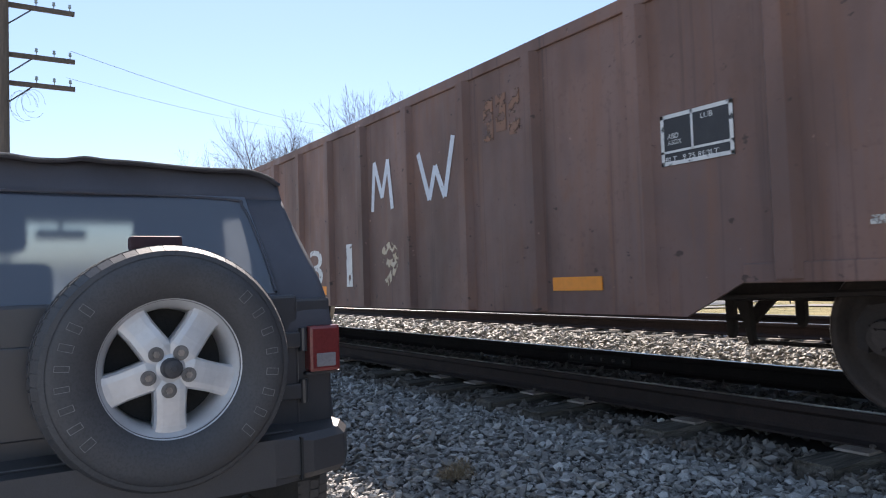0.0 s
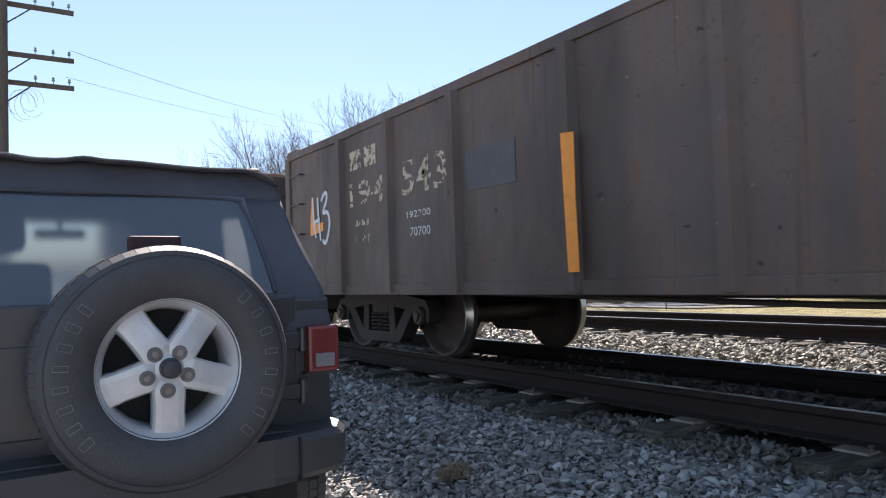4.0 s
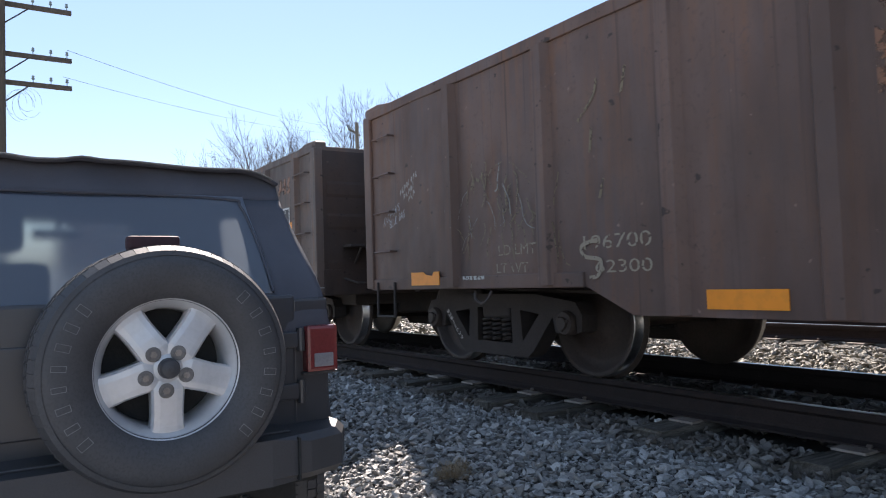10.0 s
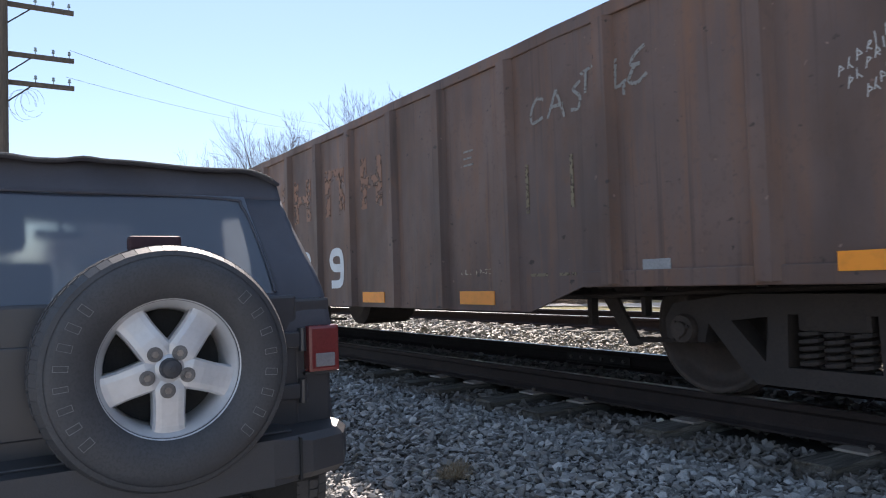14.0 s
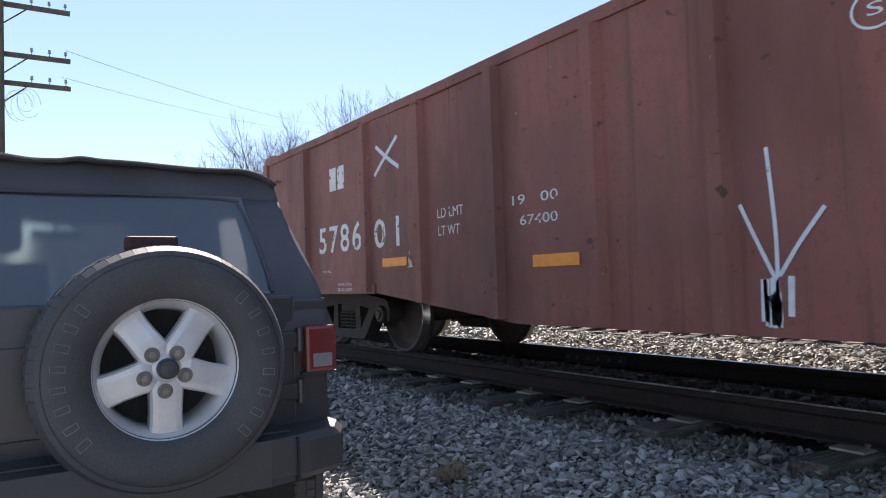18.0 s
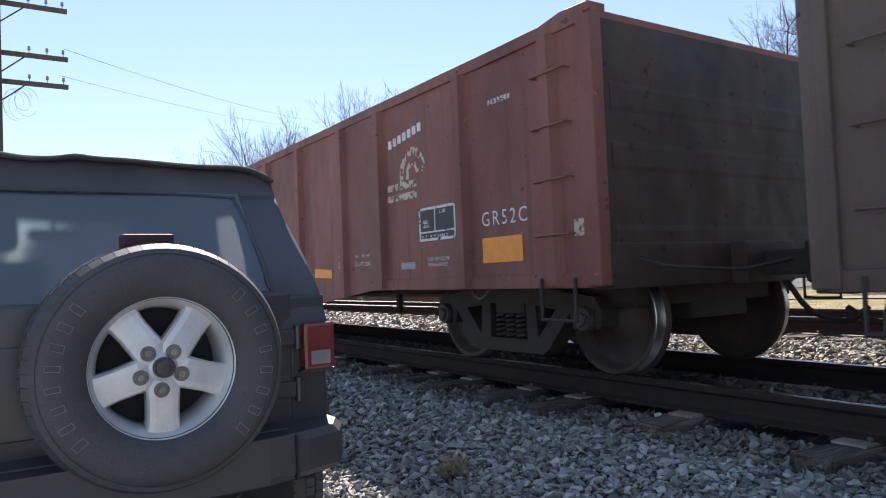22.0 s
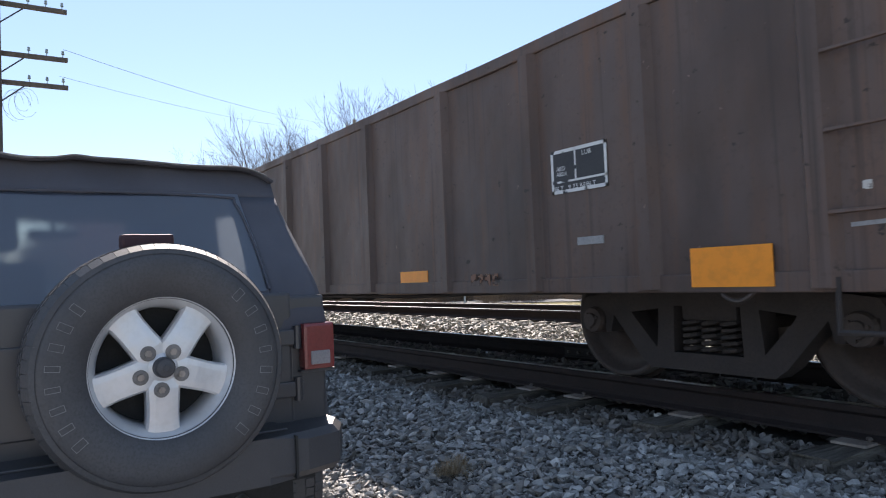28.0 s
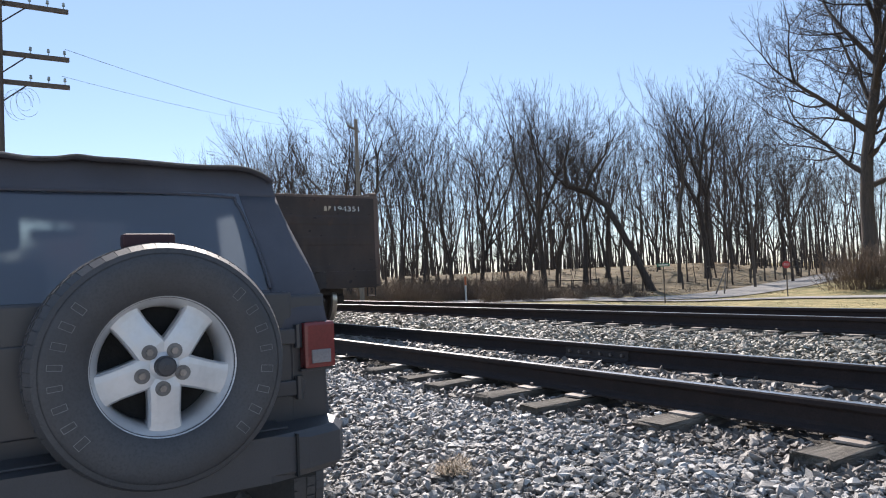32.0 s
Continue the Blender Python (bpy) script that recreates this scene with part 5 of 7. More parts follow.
block(car_e, 63.95, 0.74, 64.42, 0.83)
block(car_e, 65.04, 0.745, 65.51, 0.84)
block(car_e, 68.54, 0.75, 69.01, 0.85)
for tag in ([(61.58, 1.66), (61.66, 1.60), (61.64, 1.70)], [(61.62, 1.56), (61.67, 1.71)], [(61.70, 1.63), (61.74, 1.66), (61.76, 1.61), (61.71, 1.60), (61.70, 1.63)], [(61.79, 1.60), (61.81, 1.73)], [(61.84, 1.60), (61.86, 1.73)],
            [(61.90, 1.67), (61.90, 1.61), (61.95, 1.62), (61.96, 1.69)], [(62.00, 1.58), (62.03, 1.75), (62.09, 1.70), (62.05, 1.65), (62.11, 1.62), (62.14, 1.55)],
            [(62.20, 1.74), (62.25, 1.77), (62.25, 1.71), (62.20, 1.68), (62.28, 1.68)]):
    strokes(car_e, [[(61.58 + (x - 61.58) * 0.8, z) for x, z in tag]], 0.0055, "faint_scrawl", "graffiti", "thin hand-drawn tag")
consolidated_stencil(car_e, 70.65, 1.31, 71.16, 1.60)
block(car_e, 70.87, 0.96, 71.10, 1.01, "placard", "placard")
block(car_e, 71.75, 0.68, 72.23, 0.89)
bars(car_e, 69.68, 0.71, 70.05, 0.80, 4, "ghost")
bm = bmesh.new()
for i, ln in enumerate(([(-1.407, 1.232), (-1.418, 1.045)], [(-1.179, 1.326), (-1.404, 1.055)], [(-1.417, 1.055), (-1.193, 1.095)])):
    ribbon(bm, ln, 0.038, -(73.04 - car_e["u"] + 0.077 + 0.001 * i))
part("graffiti", bm, M["white_flaked"], car_e, "pale sprayed arrow", Matrix.Rotation(radians(90), 4, "Z"))
strokes(car_e, [[(72.785, 1.185), (72.90, 1.10)]], 0.03, "white_flaked", "tape_piece")
bm = bmesh.new()
box(bm, 73.115 - car_e["u"], -0.69, 0.607, 73.145 - car_e["u"], -0.59, 0.643, 0.002)
part("tag_plate", bm, M["post_pale"], car_e, "small white tag plate")
block(car_e, 72.66, 1.10, 72.70, 1.14, "crayon", "tape_piece", 0.001)
strokes(car_e, [[(72.60, 0.95), (72.92, 0.96)]], 0.02, "placard", "steel_bar")
for i in range(2):
    bm = bmesh.new()
    ribbon(bm, [(0.50 + 0.085 * i, 2.075), (0.50 + 0.085 * i, 2.16)], 0.05, -(73.04 - car_e["u"] + 0.072))
    part("company_mark", bm, M["white_flaked"], car_e, "", Matrix.Rotation(radians(90), 4, "Z"))
c_end = words("194351", 0.0, 2.07, 0.50, 2.16, M["white"], 0.0)
for one in letters(c_end):
    part("stencil", one, None, car_e, m=Matrix.Translation((73.04 - car_e["u"] + 0.072, 0.68, 0.0)) @ Matrix.Rotation(radians(90), 4, "Z"))
for n, y0, y1, z0, z1 in ((4, -0.08, 0.63, 1.9, 2.13), (5, 0.14, 0.53, 1.77, 1.9)):
    w = (y1 - y0) / n
    for k in range(n):
        bm = bmesh.new()
        box(bm, 0.82 - car_a["u"] + 0.066, y0 + w * k, z0, 0.82 - car_a["u"] + 0.0725, y0 + w * (k + 0.68), z1)
        part("stencil_bar", bm, M["white_flaked"], car_a)
# pale flakes left on the first panels of car E
rf = random.Random(31)
for i in range(16):
    x, z = rf.uniform(57.75, 58.35) - (0.35 if i < 5 else 0), rf.uniform(1.12, 1.95)
    strokes(car_e, [[(x, z), (x + rf.uniform(-0.03, 0.05), z - rf.uniform(0.03, 0.14))]], rf.uniform(0.012, 0.045), "white_flaked" if i % 2 else "old_scrawl", "flaked_patch")
# brake platform, brackets and bare steel ends at the corner of car B and car E
c = car_b["u"]
bm = bmesh.new()
box(bm, 19.52 - c, -1.25, 1.215, 19.78 - c, 0.55, 1.245, 0.006)
part("brake_platform", bm, M["under"], car_b, "dark steel brake platform")
for y in (-1.1, 0.4):
    bm = bmesh.new()
    tube(bm, [(19.51 - c, y, 0.98), (19.74 - c, y, 1.215)], 0.014, 5)
    part("platform_brace", bm, M["under"], car_b)
for car, u, y in ((car_b, 19.55, -HALF - 0.026), (car_e, 73.12, -1.24)):
    bm = bmesh.new()
    box(bm, u - 0.012 - car["u"], y - 0.018, 0.45, u + 0.012 - car["u"], y + 0.010, 0.75, 0.002)
    box(bm, u - 0.012 - car["u"], y - 0.018, 0.745, u + 0.012 - car["u"], y + 0.12, 0.760, 0.002)
    part("bare_step_bar", bm, M["placard"], car, "bare pale steel step bar")
for car, u in ((car_a, -1.03), (car_b, 18.58), (car_c, 22.6), (car_d, 53.9), (car_e, 71.9)):
    bm = bmesh.new()
    tube(bm, smooth_line([(u - car["u"], -HALF + 0.02, 0.70), (u + 0.03 - car["u"], -HALF, 0.635), (u + 0.11 - car["u"], -HALF, 0.605), (u + 0.19 - car["u"], -HALF, 0.64), (u + 0.22 - car["u"], -HALF + 0.02, 0.70)], 4), 0.012, 6)
    part("jacking_loop", bm, M["steel" if car is car_b else "wheel"], car, "worn steel roping loop under the sill")
bm = bmesh.new()
box(bm, -0.35 - car_a["u"], -HALF - 0.006, 0.628, -0.14 - car_a["u"], -HALF + 0.02, 0.655, 0.006)
part("bracket", bm, M["placard"], car_a)
bm = bmesh.new()
box(bm, 18.39 - c, -HALF - 0.006, 0.645, 18.57 - c, -HALF + 0.01, 0.695, 0.006)
part("bracket", bm, M["placard"], car_b)
for y, z, d in ((-0.19, 2.27, 0.05), (0.29, 2.24, 0.06), (-0.13, 1.83, 0.05), (-0.46, 0.86, 0.025)):
    bm = bmesh.new()
    r = [(19.562 - c, y + d * math.cos(k * 0.8) * 0.8, z + d * math.sin(k * 1.1)) for k in range(8)]
    tube(bm, r, 0.006, 4)
    part("chalk_mark", bm, M["chalk"], car_b)
# hand-brake wheel on the end of car B
bm = bmesh.new()
lathe(bm, [(0.25 + 0.018 * math.cos(a), 0.018 * math.sin(a)) for a in [k * math.tau / 8 for k in range(8)]], 28, "x", close=True)
for k in range(5):
    a = k * math.tau / 5
    cyl(bm, (0, 0, 0), (0.02, 0.24 * math.cos(a), 0.24 * math.sin(a)), 0.014, n=6)
part("hand_brake_wheel", bm, M["under"], car_b, "iron hand-brake wheel", pose(19.49 - car_b["u"] + 0.20, 0.03, 2.275))


# ---- the parked off-road car ----
M["jeep_paint"] = material("black-grey car paint", (0.050, 0.049, 0.056), (0.040, 0.039, 0.044), rough=0.30, scale=2, fine=300, bump=0.02, third=(0.056, 0.054, 0.054))
M["trim"] = material("black moulded plastic", (0.055, 0.054, 0.059), (0.043, 0.042, 0.046), rough=0.50, scale=3, fine=220, bump=0.25, depth=0.002)
M["canvas"] = material("black soft-top canvas", (0.098, 0.096, 0.112), (0.074, 0.073, 0.086), rough=0.85, scale=2.5, fine=500, bump=0.35, depth=0.002)
M["edge_glint"] = material("pale roof edge glint", (0.24, 0.232, 0.225), (0.12, 0.117, 0.113), rough=0.8, scale=6, fine=60)
M["rubber"] = material("black-grey tyre rubber", (0.066, 0.065, 0.069), (0.048, 0.047, 0.050), rough=0.60, scale=4, fine=120, bump=0.3, depth=0.003)
M["outline"] = material("grey raised outline on rubber", (0.25, 0.25, 0.25), (0.17, 0.17, 0.17), rough=0.8)
M["alloy"] = material("silver-painted alloy", (0.62, 0.62, 0.63), (0.55, 0.55, 0.56), rough=0.33, metal=0.35, scale=3, fine=40, bump=0.02, third=(0.53, 0.53, 0.535))
M["near_black"] = material("near-black matte surface", (0.02, 0.02, 0.021), (0.015, 0.015, 0.015), rough=0.8)
M["socket"] = material("alloy grey with recess shade in it", (0.20, 0.19, 0.185), (0.13, 0.12, 0.115), rough=0.5, metal=0.3)
M["nut"] = material("rusty nut steel", (0.34, 0.30, 0.27), (0.22, 0.19, 0.17), rough=0.45, metal=0.7)
M["red_lens"] = material("red lamp lens", (0.21, 0.035, 0.035), (0.17, 0.03, 0.03), rough=0.15, scale=2, fine=90, bump=0.1, depth=0.002, spec=0.6)
M["dim_lens"] = material("dark red lamp lens", (0.050, 0.016, 0.022), (0.042, 0.014, 0.018), rough=0.7, bump=0.05)
M["clear_lens"] = material("clear reversing lens", (0.26, 0.24, 0.25), (0.20, 0.19, 0.20), rough=0.25, bump=0.1, fine=120)
M["vinyl"] = glassy("tinted vinyl window", (0.50, 0.56, 0.64), 0.45, 0.10, (0.095, 0.105, 0.135), 0.10, 0.42)
M["vinyl_clear"] = glassy("hazy vinyl window", (0.8, 0.82, 0.8), 0.45, 0.15, (0.5, 0.5, 0.48), 0.08)
M["windscreen"] = glassy("windscreen glass", (0.86, 0.92, 0.9), 0.95, 0.01, (0.1, 0.1, 0.1), 0.06)
M["seat_cloth"] = material("dark seat cloth", (0.05, 0.055, 0.065), (0.04, 0.045, 0.05), rough=0.9, fine=200)
_t = M["vinyl_clear"].node_tree
for _n in _t.nodes:
    if _n.type == "BSDF_DIFFUSE":
        _tl = _t.nodes.new("ShaderNodeBsdfTranslucent")
        _tl.inputs[0].default_value = (0.75, 0.75, 0.70, 1)
        _t.links.new(_tl.outputs[0], _n.outputs[0].links[0].to_socket)
        break


def sheet(bm, rows, thick=None):
    """A skin through rows of points."""
    vs = [[bm.verts.new(p) for p in r] for r in rows]
    fs = []
    for a, b in zip(vs, vs[1:]):
        for i in range(len(a) - 1):
            fs.append(bm.faces.new((a[i], a[i + 1], b[i + 1], b[i])))
    if thick:
        bmesh.ops.recalc_face_normals(bm, faces=fs)
        bmesh.ops.solidify(bm, geom=fs, thickness=thick)
    return fs


def wheel_on(parent, name, x, y, z, side, label, spare=False):
    """A tyre on a five-spoke alloy wheel; its outer face looks along side (a unit vector in x or y)."""
    turn = {"+x": Matrix.Identity(4), "+y": Matrix.Rotation(radians(90), 4, "Z"), "-y": Matrix.Rotation(radians(-90), 4, "Z")}[side]
    bm = bmesh.new()
    R, W2 = 0.402, 0.127
    prof = [(0.222, 0.085), (0.232, 0.100), (0.245, 0.108), (0.262, 0.119), (0.300, 0.127), (0.335, 0.127), (0.352, 0.122), (0.366, 0.113), (0.378, 0.101), (0.388, 0.086), (0.394, 0.068), (R - 0.005, 0.045)]
    prof = prof + [(R - 0.004, 0.0)] + [(r, -s) for r, s in prof[::-1]]
    f, rings = lathe(bm, prof, 72, "x", close=True)
    place = Matrix.Translation((x, y, z)) @ turn
    hub = thing_part = part(name, bm, M["rubber"], parent, label, place)
    for p in hub.data.polygons:
        p.use_smooth = True
    # tread blocks and shoulder lugs
    bm = bmesh.new()
    for k in range(60):
        a = k * math.tau / 60
        for s, x0, x1, o in ((1, 0.066, 0.098, 0.0), (1, 0.022, 0.060, 0.03), (-1, 0.022, 0.060, 0.06), (-1, 0.066, 0.098, 0.02)):
            lo, hi = sorted((s * x0, s * x1))
            if x0 > 0.06:
                # shoulder block, sloping down to the sidewall
                q = [(s * 0.066, R - 0.002), (s * 0.110, R - 0.020), (s * 0.115, R - 0.036), (s * 0.066, R - 0.03)]
                vs = [bm.verts.new(Matrix.Rotation(a + o, 3, "X") @ Vector((x_, y_, z_))) for y_ in (-0.0196, 0.0196) for x_, z_ in q]
                for f in ((0, 1, 2, 3), (4, 7, 6, 5), (0, 4, 5, 1), (1, 5, 6, 2), (2, 6, 7, 3), (3, 7, 4, 0)):
                    bm.faces.new([vs[i] for i in f])
                continue
            box(bm, lo, -0.0165, R - 0.04, hi, 0.0165, R + 0.001, 0.0, Matrix.Rotation(a + o, 4, "X"))
    tagged(part("tread", bm, M["rubber"], hub), kind="stuff")
    # rim lip and barrel
    bm = bmesh.new()
    lathe(bm, [(0.218, 0.062), (0.224, 0.090), (0.231, 0.096), (0.236, 0.090), (0.234, 0.070), (0.222, 0.05)], 72, "x", close=True)
    part("rim_lip", bm, M["alloy"], hub, "silver alloy rim", smooth=True)
    bm = bmesh.new()
    lathe(bm, [(0.222, 0.075), (0.205, 0.055), (0.195, 0.03), (0.190, -0.10)], 48, "x")
    part("barrel", bm, M["alloy"], hub, smooth=True)
    # Near-black disc closes the barrel behind the spokes, on the spare too.
    bm = bmesh.new()
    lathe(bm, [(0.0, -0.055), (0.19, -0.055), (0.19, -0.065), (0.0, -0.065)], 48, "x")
    part("back_plate", bm, M["near_black"], hub)
    # spokes: broad, flaring to the rim, dished towards the hub
    for k in range(5):
        a0 = radians(-90 + 72 * k)
        bm = bmesh.new()
        prof = [(0.030, 0.050, 0.066), (0.070, 0.053, 0.070), (0.110, 0.051, 0.068), (0.150, 0.050, 0.063), (0.190, 0.053, 0.060), (0.212, 0.061, 0.060), (0.226, 0.076, 0.066)]
        rowsf, rowsb = [], []
        for r, w, s in prof:
            line = []
            for u in (-1, -0.86, -0.5, 0, 0.5, 0.86, 1):
                dip = 0.012 if abs(u) == 1 else (0.002 if abs(u) > 0.8 else 0)
                line.append((s - dip, r * 1.0, u * w))
            rowsf.append(line)
            rowsb.append([(line[0][0] - 0.042, r, -w), (line[-1][0] - 0.042, r, w)])
        sheet(bm, rowsf)
        sheet(bm, [[q[0] for q in rowsf], [q[0] for q in rowsb]])
        sheet(bm, [[q[-1] for q in rowsf], [q[-1] for q in rowsb]])
        rot = Matrix.Rotation(a0, 4, "X")
        bmesh.ops.transform(bm, matrix=rot, verts=bm.verts)
        sp = part("spoke", bm, M["alloy"], hub, "silver alloy spoke")
        # Flat disc on the spoke; the nut recess's shade is put into its grey.
        bm = bmesh.new()
        c = Vector((0, 0.066 * math.cos(a0) - 0.007, 0.066 * math.sin(a0) - 0.006))
        lathe(bm, [(0.0, 0.0726), (0.0205, 0.0726), (0.0245, 0.0718), (0.0245, 0.060)], 20, "x", Matrix.Translation(c))
        part("lug_socket", bm, M["socket"], hub)
        bm = bmesh.new()
        cyl(bm, (0.066, c.y, c.z), (0.0785, c.y, c.z), 0.0115, n=6)
        part("lug_nut", bm, M["nut"], hub, "rusty wheel nut")
    bm = bmesh.new()
    lathe(bm, [(0.0, 0.068), (0.045, 0.068), (0.050, 0.060), (0.05, 0.02), (0.0, 0.02)], 32, "x")
    part("hub_face", bm, M["alloy"], hub, smooth=True)
    bm = bmesh.new()
    lathe(bm, [(0.0, 0.108), (0.010, 0.108), (0.026, 0.104), (0.032, 0.096), (0.034, 0.066), (0.0, 0.066)], 24, "x")
    cyl(bm, (0.104, 0, 0), (0.1105, 0, 0), 0.009, n=6)
    part("centre_cap", bm, M["trim"], hub, "black centre cap with a bolt")
    if spare:
        # raised letter outlines on the sidewall, as plain bars
        rl = random.Random(12)
        for a_mid, n, step in ((180, 8, 11.0), (0, 8, 12.5)):
            for k in range(n):
                a = radians(a_mid + (k - (n - 1) / 2) * step)
                bm = bmesh.new()
                w, h, t = rl.uniform(0.009, 0.013), 0.021, 0.0016
                sides = [(-w, -h, w, -h + t), (-w, h - t, w, h), (-w, -h, -w + t, h), (w - t, -h, w, h), (-w * 0.4, -t / 2, w, t / 2)]
                sides.pop()
                for y0, z0, y1, z1 in sides:
                    box(bm, 0.1265, y0, z0, 0.1280, y1, z1)
                mt = Matrix.Rotation(a, 4, "X") @ Matrix.Translation((0, 0.322, 0)) @ Matrix.Rotation(radians(90 if a_mid < 90 else -90), 4, "X")
                bmesh.ops.transform(bm, matrix=mt, verts=bm.verts)
                part("letter_bar", bm, M["outline"], hub)
    return hub


jeep = thing("off_road_car", "parked black off-road car with canvas top and rear spare wheel", "car", m=pose(-2.70, 0.39, -0.48))
HW = 0.775
# tub: sides, floor, tailgate
bm = bmesh.new()
side = [(-3.55, 0.62), (-3.55, 1.06), (-2.15, 1.10), (-2.05, 1.16), (-0.92, 1.16), (-0.88, 1.22), (0.0, 1.22), (0.0, 0.66), (-0.10, 0.56), (-0.32, 0.56), (-0.40, 0.86), (-0.52, 0.93), (-0.96, 0.93), (-1.08, 0.86), (-1.18, 0.52), (-2.45, 0.52), (-2.55, 0.62)]
for s in (-1, 1):
    prism(bm, side, s * HW, s * (HW - 0.05), "y", 0.012)
part("body_tub", bm, M["jeep_paint"], jeep, "black painted body sides")
bm = bmesh.new()
box(bm, -3.5, -HW + 0.05, 0.50, -0.02, HW - 0.05, 0.60)
part("floor_pan", bm, M["near_black"], jeep)
bm = bmesh.new()
box(bm, -0.045, -HW + 0.14, 0.72, 0.012, HW - 0.14, 1.235, 0.012)
box(bm, 0.010, -HW + 0.22, 0.80, 0.020, HW - 0.22, 1.10, 0.006)
gate = part("tailgate", bm, M["jeep_paint"], jeep, "black tailgate carrying the spare wheel")
for z in (0.86, 1.06):
    bm = bmesh.new()
    box(bm, 0.010, HW - 0.26, z - 0.03, 0.030, HW - 0.10, z + 0.03, 0.006)
    cyl(bm, (0.024, HW - 0.125, z - 0.045), (0.024, HW - 0.125, z + 0.045), 0.016, n=10)
    part("hinge", bm, M["jeep_paint"], gate)
for s in (-1, 1):
    bm = bmesh.new()
    y0, y1 = sorted((s * HW, s * (HW - 0.15)))
    box(bm, -0.05, y0, 0.62, 0.004, y1, 1.22, 0.012)
    part("corner_panel", bm, M["jeep_paint"], jeep)
bm = bmesh.new()
cyl(bm, (0.0, 0.11, 1.015), (0.10, 0.11, 1.015), 0.10, n=20)
box(bm, 0.0, 0.02, 0.80, 0.05, 0.20, 1.38, 0.01)
part("spare_carrier", bm, M["trim"], jeep)
wheel_on(jeep, "spare_tyre", 0.170, 0.11, 1.015, "+x", "black tyre with raised outlined marks", True)
# third brake lamp on its post above the spare wheel
bm = bmesh.new()
box(bm, 0.065, 0.010, 1.405, 0.125, 0.180, 1.455, 0.012)
lamp = part("brake_lamp", bm, M["dim_lens"], jeep, "dark red high brake lamp")
bm = bmesh.new()
box(bm, 0.05, 0.05, 1.30, 0.10, 0.17, 1.43, 0.01)
part("lamp_post", bm, M["trim"], lamp)
# tail lamps
for s in (-1, 1):
    y0, y1 = sorted((s * 0.665, s * 0.795))
    bm = bmesh.new()
    box(bm, -0.06, y0, 0.930, 0.055, y1, 1.112, 0.014)
    tl = part("tail_lamp", bm, M["red_lens"], jeep, "red tail lamp with a clear reversing window")
    bm = bmesh.new()
    box(bm, 0.050, y0 + 0.028, 0.950, 0.060, y1 - 0.022, 1.003, 0.004)
    part("reversing_lens", bm, M["clear_lens"], tl)
    bm = bmesh.new()
    box(bm, -0.07, y0 - 0.008, 0.920, 0.035, y1 + 0.006, 0.930, 0.003)
    part("lamp_bezel", bm, M["trim"], tl)
# rear bumper: a broad black step with angled ends
bm = bmesh.new()
plan = [(0.02, -0.80), (0.20, -0.72), (0.245, -0.45), (0.25, 0.45), (0.235, 0.60), (0.19, 0.74), (0.06, 0.81), (-0.05, 0.81), (-0.05, -0.81)]
prism(bm, plan, 0.575, 0.735, "z", 0.025)
box(bm, 0.0, -0.55, 0.735, 0.16, 0.55, 0.745, 0.004)
bumper = part("rear_bumper", bm, M["trim"], jeep, "black plastic rear bumper with a sunlit corner")
for y in (-0.52, 0.55):
    bm = bmesh.new()
    box(bm, 0.22, y - 0.004, 0.58, 0.252, y + 0.004, 0.73)
    part("bumper_seam", bm, M["near_black"], bumper)
bm = bmesh.new()
box(bm, -0.03, -0.62, 0.42, 0.03, 0.62, 0.56, 0.02)
part("rear_cross_member", bm, M["near_black"], jeep)
# fender flares, road wheels
for s in (-1, 1):
    for xc in (-0.74, -3.17):
        bm = bmesh.new()
        arc = [(xc - 0.52, 0.60), (xc - 0.46, 0.86), (xc - 0.28, 0.99), (xc + 0.28, 0.99), (xc + 0.46, 0.86), (xc + 0.52, 0.62)]
        y0, y1 = s * (HW - 0.02), s * (HW + 0.115)
        sheet(bm, [[(p[0], y0, p[1]) for p in arc], [(p[0], y1, p[1] - 0.02) for p in arc]], 0.03)
        part("fender_flare", bm, M["trim"], jeep, "black plastic fender flare")
        wheel_on(jeep, "road_wheel", xc, s * 0.79, 0.402, "+y" if s > 0 else "-y", "tyre on a silver five-spoke wheel")
# bonnet, grille, front bumper, windscreen frame
bm = bmesh.new()
rows = [[(-3.75, y * 0.62, 1.06 + 0.05 * (1 - y * y)), (-2.9, y * 0.68, 1.10 + 0.05 * (1 - y * y)), (-2.15, y * 0.74, 1.13 + 0.05 * (1 - y * y))] for y in (-1, -0.75, -0.4, 0, 0.4, 0.75, 1)]
sheet(bm, rows, 0.03)
part("bonnet", bm, M["jeep_paint"], jeep)
bm = bmesh.new()
box(bm, -3.80, -0.66, 0.66, -3.72, 0.66, 1.08, 0.03)
grille = part("grille", bm, M["jeep_paint"], jeep)
for k in range(7):
    bm = bmesh.new()
    box(bm, -3.812, -0.32 + 0.1 * k, 0.76, -3.79, -0.28 + 0.1 * k, 1.02, 0.008)
    part("grille_slot", bm, M["near_black"], grille)
for s in (-1, 1):
    bm = bmesh.new()
    lathe(bm, [(0.0, -3.84), (0.06, -3.835), (0.085, -3.82), (0.09, -3.79)], 24, "x", Matrix.Translation((0, s * 0.5, 0.92)))
    part("headlamp", bm, M["clear_lens"], grille, "round clear headlamp", smooth=True)
bm = bmesh.new()
box(bm, -4.02, -0.82, 0.50, -3.80, 0.82, 0.68, 0.03)
part("front_bumper", bm, M["trim"], jeep)
bm = bmesh.new()
lean = lambda z: -2.13 + 0.20 * (z - 1.12)
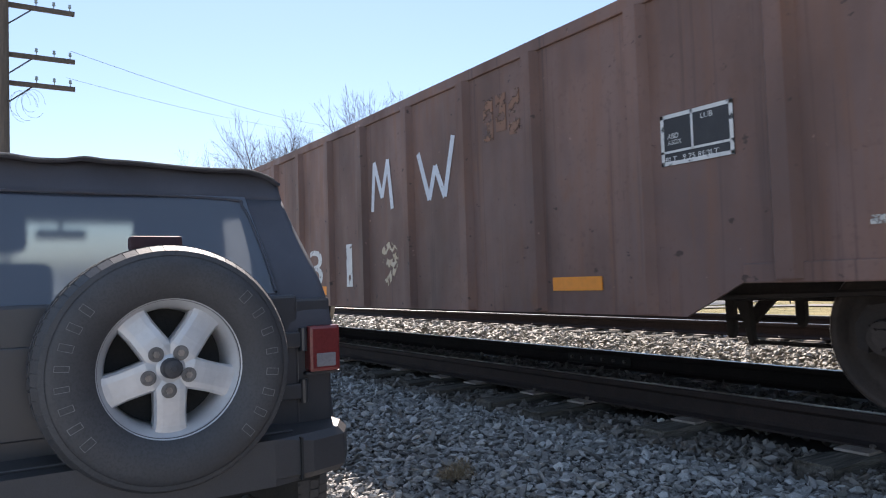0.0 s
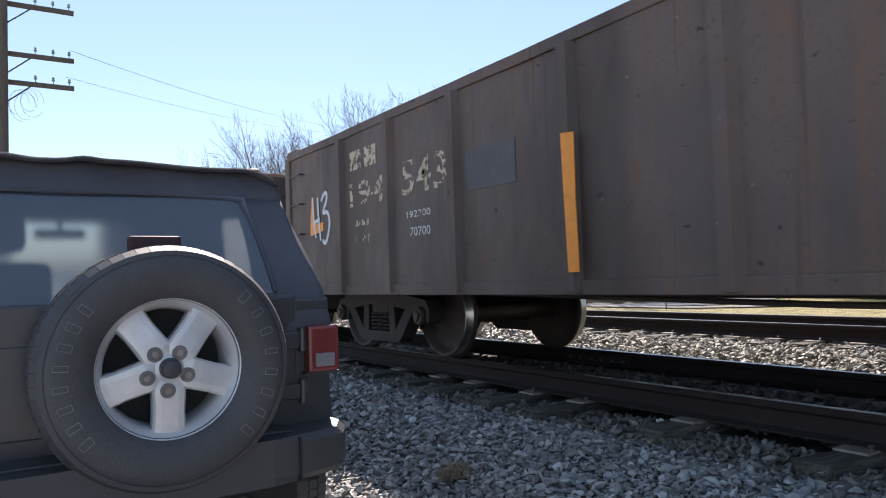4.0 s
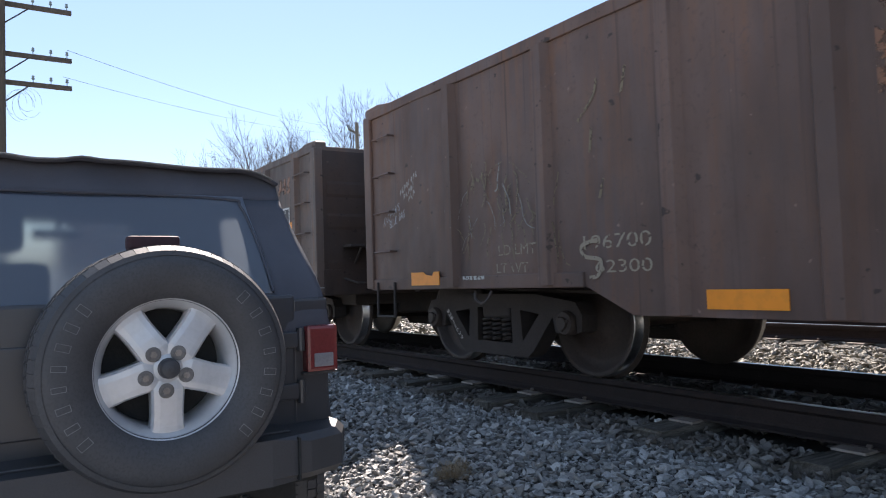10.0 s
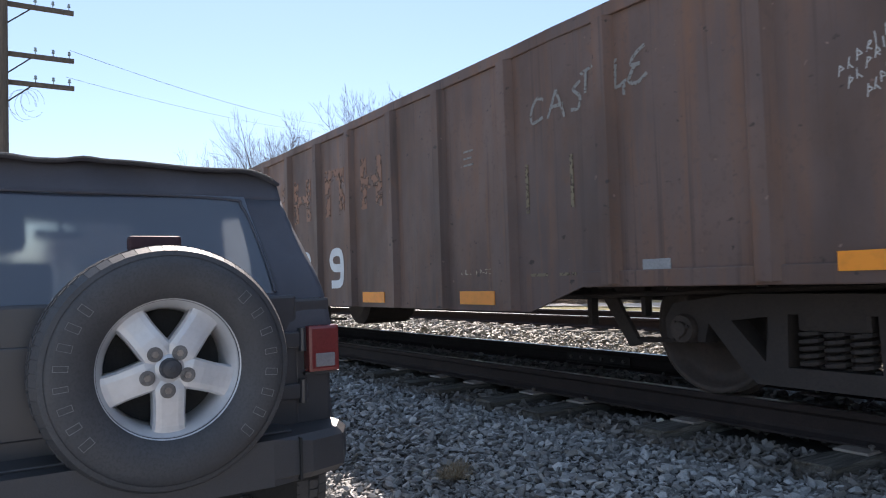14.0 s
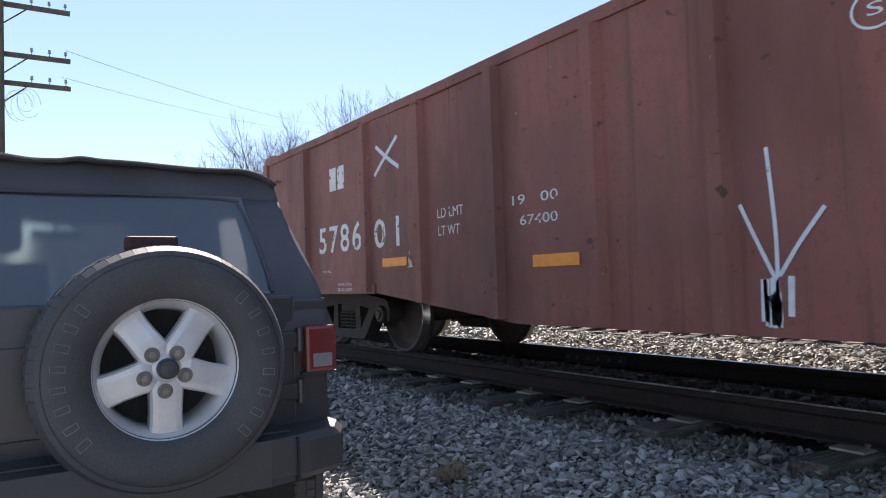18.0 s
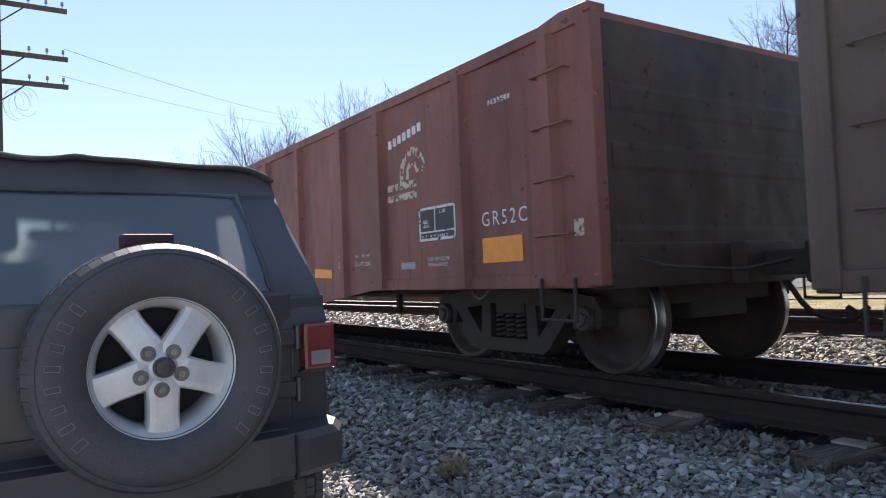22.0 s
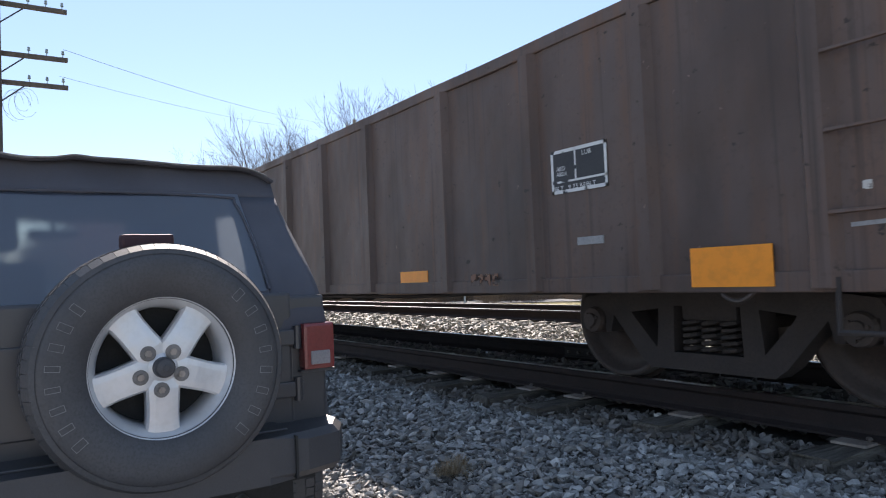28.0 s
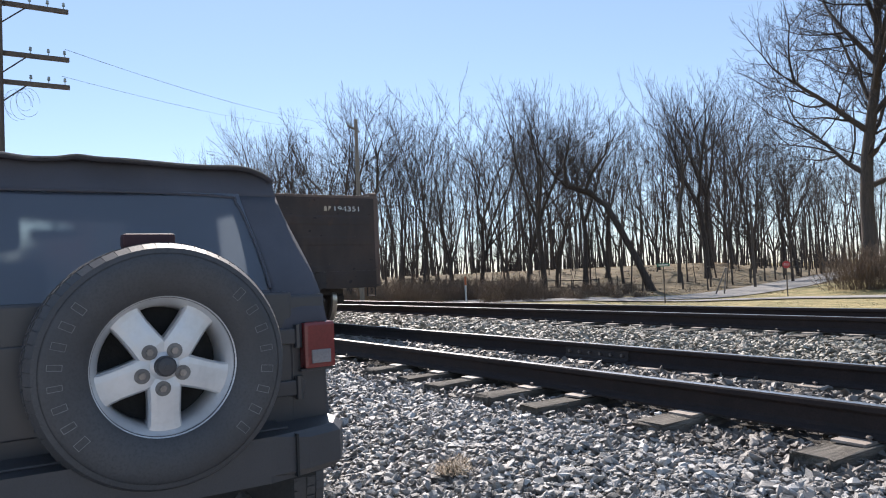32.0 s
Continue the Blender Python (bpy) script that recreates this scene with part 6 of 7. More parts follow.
for y0, y1, z0, z1 in ((-0.74, -0.66, 1.12, 1.70), (0.66, 0.74, 1.12, 1.70), (-0.74, 0.74, 1.10, 1.20), (-0.74, 0.74, 1.60, 1.80)):
    prism(bm, [(lean(z0) - 0.03, z0), (lean(z0) + 0.03, z0), (lean(z1) + 0.03, z1), (lean(z1) - 0.03, z1)], y0, y1, "y")
part("windscreen_frame", bm, M["jeep_paint"], jeep)
bm = bmesh.new()
sheet(bm, [[(lean(1.20), -0.66, 1.20), (lean(1.20), 0.66, 1.20)], [(lean(1.60), -0.66, 1.60), (lean(1.60), 0.66, 1.60)]])
part("windscreen", bm, M["windscreen"], jeep).visible_shadow = False
bm = bmesh.new()
box(bm, -1.98, -0.16, 1.50, -1.94, 0.10, 1.56, 0.02)
cyl(bm, (-1.97, -0.03, 1.55), (-2.05, -0.03, 1.62), 0.012, n=8)
part("inside_mirror", bm, M["trim"], jeep)
# seats, roll bar, dashboard
for s in (-1, 1):
    bm = bmesh.new()
    box(bm, -1.75, s * 0.36 - 0.25, 0.72, -1.22, s * 0.36 + 0.25, 0.88, 0.05)
    box(bm, -1.34, s * 0.36 - 0.24, 0.80, -1.18, s * 0.36 + 0.24, 1.38, 0.06)
    seat = part("front_seat", bm, M["seat_cloth"], jeep)
    bm = bmesh.new()
    box(bm, -1.26, s * 0.36 - 0.13, 1.42, -1.16, s * 0.36 + 0.13, 1.60, 0.05)
    part("headrest", bm, M["seat_cloth"], seat)
bm = bmesh.new()
for s in (-1, 1):
    tube(bm, smooth_line([(-0.25, s * 0.60, 1.18), (-0.42, s * 0.58, 1.55), (-0.62, s * 0.56, 1.66), (-1.05, s * 0.56, 1.68), (-2.0, s * 0.60, 1.66)], 5), 0.03, 8)
    tube(bm, [(-1.05, s * 0.60, 1.10), (-1.05, s * 0.57, 1.60), (-1.05, s * 0.50, 1.68)], 0.03, 8)
tube(bm, [(-1.05, -0.5, 1.68), (-1.05, 0.5, 1.68)], 0.03, 8)
part("roll_bar", bm, M["trim"], jeep)
bm = bmesh.new()
box(bm, -2.15, -0.70, 0.95, -1.85, 0.70, 1.18, 0.05)
part("dashboard", bm, M["trim"], jeep)
# soft top: roof with a sagging edge, rear curtain round its window, side curtains
BOWX = -0.45


def top_edge(y):
    """Height of the roof across the car, with the bows showing."""
    e = max(0.0, abs(y) - 0.55) / 0.17
    return 1.799 - 0.05 * e * e + 0.006 * math.sin(y * 9 + 1.0) + 0.010 * math.exp(-((y + 0.06) / 0.05) ** 2) + 0.012 * math.exp(-((y + 0.33) / 0.07) ** 2)


def half_width(z):
    """The soft top leans inwards as it rises."""
    return 0.772 - 0.030 * ease(1.15, 1.72, z) + 0.03 * (1 - ease(1.03, 1.15, z))


yy = [-0.746 + 1.492 * i / 48 for i in range(49)]
bm = bmesh.new()
rows = []
for x, lift in ((-2.10, -0.02), (-1.9, 0.02), (-1.5, 0.028), (-1.05, 0.025), (-0.7, 0.012), (-0.55, 0.004), (BOWX, 0.0)):
    rows.append([(x, y, top_edge(y) + lift) for y in yy])
sheet(bm, rows, 0.012)
part("canvas_roof", bm, M["canvas"], jeep, "black canvas roof, slack between its bows", smooth=True)
# Added pale tube that stands in for the sun's glint on the roof edge.
bm = bmesh.new()
tube(bm, [(BOWX + 0.004, y, top_edge(y) - 0.003) for y in yy[1:-1]], 0.005, 8)
part("roof_piping", bm, M["edge_glint"], jeep, "pale strip for the sunlit glint on the roof edge", smooth=True)
# rear curtain: strips round the window opening, on a leaning plane
WY, WZ0, WZ1 = 0.565, 1.245, 1.66


def back_x(z):
    return 0.015 + (BOWX - 0.015) * ease(1.10, 1.85, z) * 1.15 if z > 1.10 else 0.015


def curtain(bm, y0, y1, z0, z1, ny=6, nz=8, bulge=0.0, both=None):
    rows = []
    for j in range(nz + 1):
        row = []
        for i in range(ny + 1):
            z = z0 + (z1 - z0) * j / nz
            e = half_width(z)
            a, c = max(-e, y0), min(e, y1)
            y = a + (c - a) * i / ny
            if both:
                z = z0 + (top_edge(y) - 0.002 - z0) * j / nz
            row.append((back_x(z) + bulge * 0.006 * math.sin(y * 14 + z * 9), y, z))
        rows.append(row)
    sheet(bm, rows, 0.010)


bm = bmesh.new()
curtain(bm, -0.746, 0.746, WZ1, 1.76, 48, 5, 1, True)
part("rear_curtain_top", bm, M["canvas"], jeep, smooth=True)
for s in (-1, 1):
    bm = bmesh.new()
    y0, y1 = sorted((s * WY, s * 0.80))
    curtain(bm, y0, y1, 1.04, WZ1, 8, 14, 0.6)
    part("rear_curtain_side", bm, M["canvas"], jeep, smooth=True)
bm = bmesh.new()
curtain(bm, -WY, WY, 1.21, WZ0, 24, 3)
part("rear_curtain_bar", bm, M["canvas"], jeep)
bm = bmesh.new()
rows = []
for j in range(9):
    z = WZ0 - 0.01 + (WZ1 + 0.02 - WZ0) * j / 8
    rows.append([(back_x(z) + 0.002 + 0.005 * math.sin(y * 6 + z * 7), y, z) for y in [-WY - 0.01 + (2 * WY + 0.02) * i / 24 for i in range(25)]])
sheet(bm, rows)
part("rear_window", bm, M["vinyl"], jeep, "hazy tinted vinyl rear window", smooth=True).visible_shadow = False
# stitched seam round the window
bm = bmesh.new()
loop = smooth_line([(-WY, 1.25), (-WY, 1.5), (-WY + 0.015, 1.62), (-WY + 0.07, 1.655), (0, 1.665), (WY - 0.07, 1.655), (WY - 0.015, 1.62), (WY, 1.5), (WY, 1.25)], 5)
tube(bm, [(back_x(z) + 0.010, y, z) for y, z in loop], 0.006, 5)
part("window_seam", bm, M["canvas"], jeep)
# side curtains with their windows
for s in (-1, 1):
    def side_strip(x0, x1, z0, z1, mat, name, thick=0.01, label=""):
        bm = bmesh.new()
        rows = []
        for j in range(9):
            z = z0 + (z1 - z0) * j / 8
            rows.append([(min(x0 + (x1 - x0) * i / 6, back_x(z) - 0.005), s * half_width(z), z) for i in range(7)])
        sheet(bm, rows, thick)
        return part(name, bm, mat, jeep, label, smooth=True)
    side_strip(-2.12, 0.02, 1.60, 1.715, M["canvas"], "side_curtain_top")
    side_strip(-0.20, 0.02, 1.125, 1.60, M["canvas"], "side_curtain_rear")
    side_strip(-0.88, -0.20, 1.21, 1.60, M["vinyl"], "quarter_window", None, "tinted vinyl side window").visible_shadow = False
    side_strip(-0.96, -0.88, 1.16, 1.60, M["canvas"], "side_curtain_post")
    side_strip(-1.44, -0.96, 1.16, 1.60, M["vinyl_clear"], "door_window", None, "hazy vinyl door window").visible_shadow = False
    side_strip(-2.08, -1.44, 1.14, 1.60, M["canvas"], "door_curtain")
bm = bmesh.new()
tube(bm, [(-0.05, 0.40, 0.50), (0.08, 0.42, 0.46), (0.14, 0.42, 0.45)], 0.028, 10)
part("tail_pipe", bm, M["steel"], jeep)
bm = bmesh.new()
cyl(bm, (-0.74, -0.72, 0.40), (-0.74, 0.72, 0.40), 0.05, n=10)
cyl(bm, (-3.17, -0.72, 0.40), (-3.17, 0.72, 0.40), 0.05, n=10)
box(bm, -3.6, -0.42, 0.46, -0.1, -0.32, 0.56)
box(bm, -3.6, 0.32, 0.46, -0.1, 0.42, 0.56)
part("chassis", bm, M["near_black"], jeep)


# ---- beyond the tracks ----
M["bark"] = material("grey-brown bark", (0.092, 0.072, 0.060), (0.056, 0.045, 0.038), rough=0.95, scale=3, fine=14, stretch=(3, 3, 0.6), bump=0.9, depth=0.03, vary=0.25)
M["twig"] = material("bare twigs", (0.066, 0.053, 0.048), (0.048, 0.039, 0.036), rough=0.95, scale=1, fine=10, bump=0, vary=0.2)
M["pole_wood"] = material("weathered pole timber", (0.13, 0.105, 0.085), (0.085, 0.07, 0.058), rough=0.95, stretch=(6, 6, 0.5), scale=3, fine=20, bump=0.6)
M["pole_grey"] = material("bleached pole timber", (0.24, 0.21, 0.18), (0.17, 0.15, 0.13), rough=0.95, stretch=(6, 6, 0.5), scale=3, fine=20, bump=0.6)
M["insulator"] = material("pale green glass", (0.28, 0.34, 0.34), (0.22, 0.27, 0.28), rough=0.15, bump=0.0)
M["wire"] = material("dull line wire", (0.10, 0.10, 0.11), (0.07, 0.07, 0.07), rough=0.95, spec=0.1, bump=0.0)
M["sign_red"] = material("red sign face", (0.45, 0.03, 0.03), (0.38, 0.03, 0.03), rough=0.4, bump=0.0)
M["sign_green"] = material("green sign face", (0.02, 0.16, 0.10), (0.02, 0.13, 0.08), rough=0.4, bump=0.0)
M["post_white"] = material("white plastic post", (0.65, 0.64, 0.60), (0.55, 0.54, 0.50), rough=0.5)
M["post_orange"] = material("faded orange plastic", (0.55, 0.14, 0.05), (0.45, 0.12, 0.05), rough=0.5)
M["straw"] = island_material("dry straw blades", [(0.30, 0.215, 0.125), (0.40, 0.30, 0.19), (0.23, 0.165, 0.10)], fine=30)


class Limbs:
    """Collects tapered branches as vertex and face lists."""
    def __init__(self):
        self.v, self.f = [], []

    def branch(self, pts, radii, sides):
        base = len(self.v)
        for i, (p, r) in enumerate(zip(pts, radii)):
            d = (pts[min(i + 1, len(pts) - 1)] - pts[max(i - 1, 0)]).normalized()
            a = d.orthogonal().normalized()
            b = d.cross(a)
            for k in range(sides):
                t = k * math.tau / sides
                self.v.append(tuple(p + (a * math.cos(t) + b * math.sin(t)) * r))
        for i in range(len(pts) - 1):
            for k in range(sides):
                q = base + i * sides
                self.f.append((q + k, q + (k + 1) % sides, q + sides + (k + 1) % sides, q + sides + k))

    def mesh(self, name, mat):
        return raw_mesh(name, self.v, self.f, mat, True)


def wander(r, p, d, length, n, bend, lift):
    """A crooked line from p along d that turns upwards by lift."""
    pts = [p]
    d = d.normalized()
    for i in range(n):
        d = (d + Vector((r.uniform(-bend, bend), r.uniform(-bend, bend), r.uniform(-bend, bend) + lift))).normalized()
        pts.append(pts[-1] + d * (length / n))
    return pts


def grow(seed, height, girth, fork=0.4, limbs=3, wide=0.5, rich=(4, 3, 2, 1), main=None, along=0.0, bend=1.0, low=5, span=0.60):
    """A bare tree that forks again and again: trunk and limbs in one mesh, boughs and twigs in the other. Its height comes third."""
    r = random.Random(seed)
    trunk, crown = Limbs(), Limbs()
    if main is None:
        main = wander(r, Vector((0, 0, -0.3)), Vector((r.uniform(-0.06, 0.06), r.uniform(-0.06, 0.06), 1)), height * fork + 0.3, 7, 0.055 * bend, 0.03)
    n = len(main) - 1
    trunk.branch(main, [girth * (1.45 if i == 0 else 1.05 - (0.62 if along else 0.30) * i / n) for i in range(n + 1)], 8)
    size = height * (1 - fork * (0.55 if along else 1.0))
    spans = [size * span * k for k in (1.0, 0.56, 0.34, 0.20, 0.12)]
    steps, sides = (7, 5, 4, 3, 2), (7, 5, 4, 3, 3)
    crooks, floors = (0.09, 0.10, 0.10, 0.09, 0.08), (0.05, 0.030, 0.019, 0.013, 0.0095)
    lifts = (0.035, 0.045, 0.045, 0.04, 0.03)

    def aside(d, angle):
        q = d.orthogonal().normalized()
        q = Matrix.Rotation(r.uniform(0, math.tau), 3, d) @ q
        out = d * math.cos(angle) + q * math.sin(angle)
        out.z += 0.07
        return out.normalized()

    def bough(p, d, level, r0, scale=1.0):
        m = steps[level]
        line = wander(r, p, d, spans[level] * scale * r.uniform(0.72, 1.2), m, crooks[level] * bend, lifts[level])
        r0 = max(r0, floors[level])
        tip = r0 * 0.45 if level < 4 else 0.005
        (trunk if level == 0 else crown).branch(line, [r0 + (tip - r0) * (j / m) ** 0.8 for j in range(m + 1)], sides[level])
        if level == 4 or level > len(rich) - 1:
            return
        end = (line[-1] - line[-2]).normalized()
        for k in range(2):
            bough(line[-1], aside(end, r.uniform(0.18, 0.48)), level + 1, tip * 0.9, scale)
        for q in range(rich[level]):
            f = 0.22 + 0.74 * (q + r.random()) / rich[level]
            i = min(int(f * m), m - 1)
            at = line[i].lerp(line[i + 1], f * m - i)
            bough(at, aside((line[i + 1] - line[i]).normalized(), r.uniform(0.55, 1.15)), level + 1, (r0 + (tip - r0) * f) * 0.52, scale * (1.12 - 0.35 * f))

    for li in range(limbs):
        turn = li * math.tau * (0.382 if along else 1 / limbs) + r.uniform(-0.5, 0.5)
        f = along + (1 - along) * li / max(1, limbs - 1) if along else 1.0 - (0.22 * r.random() if li > 1 else 0.0)
        k = min(f * n, n - 0.001)
        start = main[int(k)].lerp(main[int(k) + 1], k - int(k))
        tilt = wide * (r.uniform(0.65, 1.2) if not along else 1.7 - 1.3 * f)
        d = Vector((math.cos(turn) * math.sin(tilt), math.sin(turn) * math.sin(tilt), math.cos(tilt)))
        if not along:
            d = (d + (main[-1] - main[-2]).normalized() * 0.35).normalized()
        bough(start, d, 0, girth * (0.44 if along else 0.60) * r.uniform(0.8, 1.15), 1.15 - 0.3 * f if along else 1.0)
    for _ in range(low):
        i = r.randrange(n // 3 + 1, n)
        t = r.uniform(0, math.tau)
        bough(main[i], Vector((math.cos(t), math.sin(t), r.uniform(0.1, 0.6))).normalized(), 2, girth * 0.12, 1.1)
    return trunk.mesh("trunk", M["bark"]), crown.mesh("crown", M["twig"]), sorted(v[2] for v in crown.v)[int(0.996 * len(crown.v))]


GROWN = 0.86


def plant(kind, x, y, s, turn, label, group="trees of the wood", sink=0.0, tilt=0.0):
    t = thing("tree", label, "tree", group, Matrix.Translation((x, y, ground_z(x, y) - sink)) @ Matrix.Rotation(radians(turn), 4, "Z") @ Matrix.Rotation(radians(tilt), 4, "Y") @ Matrix.Scale(s * GROWN, 4))
    part("trunk", kind[0], None, t)
    part("crown", kind[1], None, t)
    return t


KINDS = [grow(100 + k, 15.5, 0.15 + 0.035 * (k % 4), 0.16 + 0.085 * (k % 4), 2 + k % 3, 0.46 + 0.12 * (k % 3), (3, 3, 2, 1) if k < 6 else (3, 2, 2, 1), bend=0.9 + 0.3 * (k % 3)) for k in range(10)]
SLIM = [grow(300 + k, 14.0, 0.085 + 0.012 * k, 0.30 + 0.06 * k, 2 + k % 2, 0.38, (3, 2, 1), bend=1.0, low=7) for k in range(6)]
BARE = "tall bare deciduous tree with dark bark and fine twigs"
YOUNG = "slender bare young tree at the edge of the wood"
rw = random.Random(77)


def by_bearing(b, depth):
    """A place at an angle left of y, in degrees, at a distance."""
    return -math.sin(radians(b)) * depth, math.cos(radians(b)) * depth


# The wood's skyline: the rise of the treetops over each bearing, as a slope.
CANOPY = ((25, 0.17), (32, 0.205), (34, 0.265), (38, 0.277), (41, 0.23), (45, 0.243), (49, 0.262), (53, 0.255), (57, 0.24), (61, 0.262), (65, 0.25), (67.5, 0.235), (72, 0.232), (74.5, 0.190), (76, 0.145), (79, 0.11))


def canopy(b):
    for (a, u), (c, v) in zip(CANOPY, CANOPY[1:]):
        if a <= b <= c:
            return u + (v - u) * (b - a) / (c - a)
    return 0.16


def wood_tree(kind, b, d, part_of_top, label=BARE):
    x, y = by_bearing(b, d)
    high = canopy(b) * d * math.cos(radians(b - 57)) + 0.8 - ground_z(x, y)
    high = min(max(high, 6.0), 21.0) * part_of_top
    plant(kind, x, y, high / (kind[2] * GROWN), rw.uniform(0, 360), label, tilt=rw.uniform(-3.5, 3.5))


# front rank of the wood, then the depth behind it
b = 27.5
while b < 75.6:
    d = 55 + rw.uniform(-3, 8) + 16 * ease(68, 79, b)
    x, y = by_bearing(b, d)
    if y > 13.5 and not (-36 < x < -24 and 30 < y < 62):
        wood_tree(rw.choice(KINDS), b, d, rw.uniform(0.86, 1.03))
    b += rw.uniform(1.3, 2.4) * (0.62 if b > 65 else 1.0)
for d0, d1, step, mixed in ((61, 72, 2.0, 0.4), (74, 90, 2.0, 0.6), (92, 112, 1.8, 0.9)):
    b = 26.0
    while b < 75.5:
        d = rw.uniform(d0, d1)
        x, y = by_bearing(b, d)
        if y > 16 and not (x > -0.60 * y and y < 62):
            wood_tree(rw.choice(SLIM if rw.random() < mixed else KINDS), b, d, rw.uniform(0.72, 0.97))
        b += rw.uniform(0.6, 1.4) * step
b = 24.0
while b < 37:
    wood_tree(rw.choice(KINDS), b, rw.uniform(72, 100), rw.uniform(0.8, 1.05))
    b += rw.uniform(0.7, 1.5)
# young growth under the tall crowns
b = 34.0
while b < 75:
    wood_tree(rw.choice(SLIM), b, rw.uniform(54, 72) + 12 * ease(68, 79, b), rw.uniform(0.20, 0.66), YOUNG)
    b += rw.uniform(0.5, 1.2)
# the far depth of the wood, stems that cannot be told apart
deep = Limbs()
rd = random.Random(19)
for _ in range(1100):
    b, d = rd.uniform(25, 76.5), rd.uniform(105, 170)
    x, y = by_bearing(b, d)
    if y < 24:
        continue
    high = canopy(b) * d * rd.uniform(0.35, 0.78) if rd.random() < 0.5 else rd.uniform(2.0, 5.0)
    stem = wander(rd, Vector((x, y, ground_z(x, y) - 0.3)), Vector((rd.uniform(-0.1, 0.1), rd.uniform(-0.1, 0.1), 1)), high, 5, 0.06, 0.02)
    w = rd.uniform(0.05, 0.16)
    deep.branch(stem, [w * (1 - 0.8 * j / 5) for j in range(6)], 4)
    for _ in range(9):
        j = rd.randrange(1, 5)
        t = rd.uniform(0, math.tau)
        deep.branch(wander(rd, stem[j], Vector((math.cos(t), math.sin(t), rd.uniform(0.3, 1.3))), high * rd.uniform(0.12, 0.30), 3, 0.2, 0.05), [w * 0.34, w * 0.26, w * 0.16, 0.01], 3)
tagged(new("far_wood", deep.mesh("far_wood", M["twig"])), "dense bare stems in the far depth of the wood", "wood", kind="stuff")
# single trees that stand out: a crooked leaning one and a great oak by the road
CROOKED = grow(501, 9.0, 0.27, 0.45, 4, 0.85, (2, 2, 2, 1), [Vector(p) for p in ((-0.1, 0, -0.3), (0.5, 0, 1.3), (1.1, 0.1, 2.7), (2.0, 0, 4.6), (3.0, -0.1, 6.6), (4.3, 0, 7.7), (5.9, 0.1, 8.3))], bend=1.7, low=7)
x, y = by_bearing(41.0, 56)
plant(CROOKED, x, y, 1.0 / GROWN, 221, "leaning bare tree with crooked heavy limbs")
STOUT = grow(502, 17.5, 0.29, 0.42, 4, 0.52, (3, 2, 2, 1))
wood_tree(STOUT, 49.1, 56, 1.0, "tall bare tree with a stout straight trunk")
wood_tree(STOUT, 36.9, 64, 1.02, "tall bare tree with a stout straight trunk")
OAK = grow(507, 25.0, 0.46, 0.74, 15, 0.85, (6, 5, 3, 2), along=0.32, bend=1.6, low=10, span=0.42)
plant(OAK, -23.4, 47.0, 1.0 / GROWN, 60, "great spreading bare oak beside the road", "")
plant(OAK, -13.0, 50.0, 1.0, 200, "great spreading bare oak beside the road", "")
plant(STOUT, -19.0, 58.0, 0.8, 100, BARE)
plant(KINDS[2], -15.5, 62.0, 0.8, 10, BARE)


def shrub_mesh(seed, w, h, n):
    r = random.Random(seed)
    lm = Limbs()
    for _ in range(n):
        p = Vector((r.gauss(0, w * 0.22), r.gauss(0, w * 0.18), 0))
        d = Vector((p.x * 0.9 / w + r.uniform(-0.5, 0.5), p.y * 0.9 / w + r.uniform(-0.5, 0.5), 1.2))
        ln = wander(r, p, d, h * r.uniform(0.5, 1.1), 4, 0.28, 0.02)
        lm.branch(ln, [0.012, 0.010, 0.008, 0.006, 0.004], 3)
        for _ in range(4):
            j = r.randrange(1, 4)
            lm.branch(wander(r, ln[j], (ln[j + 1] - ln[j]).normalized() + Vector((r.uniform(-1, 1), r.uniform(-1, 1), r.uniform(-0.3, 0.6))), h * 0.3, 2, 0.3, 0), [0.007, 0.006, 0.004], 3)
    return lm.mesh("brushwood", M["brush"])


M["brush"] = material("dry brown brushwood", (0.23, 0.165, 0.118), (0.165, 0.118, 0.084), rough=0.95, scale=2, fine=12, bump=0, vary=0.25)
SHRUBS = [shrub_mesh(20 + k, 2.4, 1.5, 120) for k in range(4)]
BIG_SHRUB = shrub_mesh(31, 4.4, 2.6, 420)


def shrub(me, x, y, s, label):
    t = thing("shrub", label, "shrub", "shrubs along the fence", Matrix.Translation((x, y, ground_z(x, y) - 0.03)) @ Matrix.Rotation(rw.uniform(0, 6.28), 4, "Z") @ Matrix.Scale(s, 4))
    tagged(part("brushwood", me, None, t), kind="stuff")


shrub(BIG_SHRUB, -20.2, 41.0, 1.0, "large dense leafless shrub beside the road")
shrub(BIG_SHRUB, -17.2, 42.0, 0.9, "large dense leafless shrub beside the road")
b = 42.0
while b < 76:
    x, y = by_bearing(b, rw.uniform(53 if 53.5 < b < 57.5 else 46, 60) + 12 * ease(66, 76, b))
    shrub(rw.choice(SHRUBS), x, y, rw.uniform(0.55, 1.25) * (0.7 if b < 50 else 1.25), "tangled dry brown brushwood")
    b += rw.uniform(0.28, 0.7) * (1.0 if b < 50 else 0.7)


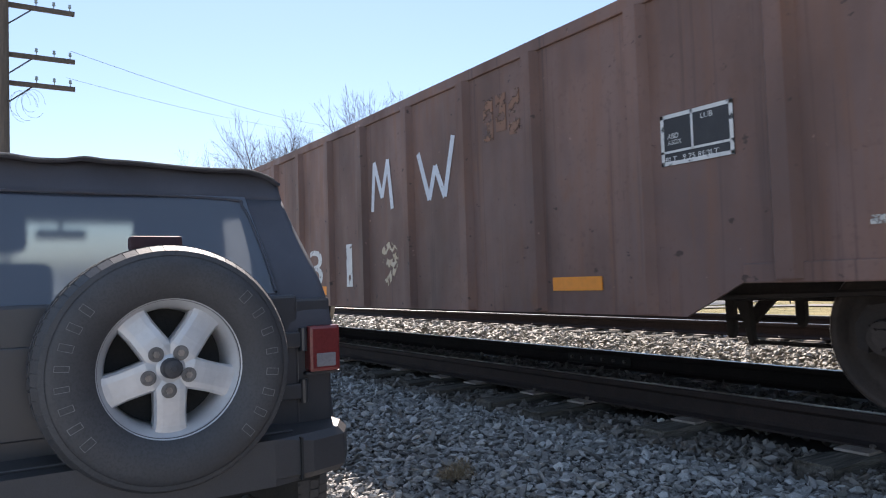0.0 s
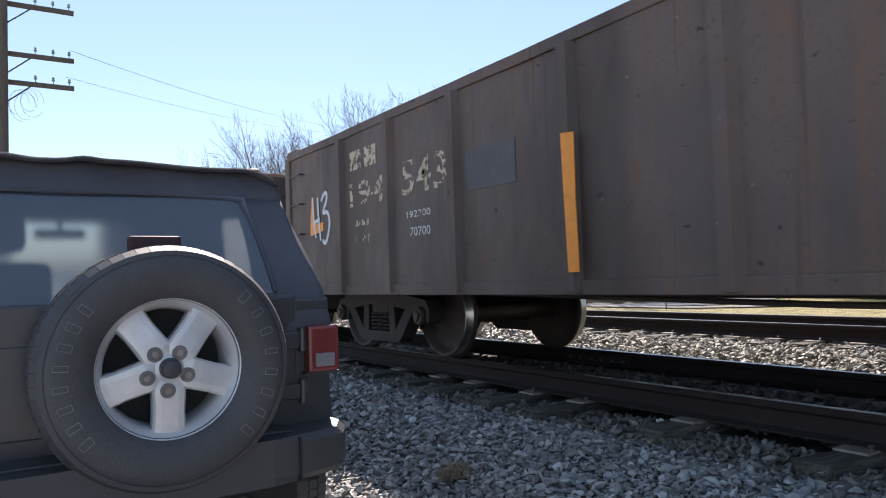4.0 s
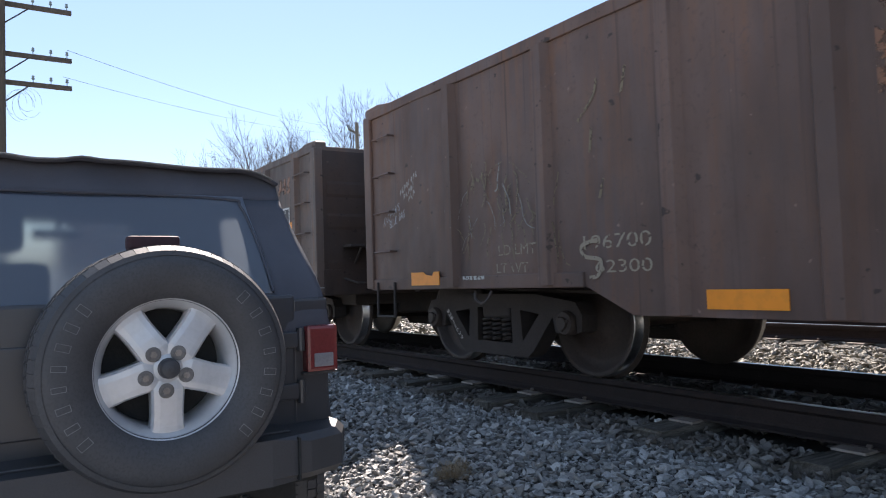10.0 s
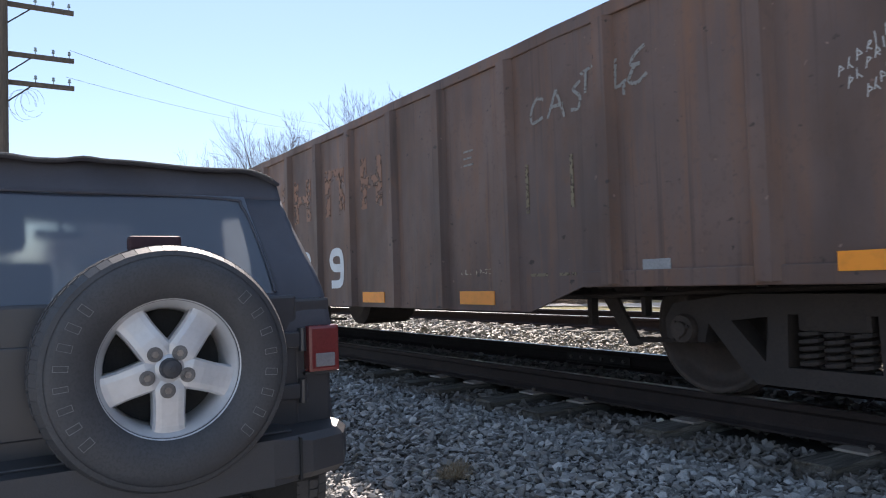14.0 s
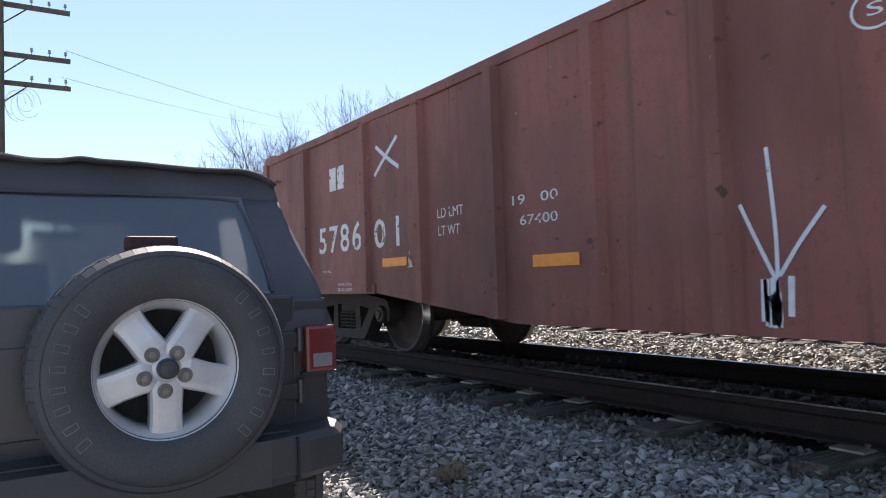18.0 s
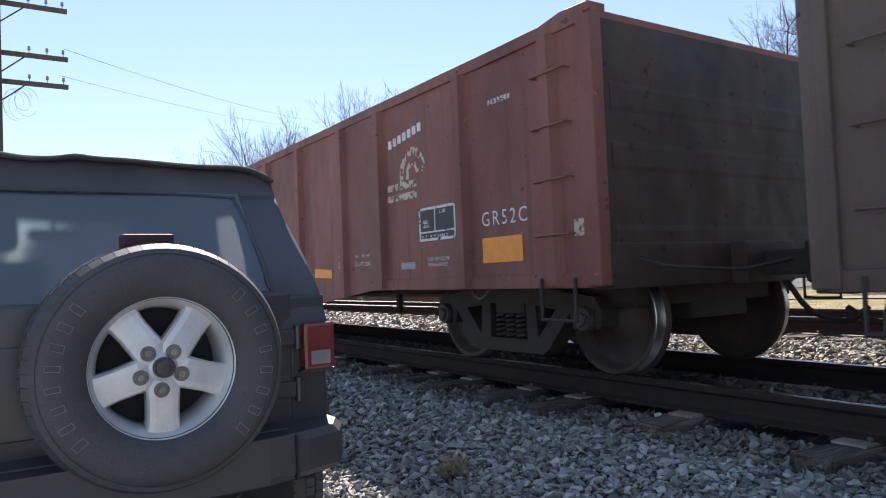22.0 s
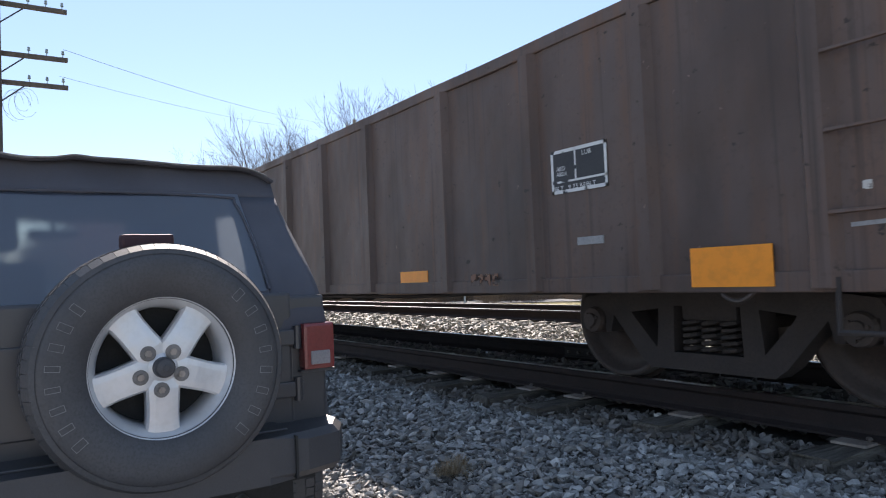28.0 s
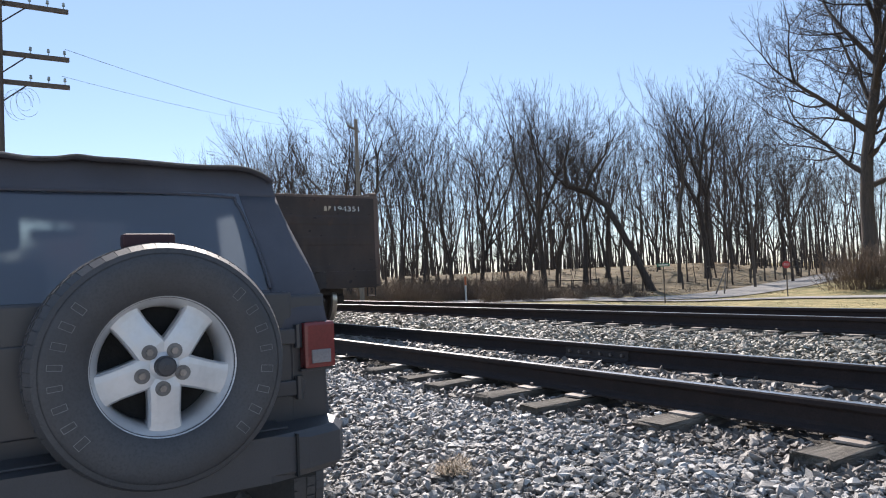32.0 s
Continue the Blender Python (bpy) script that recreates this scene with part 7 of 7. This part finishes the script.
# ---- road ----
def strip(name, line, width, mat, lift, label):
    pts = smooth_line(line, 8)
    rows = []
    for i, p in enumerate(pts):
        a, c = Vector(pts[max(i - 1, 0)]), Vector(pts[min(i + 1, len(pts) - 1)])
        d = (c - a).normalized()
        n = Vector((-d.y, d.x))
        row = []
        for k in range(7):
            q = Vector(p) + n * width * (k / 6 - 0.5)
            row.append((q.x, q.y, ground_z(q.x, q.y) + lift + 0.03 * (1 - (k / 3 - 1) ** 2)))
        rows.append(row)
    nx = 7
    verts = [p for r in rows for p in r]
    faces = [(j * nx + i, j * nx + i + 1, (j + 1) * nx + i + 1, (j + 1) * nx + i) for j in range(len(rows) - 1) for i in range(nx - 1)]
    ob = new(name, raw_mesh(name, verts, faces, mat, True))
    return tagged(ob, label, "road", kind="structure")


LANE = [(-62, 27.5), (-48, 30), (-38, 31.6), (-31, 33.8), (-28.4, 37.5), (-28.6, 43), (-30.5, 52), (-33, 62), (-37, 80), (-44, 110)]
DRIVE = [(-30.5, 30.3), (-25.5, 31.3), (-24.3, 33.3), (-22.1, 35.5), (-19.9, 36.4), (-17.9, 37.2), (-5.9, 42.0)]
strip("road", LANE, 5.2, M["asphalt"], 0.05, "sun-bleached asphalt lane curving up into the wood")
strip("path", DRIVE, 1.6, M["asphalt"], 0.07, "pale narrow drive across the grass")


# ---- fence, signs, poles ----
def fence(line, step, h, label, rails):
    f = thing("fence", label, "fence", "fences by the wood")
    pts = smooth_line(line, 12)
    acc, last = 0.0, None
    posts = []
    for p, q in zip(pts, pts[1:]):
        p, q = Vector(p), Vector(q)
        while acc < (q - p).length:
            c = p + (q - p).normalized() * acc
            posts.append((c.x, c.y, ground_z(c.x, c.y)))
            acc += step
        acc -= (q - p).length
    r = random.Random(5)
    for x, y, z in posts:
        bm = bmesh.new()
        cyl(bm, (0, 0, -0.3), (r.uniform(-0.06, 0.06), r.uniform(-0.06, 0.06), h * r.uniform(0.92, 1.08)), 0.075, 0.06, 8)
        part("post", bm, M["pole_wood"], f, m=pose(x, y, z))
    for k in range(rails):
        for a, c in zip(posts, posts[1:]):
            bm = bmesh.new()
            zz = h * (0.45 + 0.42 * k)
            tube(bm, [(a[0], a[1], a[2] + zz), (c[0], c[1], c[2] + zz + r.uniform(-0.03, 0.03))], 0.035 if rails == 2 else 0.012, 5)
            part("rail", bm, M["pole_wood"], f)


fence([(-58, 33.0), (-50, 35.0), (-44, 37.5), (-39, 39.5)], 2.2, 1.25, "rustic timber post-and-rail fence", 2)
fence([(-38.5, 40.5), (-35, 44.5), (-34.5, 52), (-37, 62), (-40, 74)], 2.4, 1.2, "weathered post and wire fence beside the lane", 3)


def sign_post(name, label, x, y, h, parts_fn):
    z = ground_z(x, y)
    t = thing(name, label, "sign", m=pose(x, y, z, 0, 0, 55))
    bm = bmesh.new()
    box(bm, -0.03, -0.02, -0.4, 0.03, 0.02, h, 0.004)
    part("post", bm, M["pole_wood"], t)
    parts_fn(t, h)


def stop_face(t, h):
    bm = bmesh.new()
    prism(bm, [(0.22 * math.cos(radians(22.5 + 45 * k)), h - 0.32 + 0.22 * math.sin(radians(22.5 + 45 * k))) for k in range(8)], -0.03, -0.024, "y")
    part("sign_face", bm, M["sign_red"], t, "red octagonal sign face")
    part("word", words("STOP", -0.15, h - 0.38, 0.15, h - 0.26, M["post_white"], -0.032), None, t)


def street_face(t, h):
    bm = bmesh.new()
    box(bm, -0.33, -0.006, h, 0.33, 0.006, h + 0.16, 0.002)
    part("sign_face", bm, M["sign_green"], t, "green street name blade")
    bm = bmesh.new()
    box(bm, -0.24, -0.012, h + 0.05, 0.24, -0.007, h + 0.11)
    part("name_bar", bm, M["post_white"], t)


sign_post("stop_sign", "red octagonal stop sign on a timber post", -23.05, 37.5, 2.05, stop_face)
sign_post("street_sign", "green street sign on a thin post", -24.9, 29.6, 1.9, street_face)
mk = thing("marker_post", "white plastic marker post with an orange top", "marker post", m=pose(-41.6, 28.7, ground_z(-41.6, 28.7)))
bm = bmesh.new()
cyl(bm, (0, 0, -0.2), (0, 0, 1.25), 0.07, n=12)
part("shaft", bm, M["post_white"], mk)
bm = bmesh.new()
cyl(bm, (0, 0, 1.25), (0, 0, 1.85), 0.075, n=12)
part("cap", bm, M["post_orange"], mk)
st = thing("timber_brace", "pale timber poles leaning together", "timber brace", m=pose(-28.2, 38.9, ground_z(-28.2, 38.9)))
for dx in (-0.55, 0.1):
    bm = bmesh.new()
    cyl(bm, (dx, 0, -0.05), (0.35, 0.1 * dx, 1.7), 0.045, n=6)
    part("pole", bm, M["pole_grey"], st)
thin = thing("utility_pole", "thin dark utility pole among the trees", "utility pole", m=pose(-31.2, 46.8, ground_z(-31.2, 46.8)))
bm = bmesh.new()
cyl(bm, (0, 0, -0.5), (-0.05, 0, 6.1), 0.11, 0.08, 10)
part("shaft", bm, M["pole_wood"], thin)


def line_pole(x, y, zb, top, arms, arm_len, turn, mat, label, lean=0.0, tall_r=0.16):
    """A telegraph pole with cross arms, braces, pins and insulators. arms: heights above the base."""
    p = thing("telegraph_pole", label, "utility pole", "telegraph poles", Matrix.Translation((x, y, zb)) @ Matrix.Rotation(radians(turn), 4, "Z") @ Matrix.Rotation(radians(lean), 4, "X"))
    bm = bmesh.new()
    cyl(bm, (0, 0, -0.8), (0, 0, top), tall_r, tall_r * 0.72, 14)
    part("shaft", bm, M[mat], p)
    for z in arms:
        bm = bmesh.new()
        box(bm, -0.05 + tall_r, -arm_len, z - 0.055, 0.05 + tall_r, arm_len, z + 0.055, 0.008)
        arm = part("cross_arm", bm, M[mat], p)
        for s in (-1, 1):
            bm = bmesh.new()
            tube(bm, [(tall_r, s * 0.6, z - 0.05), (tall_r * 0.9, s * 0.02, z - 0.55)], 0.018, 5)
            part("brace", bm, M["wire"], arm)
        for k in (-0.93, -0.70, -0.45, 0.28, 0.50, 0.72, 0.93):
            bm = bmesh.new()
            yk = k * arm_len
            cyl(bm, (tall_r, yk, z + 0.05), (tall_r, yk, z + 0.16), 0.012, n=6)
            lathe(bm, [(0.0, z + 0.235), (0.025, z + 0.228), (0.036, z + 0.20), (0.026, z + 0.185), (0.042, z + 0.15), (0.032, z + 0.135)], 10, "z", Matrix.Translation((tall_r, yk, 0)))
            part("insulator", bm, M["insulator"], arm)
    return p


front_pole = line_pole(-19.9, 0.42, -0.5, 9.4, (6.42, 7.12, 8.35), 1.55, 180, "pole_wood", "dark timber telegraph pole with cross arms and insulators", tall_r=0.15)
line_pole(-40.6, 20.1, -1.15, 12.1, (11.5,), 1.1, 225, "pole_grey", "grey timber telegraph pole with one cross arm")


def wire(a, b, sag, r, n=18):
    a, b = Vector(a), Vector(b)
    bm = bmesh.new()
    pts = []
    for i in range(n + 1):
        t = i / n
        p = a.lerp(b, t)
        p.z -= sag * 4 * t * (1 - t)
        pts.append(p)
    tube(bm, pts, r, 4)
    t = thing("overhead_wire", "thin dark overhead line wire", "wire", "overhead wires")
    part("strand", bm, M["wire"], t)


END = (-40.6, 20.1, 10.4)
wire((-19.75, 1.85, 6.80), (END[0], END[1] - 0.8, END[2] + 0.15), 0.35, 0.006)
wire((-19.75, 1.75, 6.12), (END[0], END[1] - 0.6, END[2] - 0.2), 0.35, 0.005)
# loose loops of wire below the arms
bm = bmesh.new()
rl = random.Random(9)
for k in range(5):
    cy, cz, rr = 0.75 + 0.07 * k, 5.35 + 0.08 * rl.uniform(-1, 1), 0.33 + 0.08 * rl.uniform(-1, 1)
    tube(bm, [(-19.7 + 0.02 * k, cy + rr * 0.7 * math.cos(a), cz + rr * math.sin(a)) for a in [j * math.tau / 20 for j in range(15 + k)]], 0.0035, 4)
coil = part("wire_coil", bm, M["wire"], front_pole, "loose coil of wire below the cross arm")
coil.matrix_basis = front_pole.matrix_basis.inverted()

# ---- small things on the ballast ----
def litter(name, label, category, n, place, size, mat, seed):
    """Dead blades and leaves strewn over the ground, in one heap."""
    r = random.Random(seed)
    V, F = [], []
    while len(F) < n:
        x, y = place(r)
        z = ground_z(x, y) - 0.02
        for _ in range(3):
            a = r.uniform(0, math.tau)
            s = size * r.uniform(0.5, 1.3)
            ca, sa, up = math.cos(a) * s, math.sin(a) * s, s * r.uniform(0.3, 1.0)
            ox, oy = r.uniform(-s, s), r.uniform(-s, s)
            k = len(V)
            V += [(x + ox - sa * 0.4, y + oy + ca * 0.4, z), (x + ox + sa * 0.4, y + oy - ca * 0.4, z), (x + ox + ca, y + oy + sa, z + up)]
            F.append((k, k + 1, k + 2))
    ob = new(name, raw_mesh(name, V, F, mat))
    tagged(ob, label, category, kind="stuff")


def off_road(x, y):
    p = Vector((x, y))
    for line, gap in ((LANE, 2.75), (DRIVE, 0.95)):
        for a, c in zip(line, line[1:]):
            a, c = Vector(a), Vector(c)
            t = min(1.0, max(0.0, (p - a).dot(c - a) / (c - a).length_squared))
            if (a.lerp(c, t) - p).length < gap:
                return False
    return True


def on_verge(r):
    while True:
        x, y = r.uniform(-40, -8), r.uniform(15, 44)
        if x > -1.02 * y - 2 and off_road(x, y):
            return x, y


def on_wood_floor(r):
    b, d = r.uniform(27, 78), r.uniform(46, 85)
    x, y = by_bearing(b, d)
    return (x, y) if y > 15 and not (x > -0.62 * y and y < 46) and off_road(x, y) else on_wood_floor(r)


M["dead_grass"] = island_material("dead winter grass blades", [(0.40, 0.32, 0.15), (0.32, 0.27, 0.11), (0.46, 0.37, 0.19), (0.24, 0.17, 0.08), (0.28, 0.27, 0.10)], rough=0.9, fine=20)
M["dead_leaf"] = island_material("dead brown leaves", [(0.34, 0.21, 0.10), (0.22, 0.14, 0.07), (0.42, 0.28, 0.15), (0.14, 0.09, 0.05), (0.30, 0.22, 0.13)], rough=0.9, fine=20)
litter("dead_grass", "dry yellow winter grass strewn with leaves beside the road", "grass", 30000, on_verge, 0.05, M["dead_grass"], 61)
litter("fallen_leaves", "brown fallen leaves and dead brush on the wood floor", "leaf litter", 45000, on_wood_floor, 0.08, M["dead_leaf"], 62)


def tuft(x, y, n, h, label):
    r = random.Random(int(x * 100))
    V, F = [], []
    for _ in range(n):
        a = r.uniform(0, math.tau)
        p = Vector((r.gauss(0, 0.05), r.gauss(0, 0.05), 0))
        d = Vector((math.cos(a) * r.uniform(0.2, 1.6), math.sin(a) * r.uniform(0.2, 1.6), 1)).normalized()
        s = Vector((-math.sin(a), math.cos(a), 0)) * 0.0022
        q = p
        L = h * r.uniform(0.5, 1.2)
        b0 = len(V)
        for k in range(5):
            w = s * (1 - k / 4.3)
            V += [tuple(q - w), tuple(q + w)]
            d = (d + Vector((0, 0, -0.22))).normalized()
            q = q + d * L / 4
        F += [(b0 + 2 * k, b0 + 2 * k + 1, b0 + 2 * k + 3, b0 + 2 * k + 2) for k in range(4)]
    t = thing("grass_tuft", label, "grass", m=pose(x, y, ground_z(x, y) + 0.03))
    tagged(part("dry_tuft", raw_mesh("dry_tuft", V, F, M["straw"]), None, t), kind="stuff")


tuft(-3.58, 2.32, 420, 0.10, "tuft of dry straw-coloured grass in the ballast")
tuft(-3.66, 2.42, 160, 0.08, "tuft of dry straw-coloured grass in the ballast")
lit = thing("paper_scrap", "crumpled white scrap lying on a tie", "litter", m=pose(-3.33, 3.83, -0.195, 0, 0, 20))
bm = bmesh.new()
bmesh.ops.create_icosphere(bm, subdivisions=2, radius=0.035)
for v in bm.verts:
    v.co *= 0.7 + 0.6 * noise.noise(v.co * 60)
    v.co.z *= 0.6
part("scrap", bm, M["post_white"], lit)


# ---- what moves ----
def motions():
    for car, u in CARS:
        walk(car, [(t, pose(u - travelled(t), YC, 0)) for t in [i * 1.0 for i in range(33)]])
    times = [round(i * 0.2, 1) for i in range(161)]
    for w, x in ROLLERS:
        rows = []
        for t in times:
            a = -math.degrees(travelled(t) / WHEEL_R)
            rows.append((t, Matrix.Translation((x, 0, WHEEL_R)) @ Matrix.Rotation(radians(a), 4, "Y")))
        walk(w, rows)


motions()
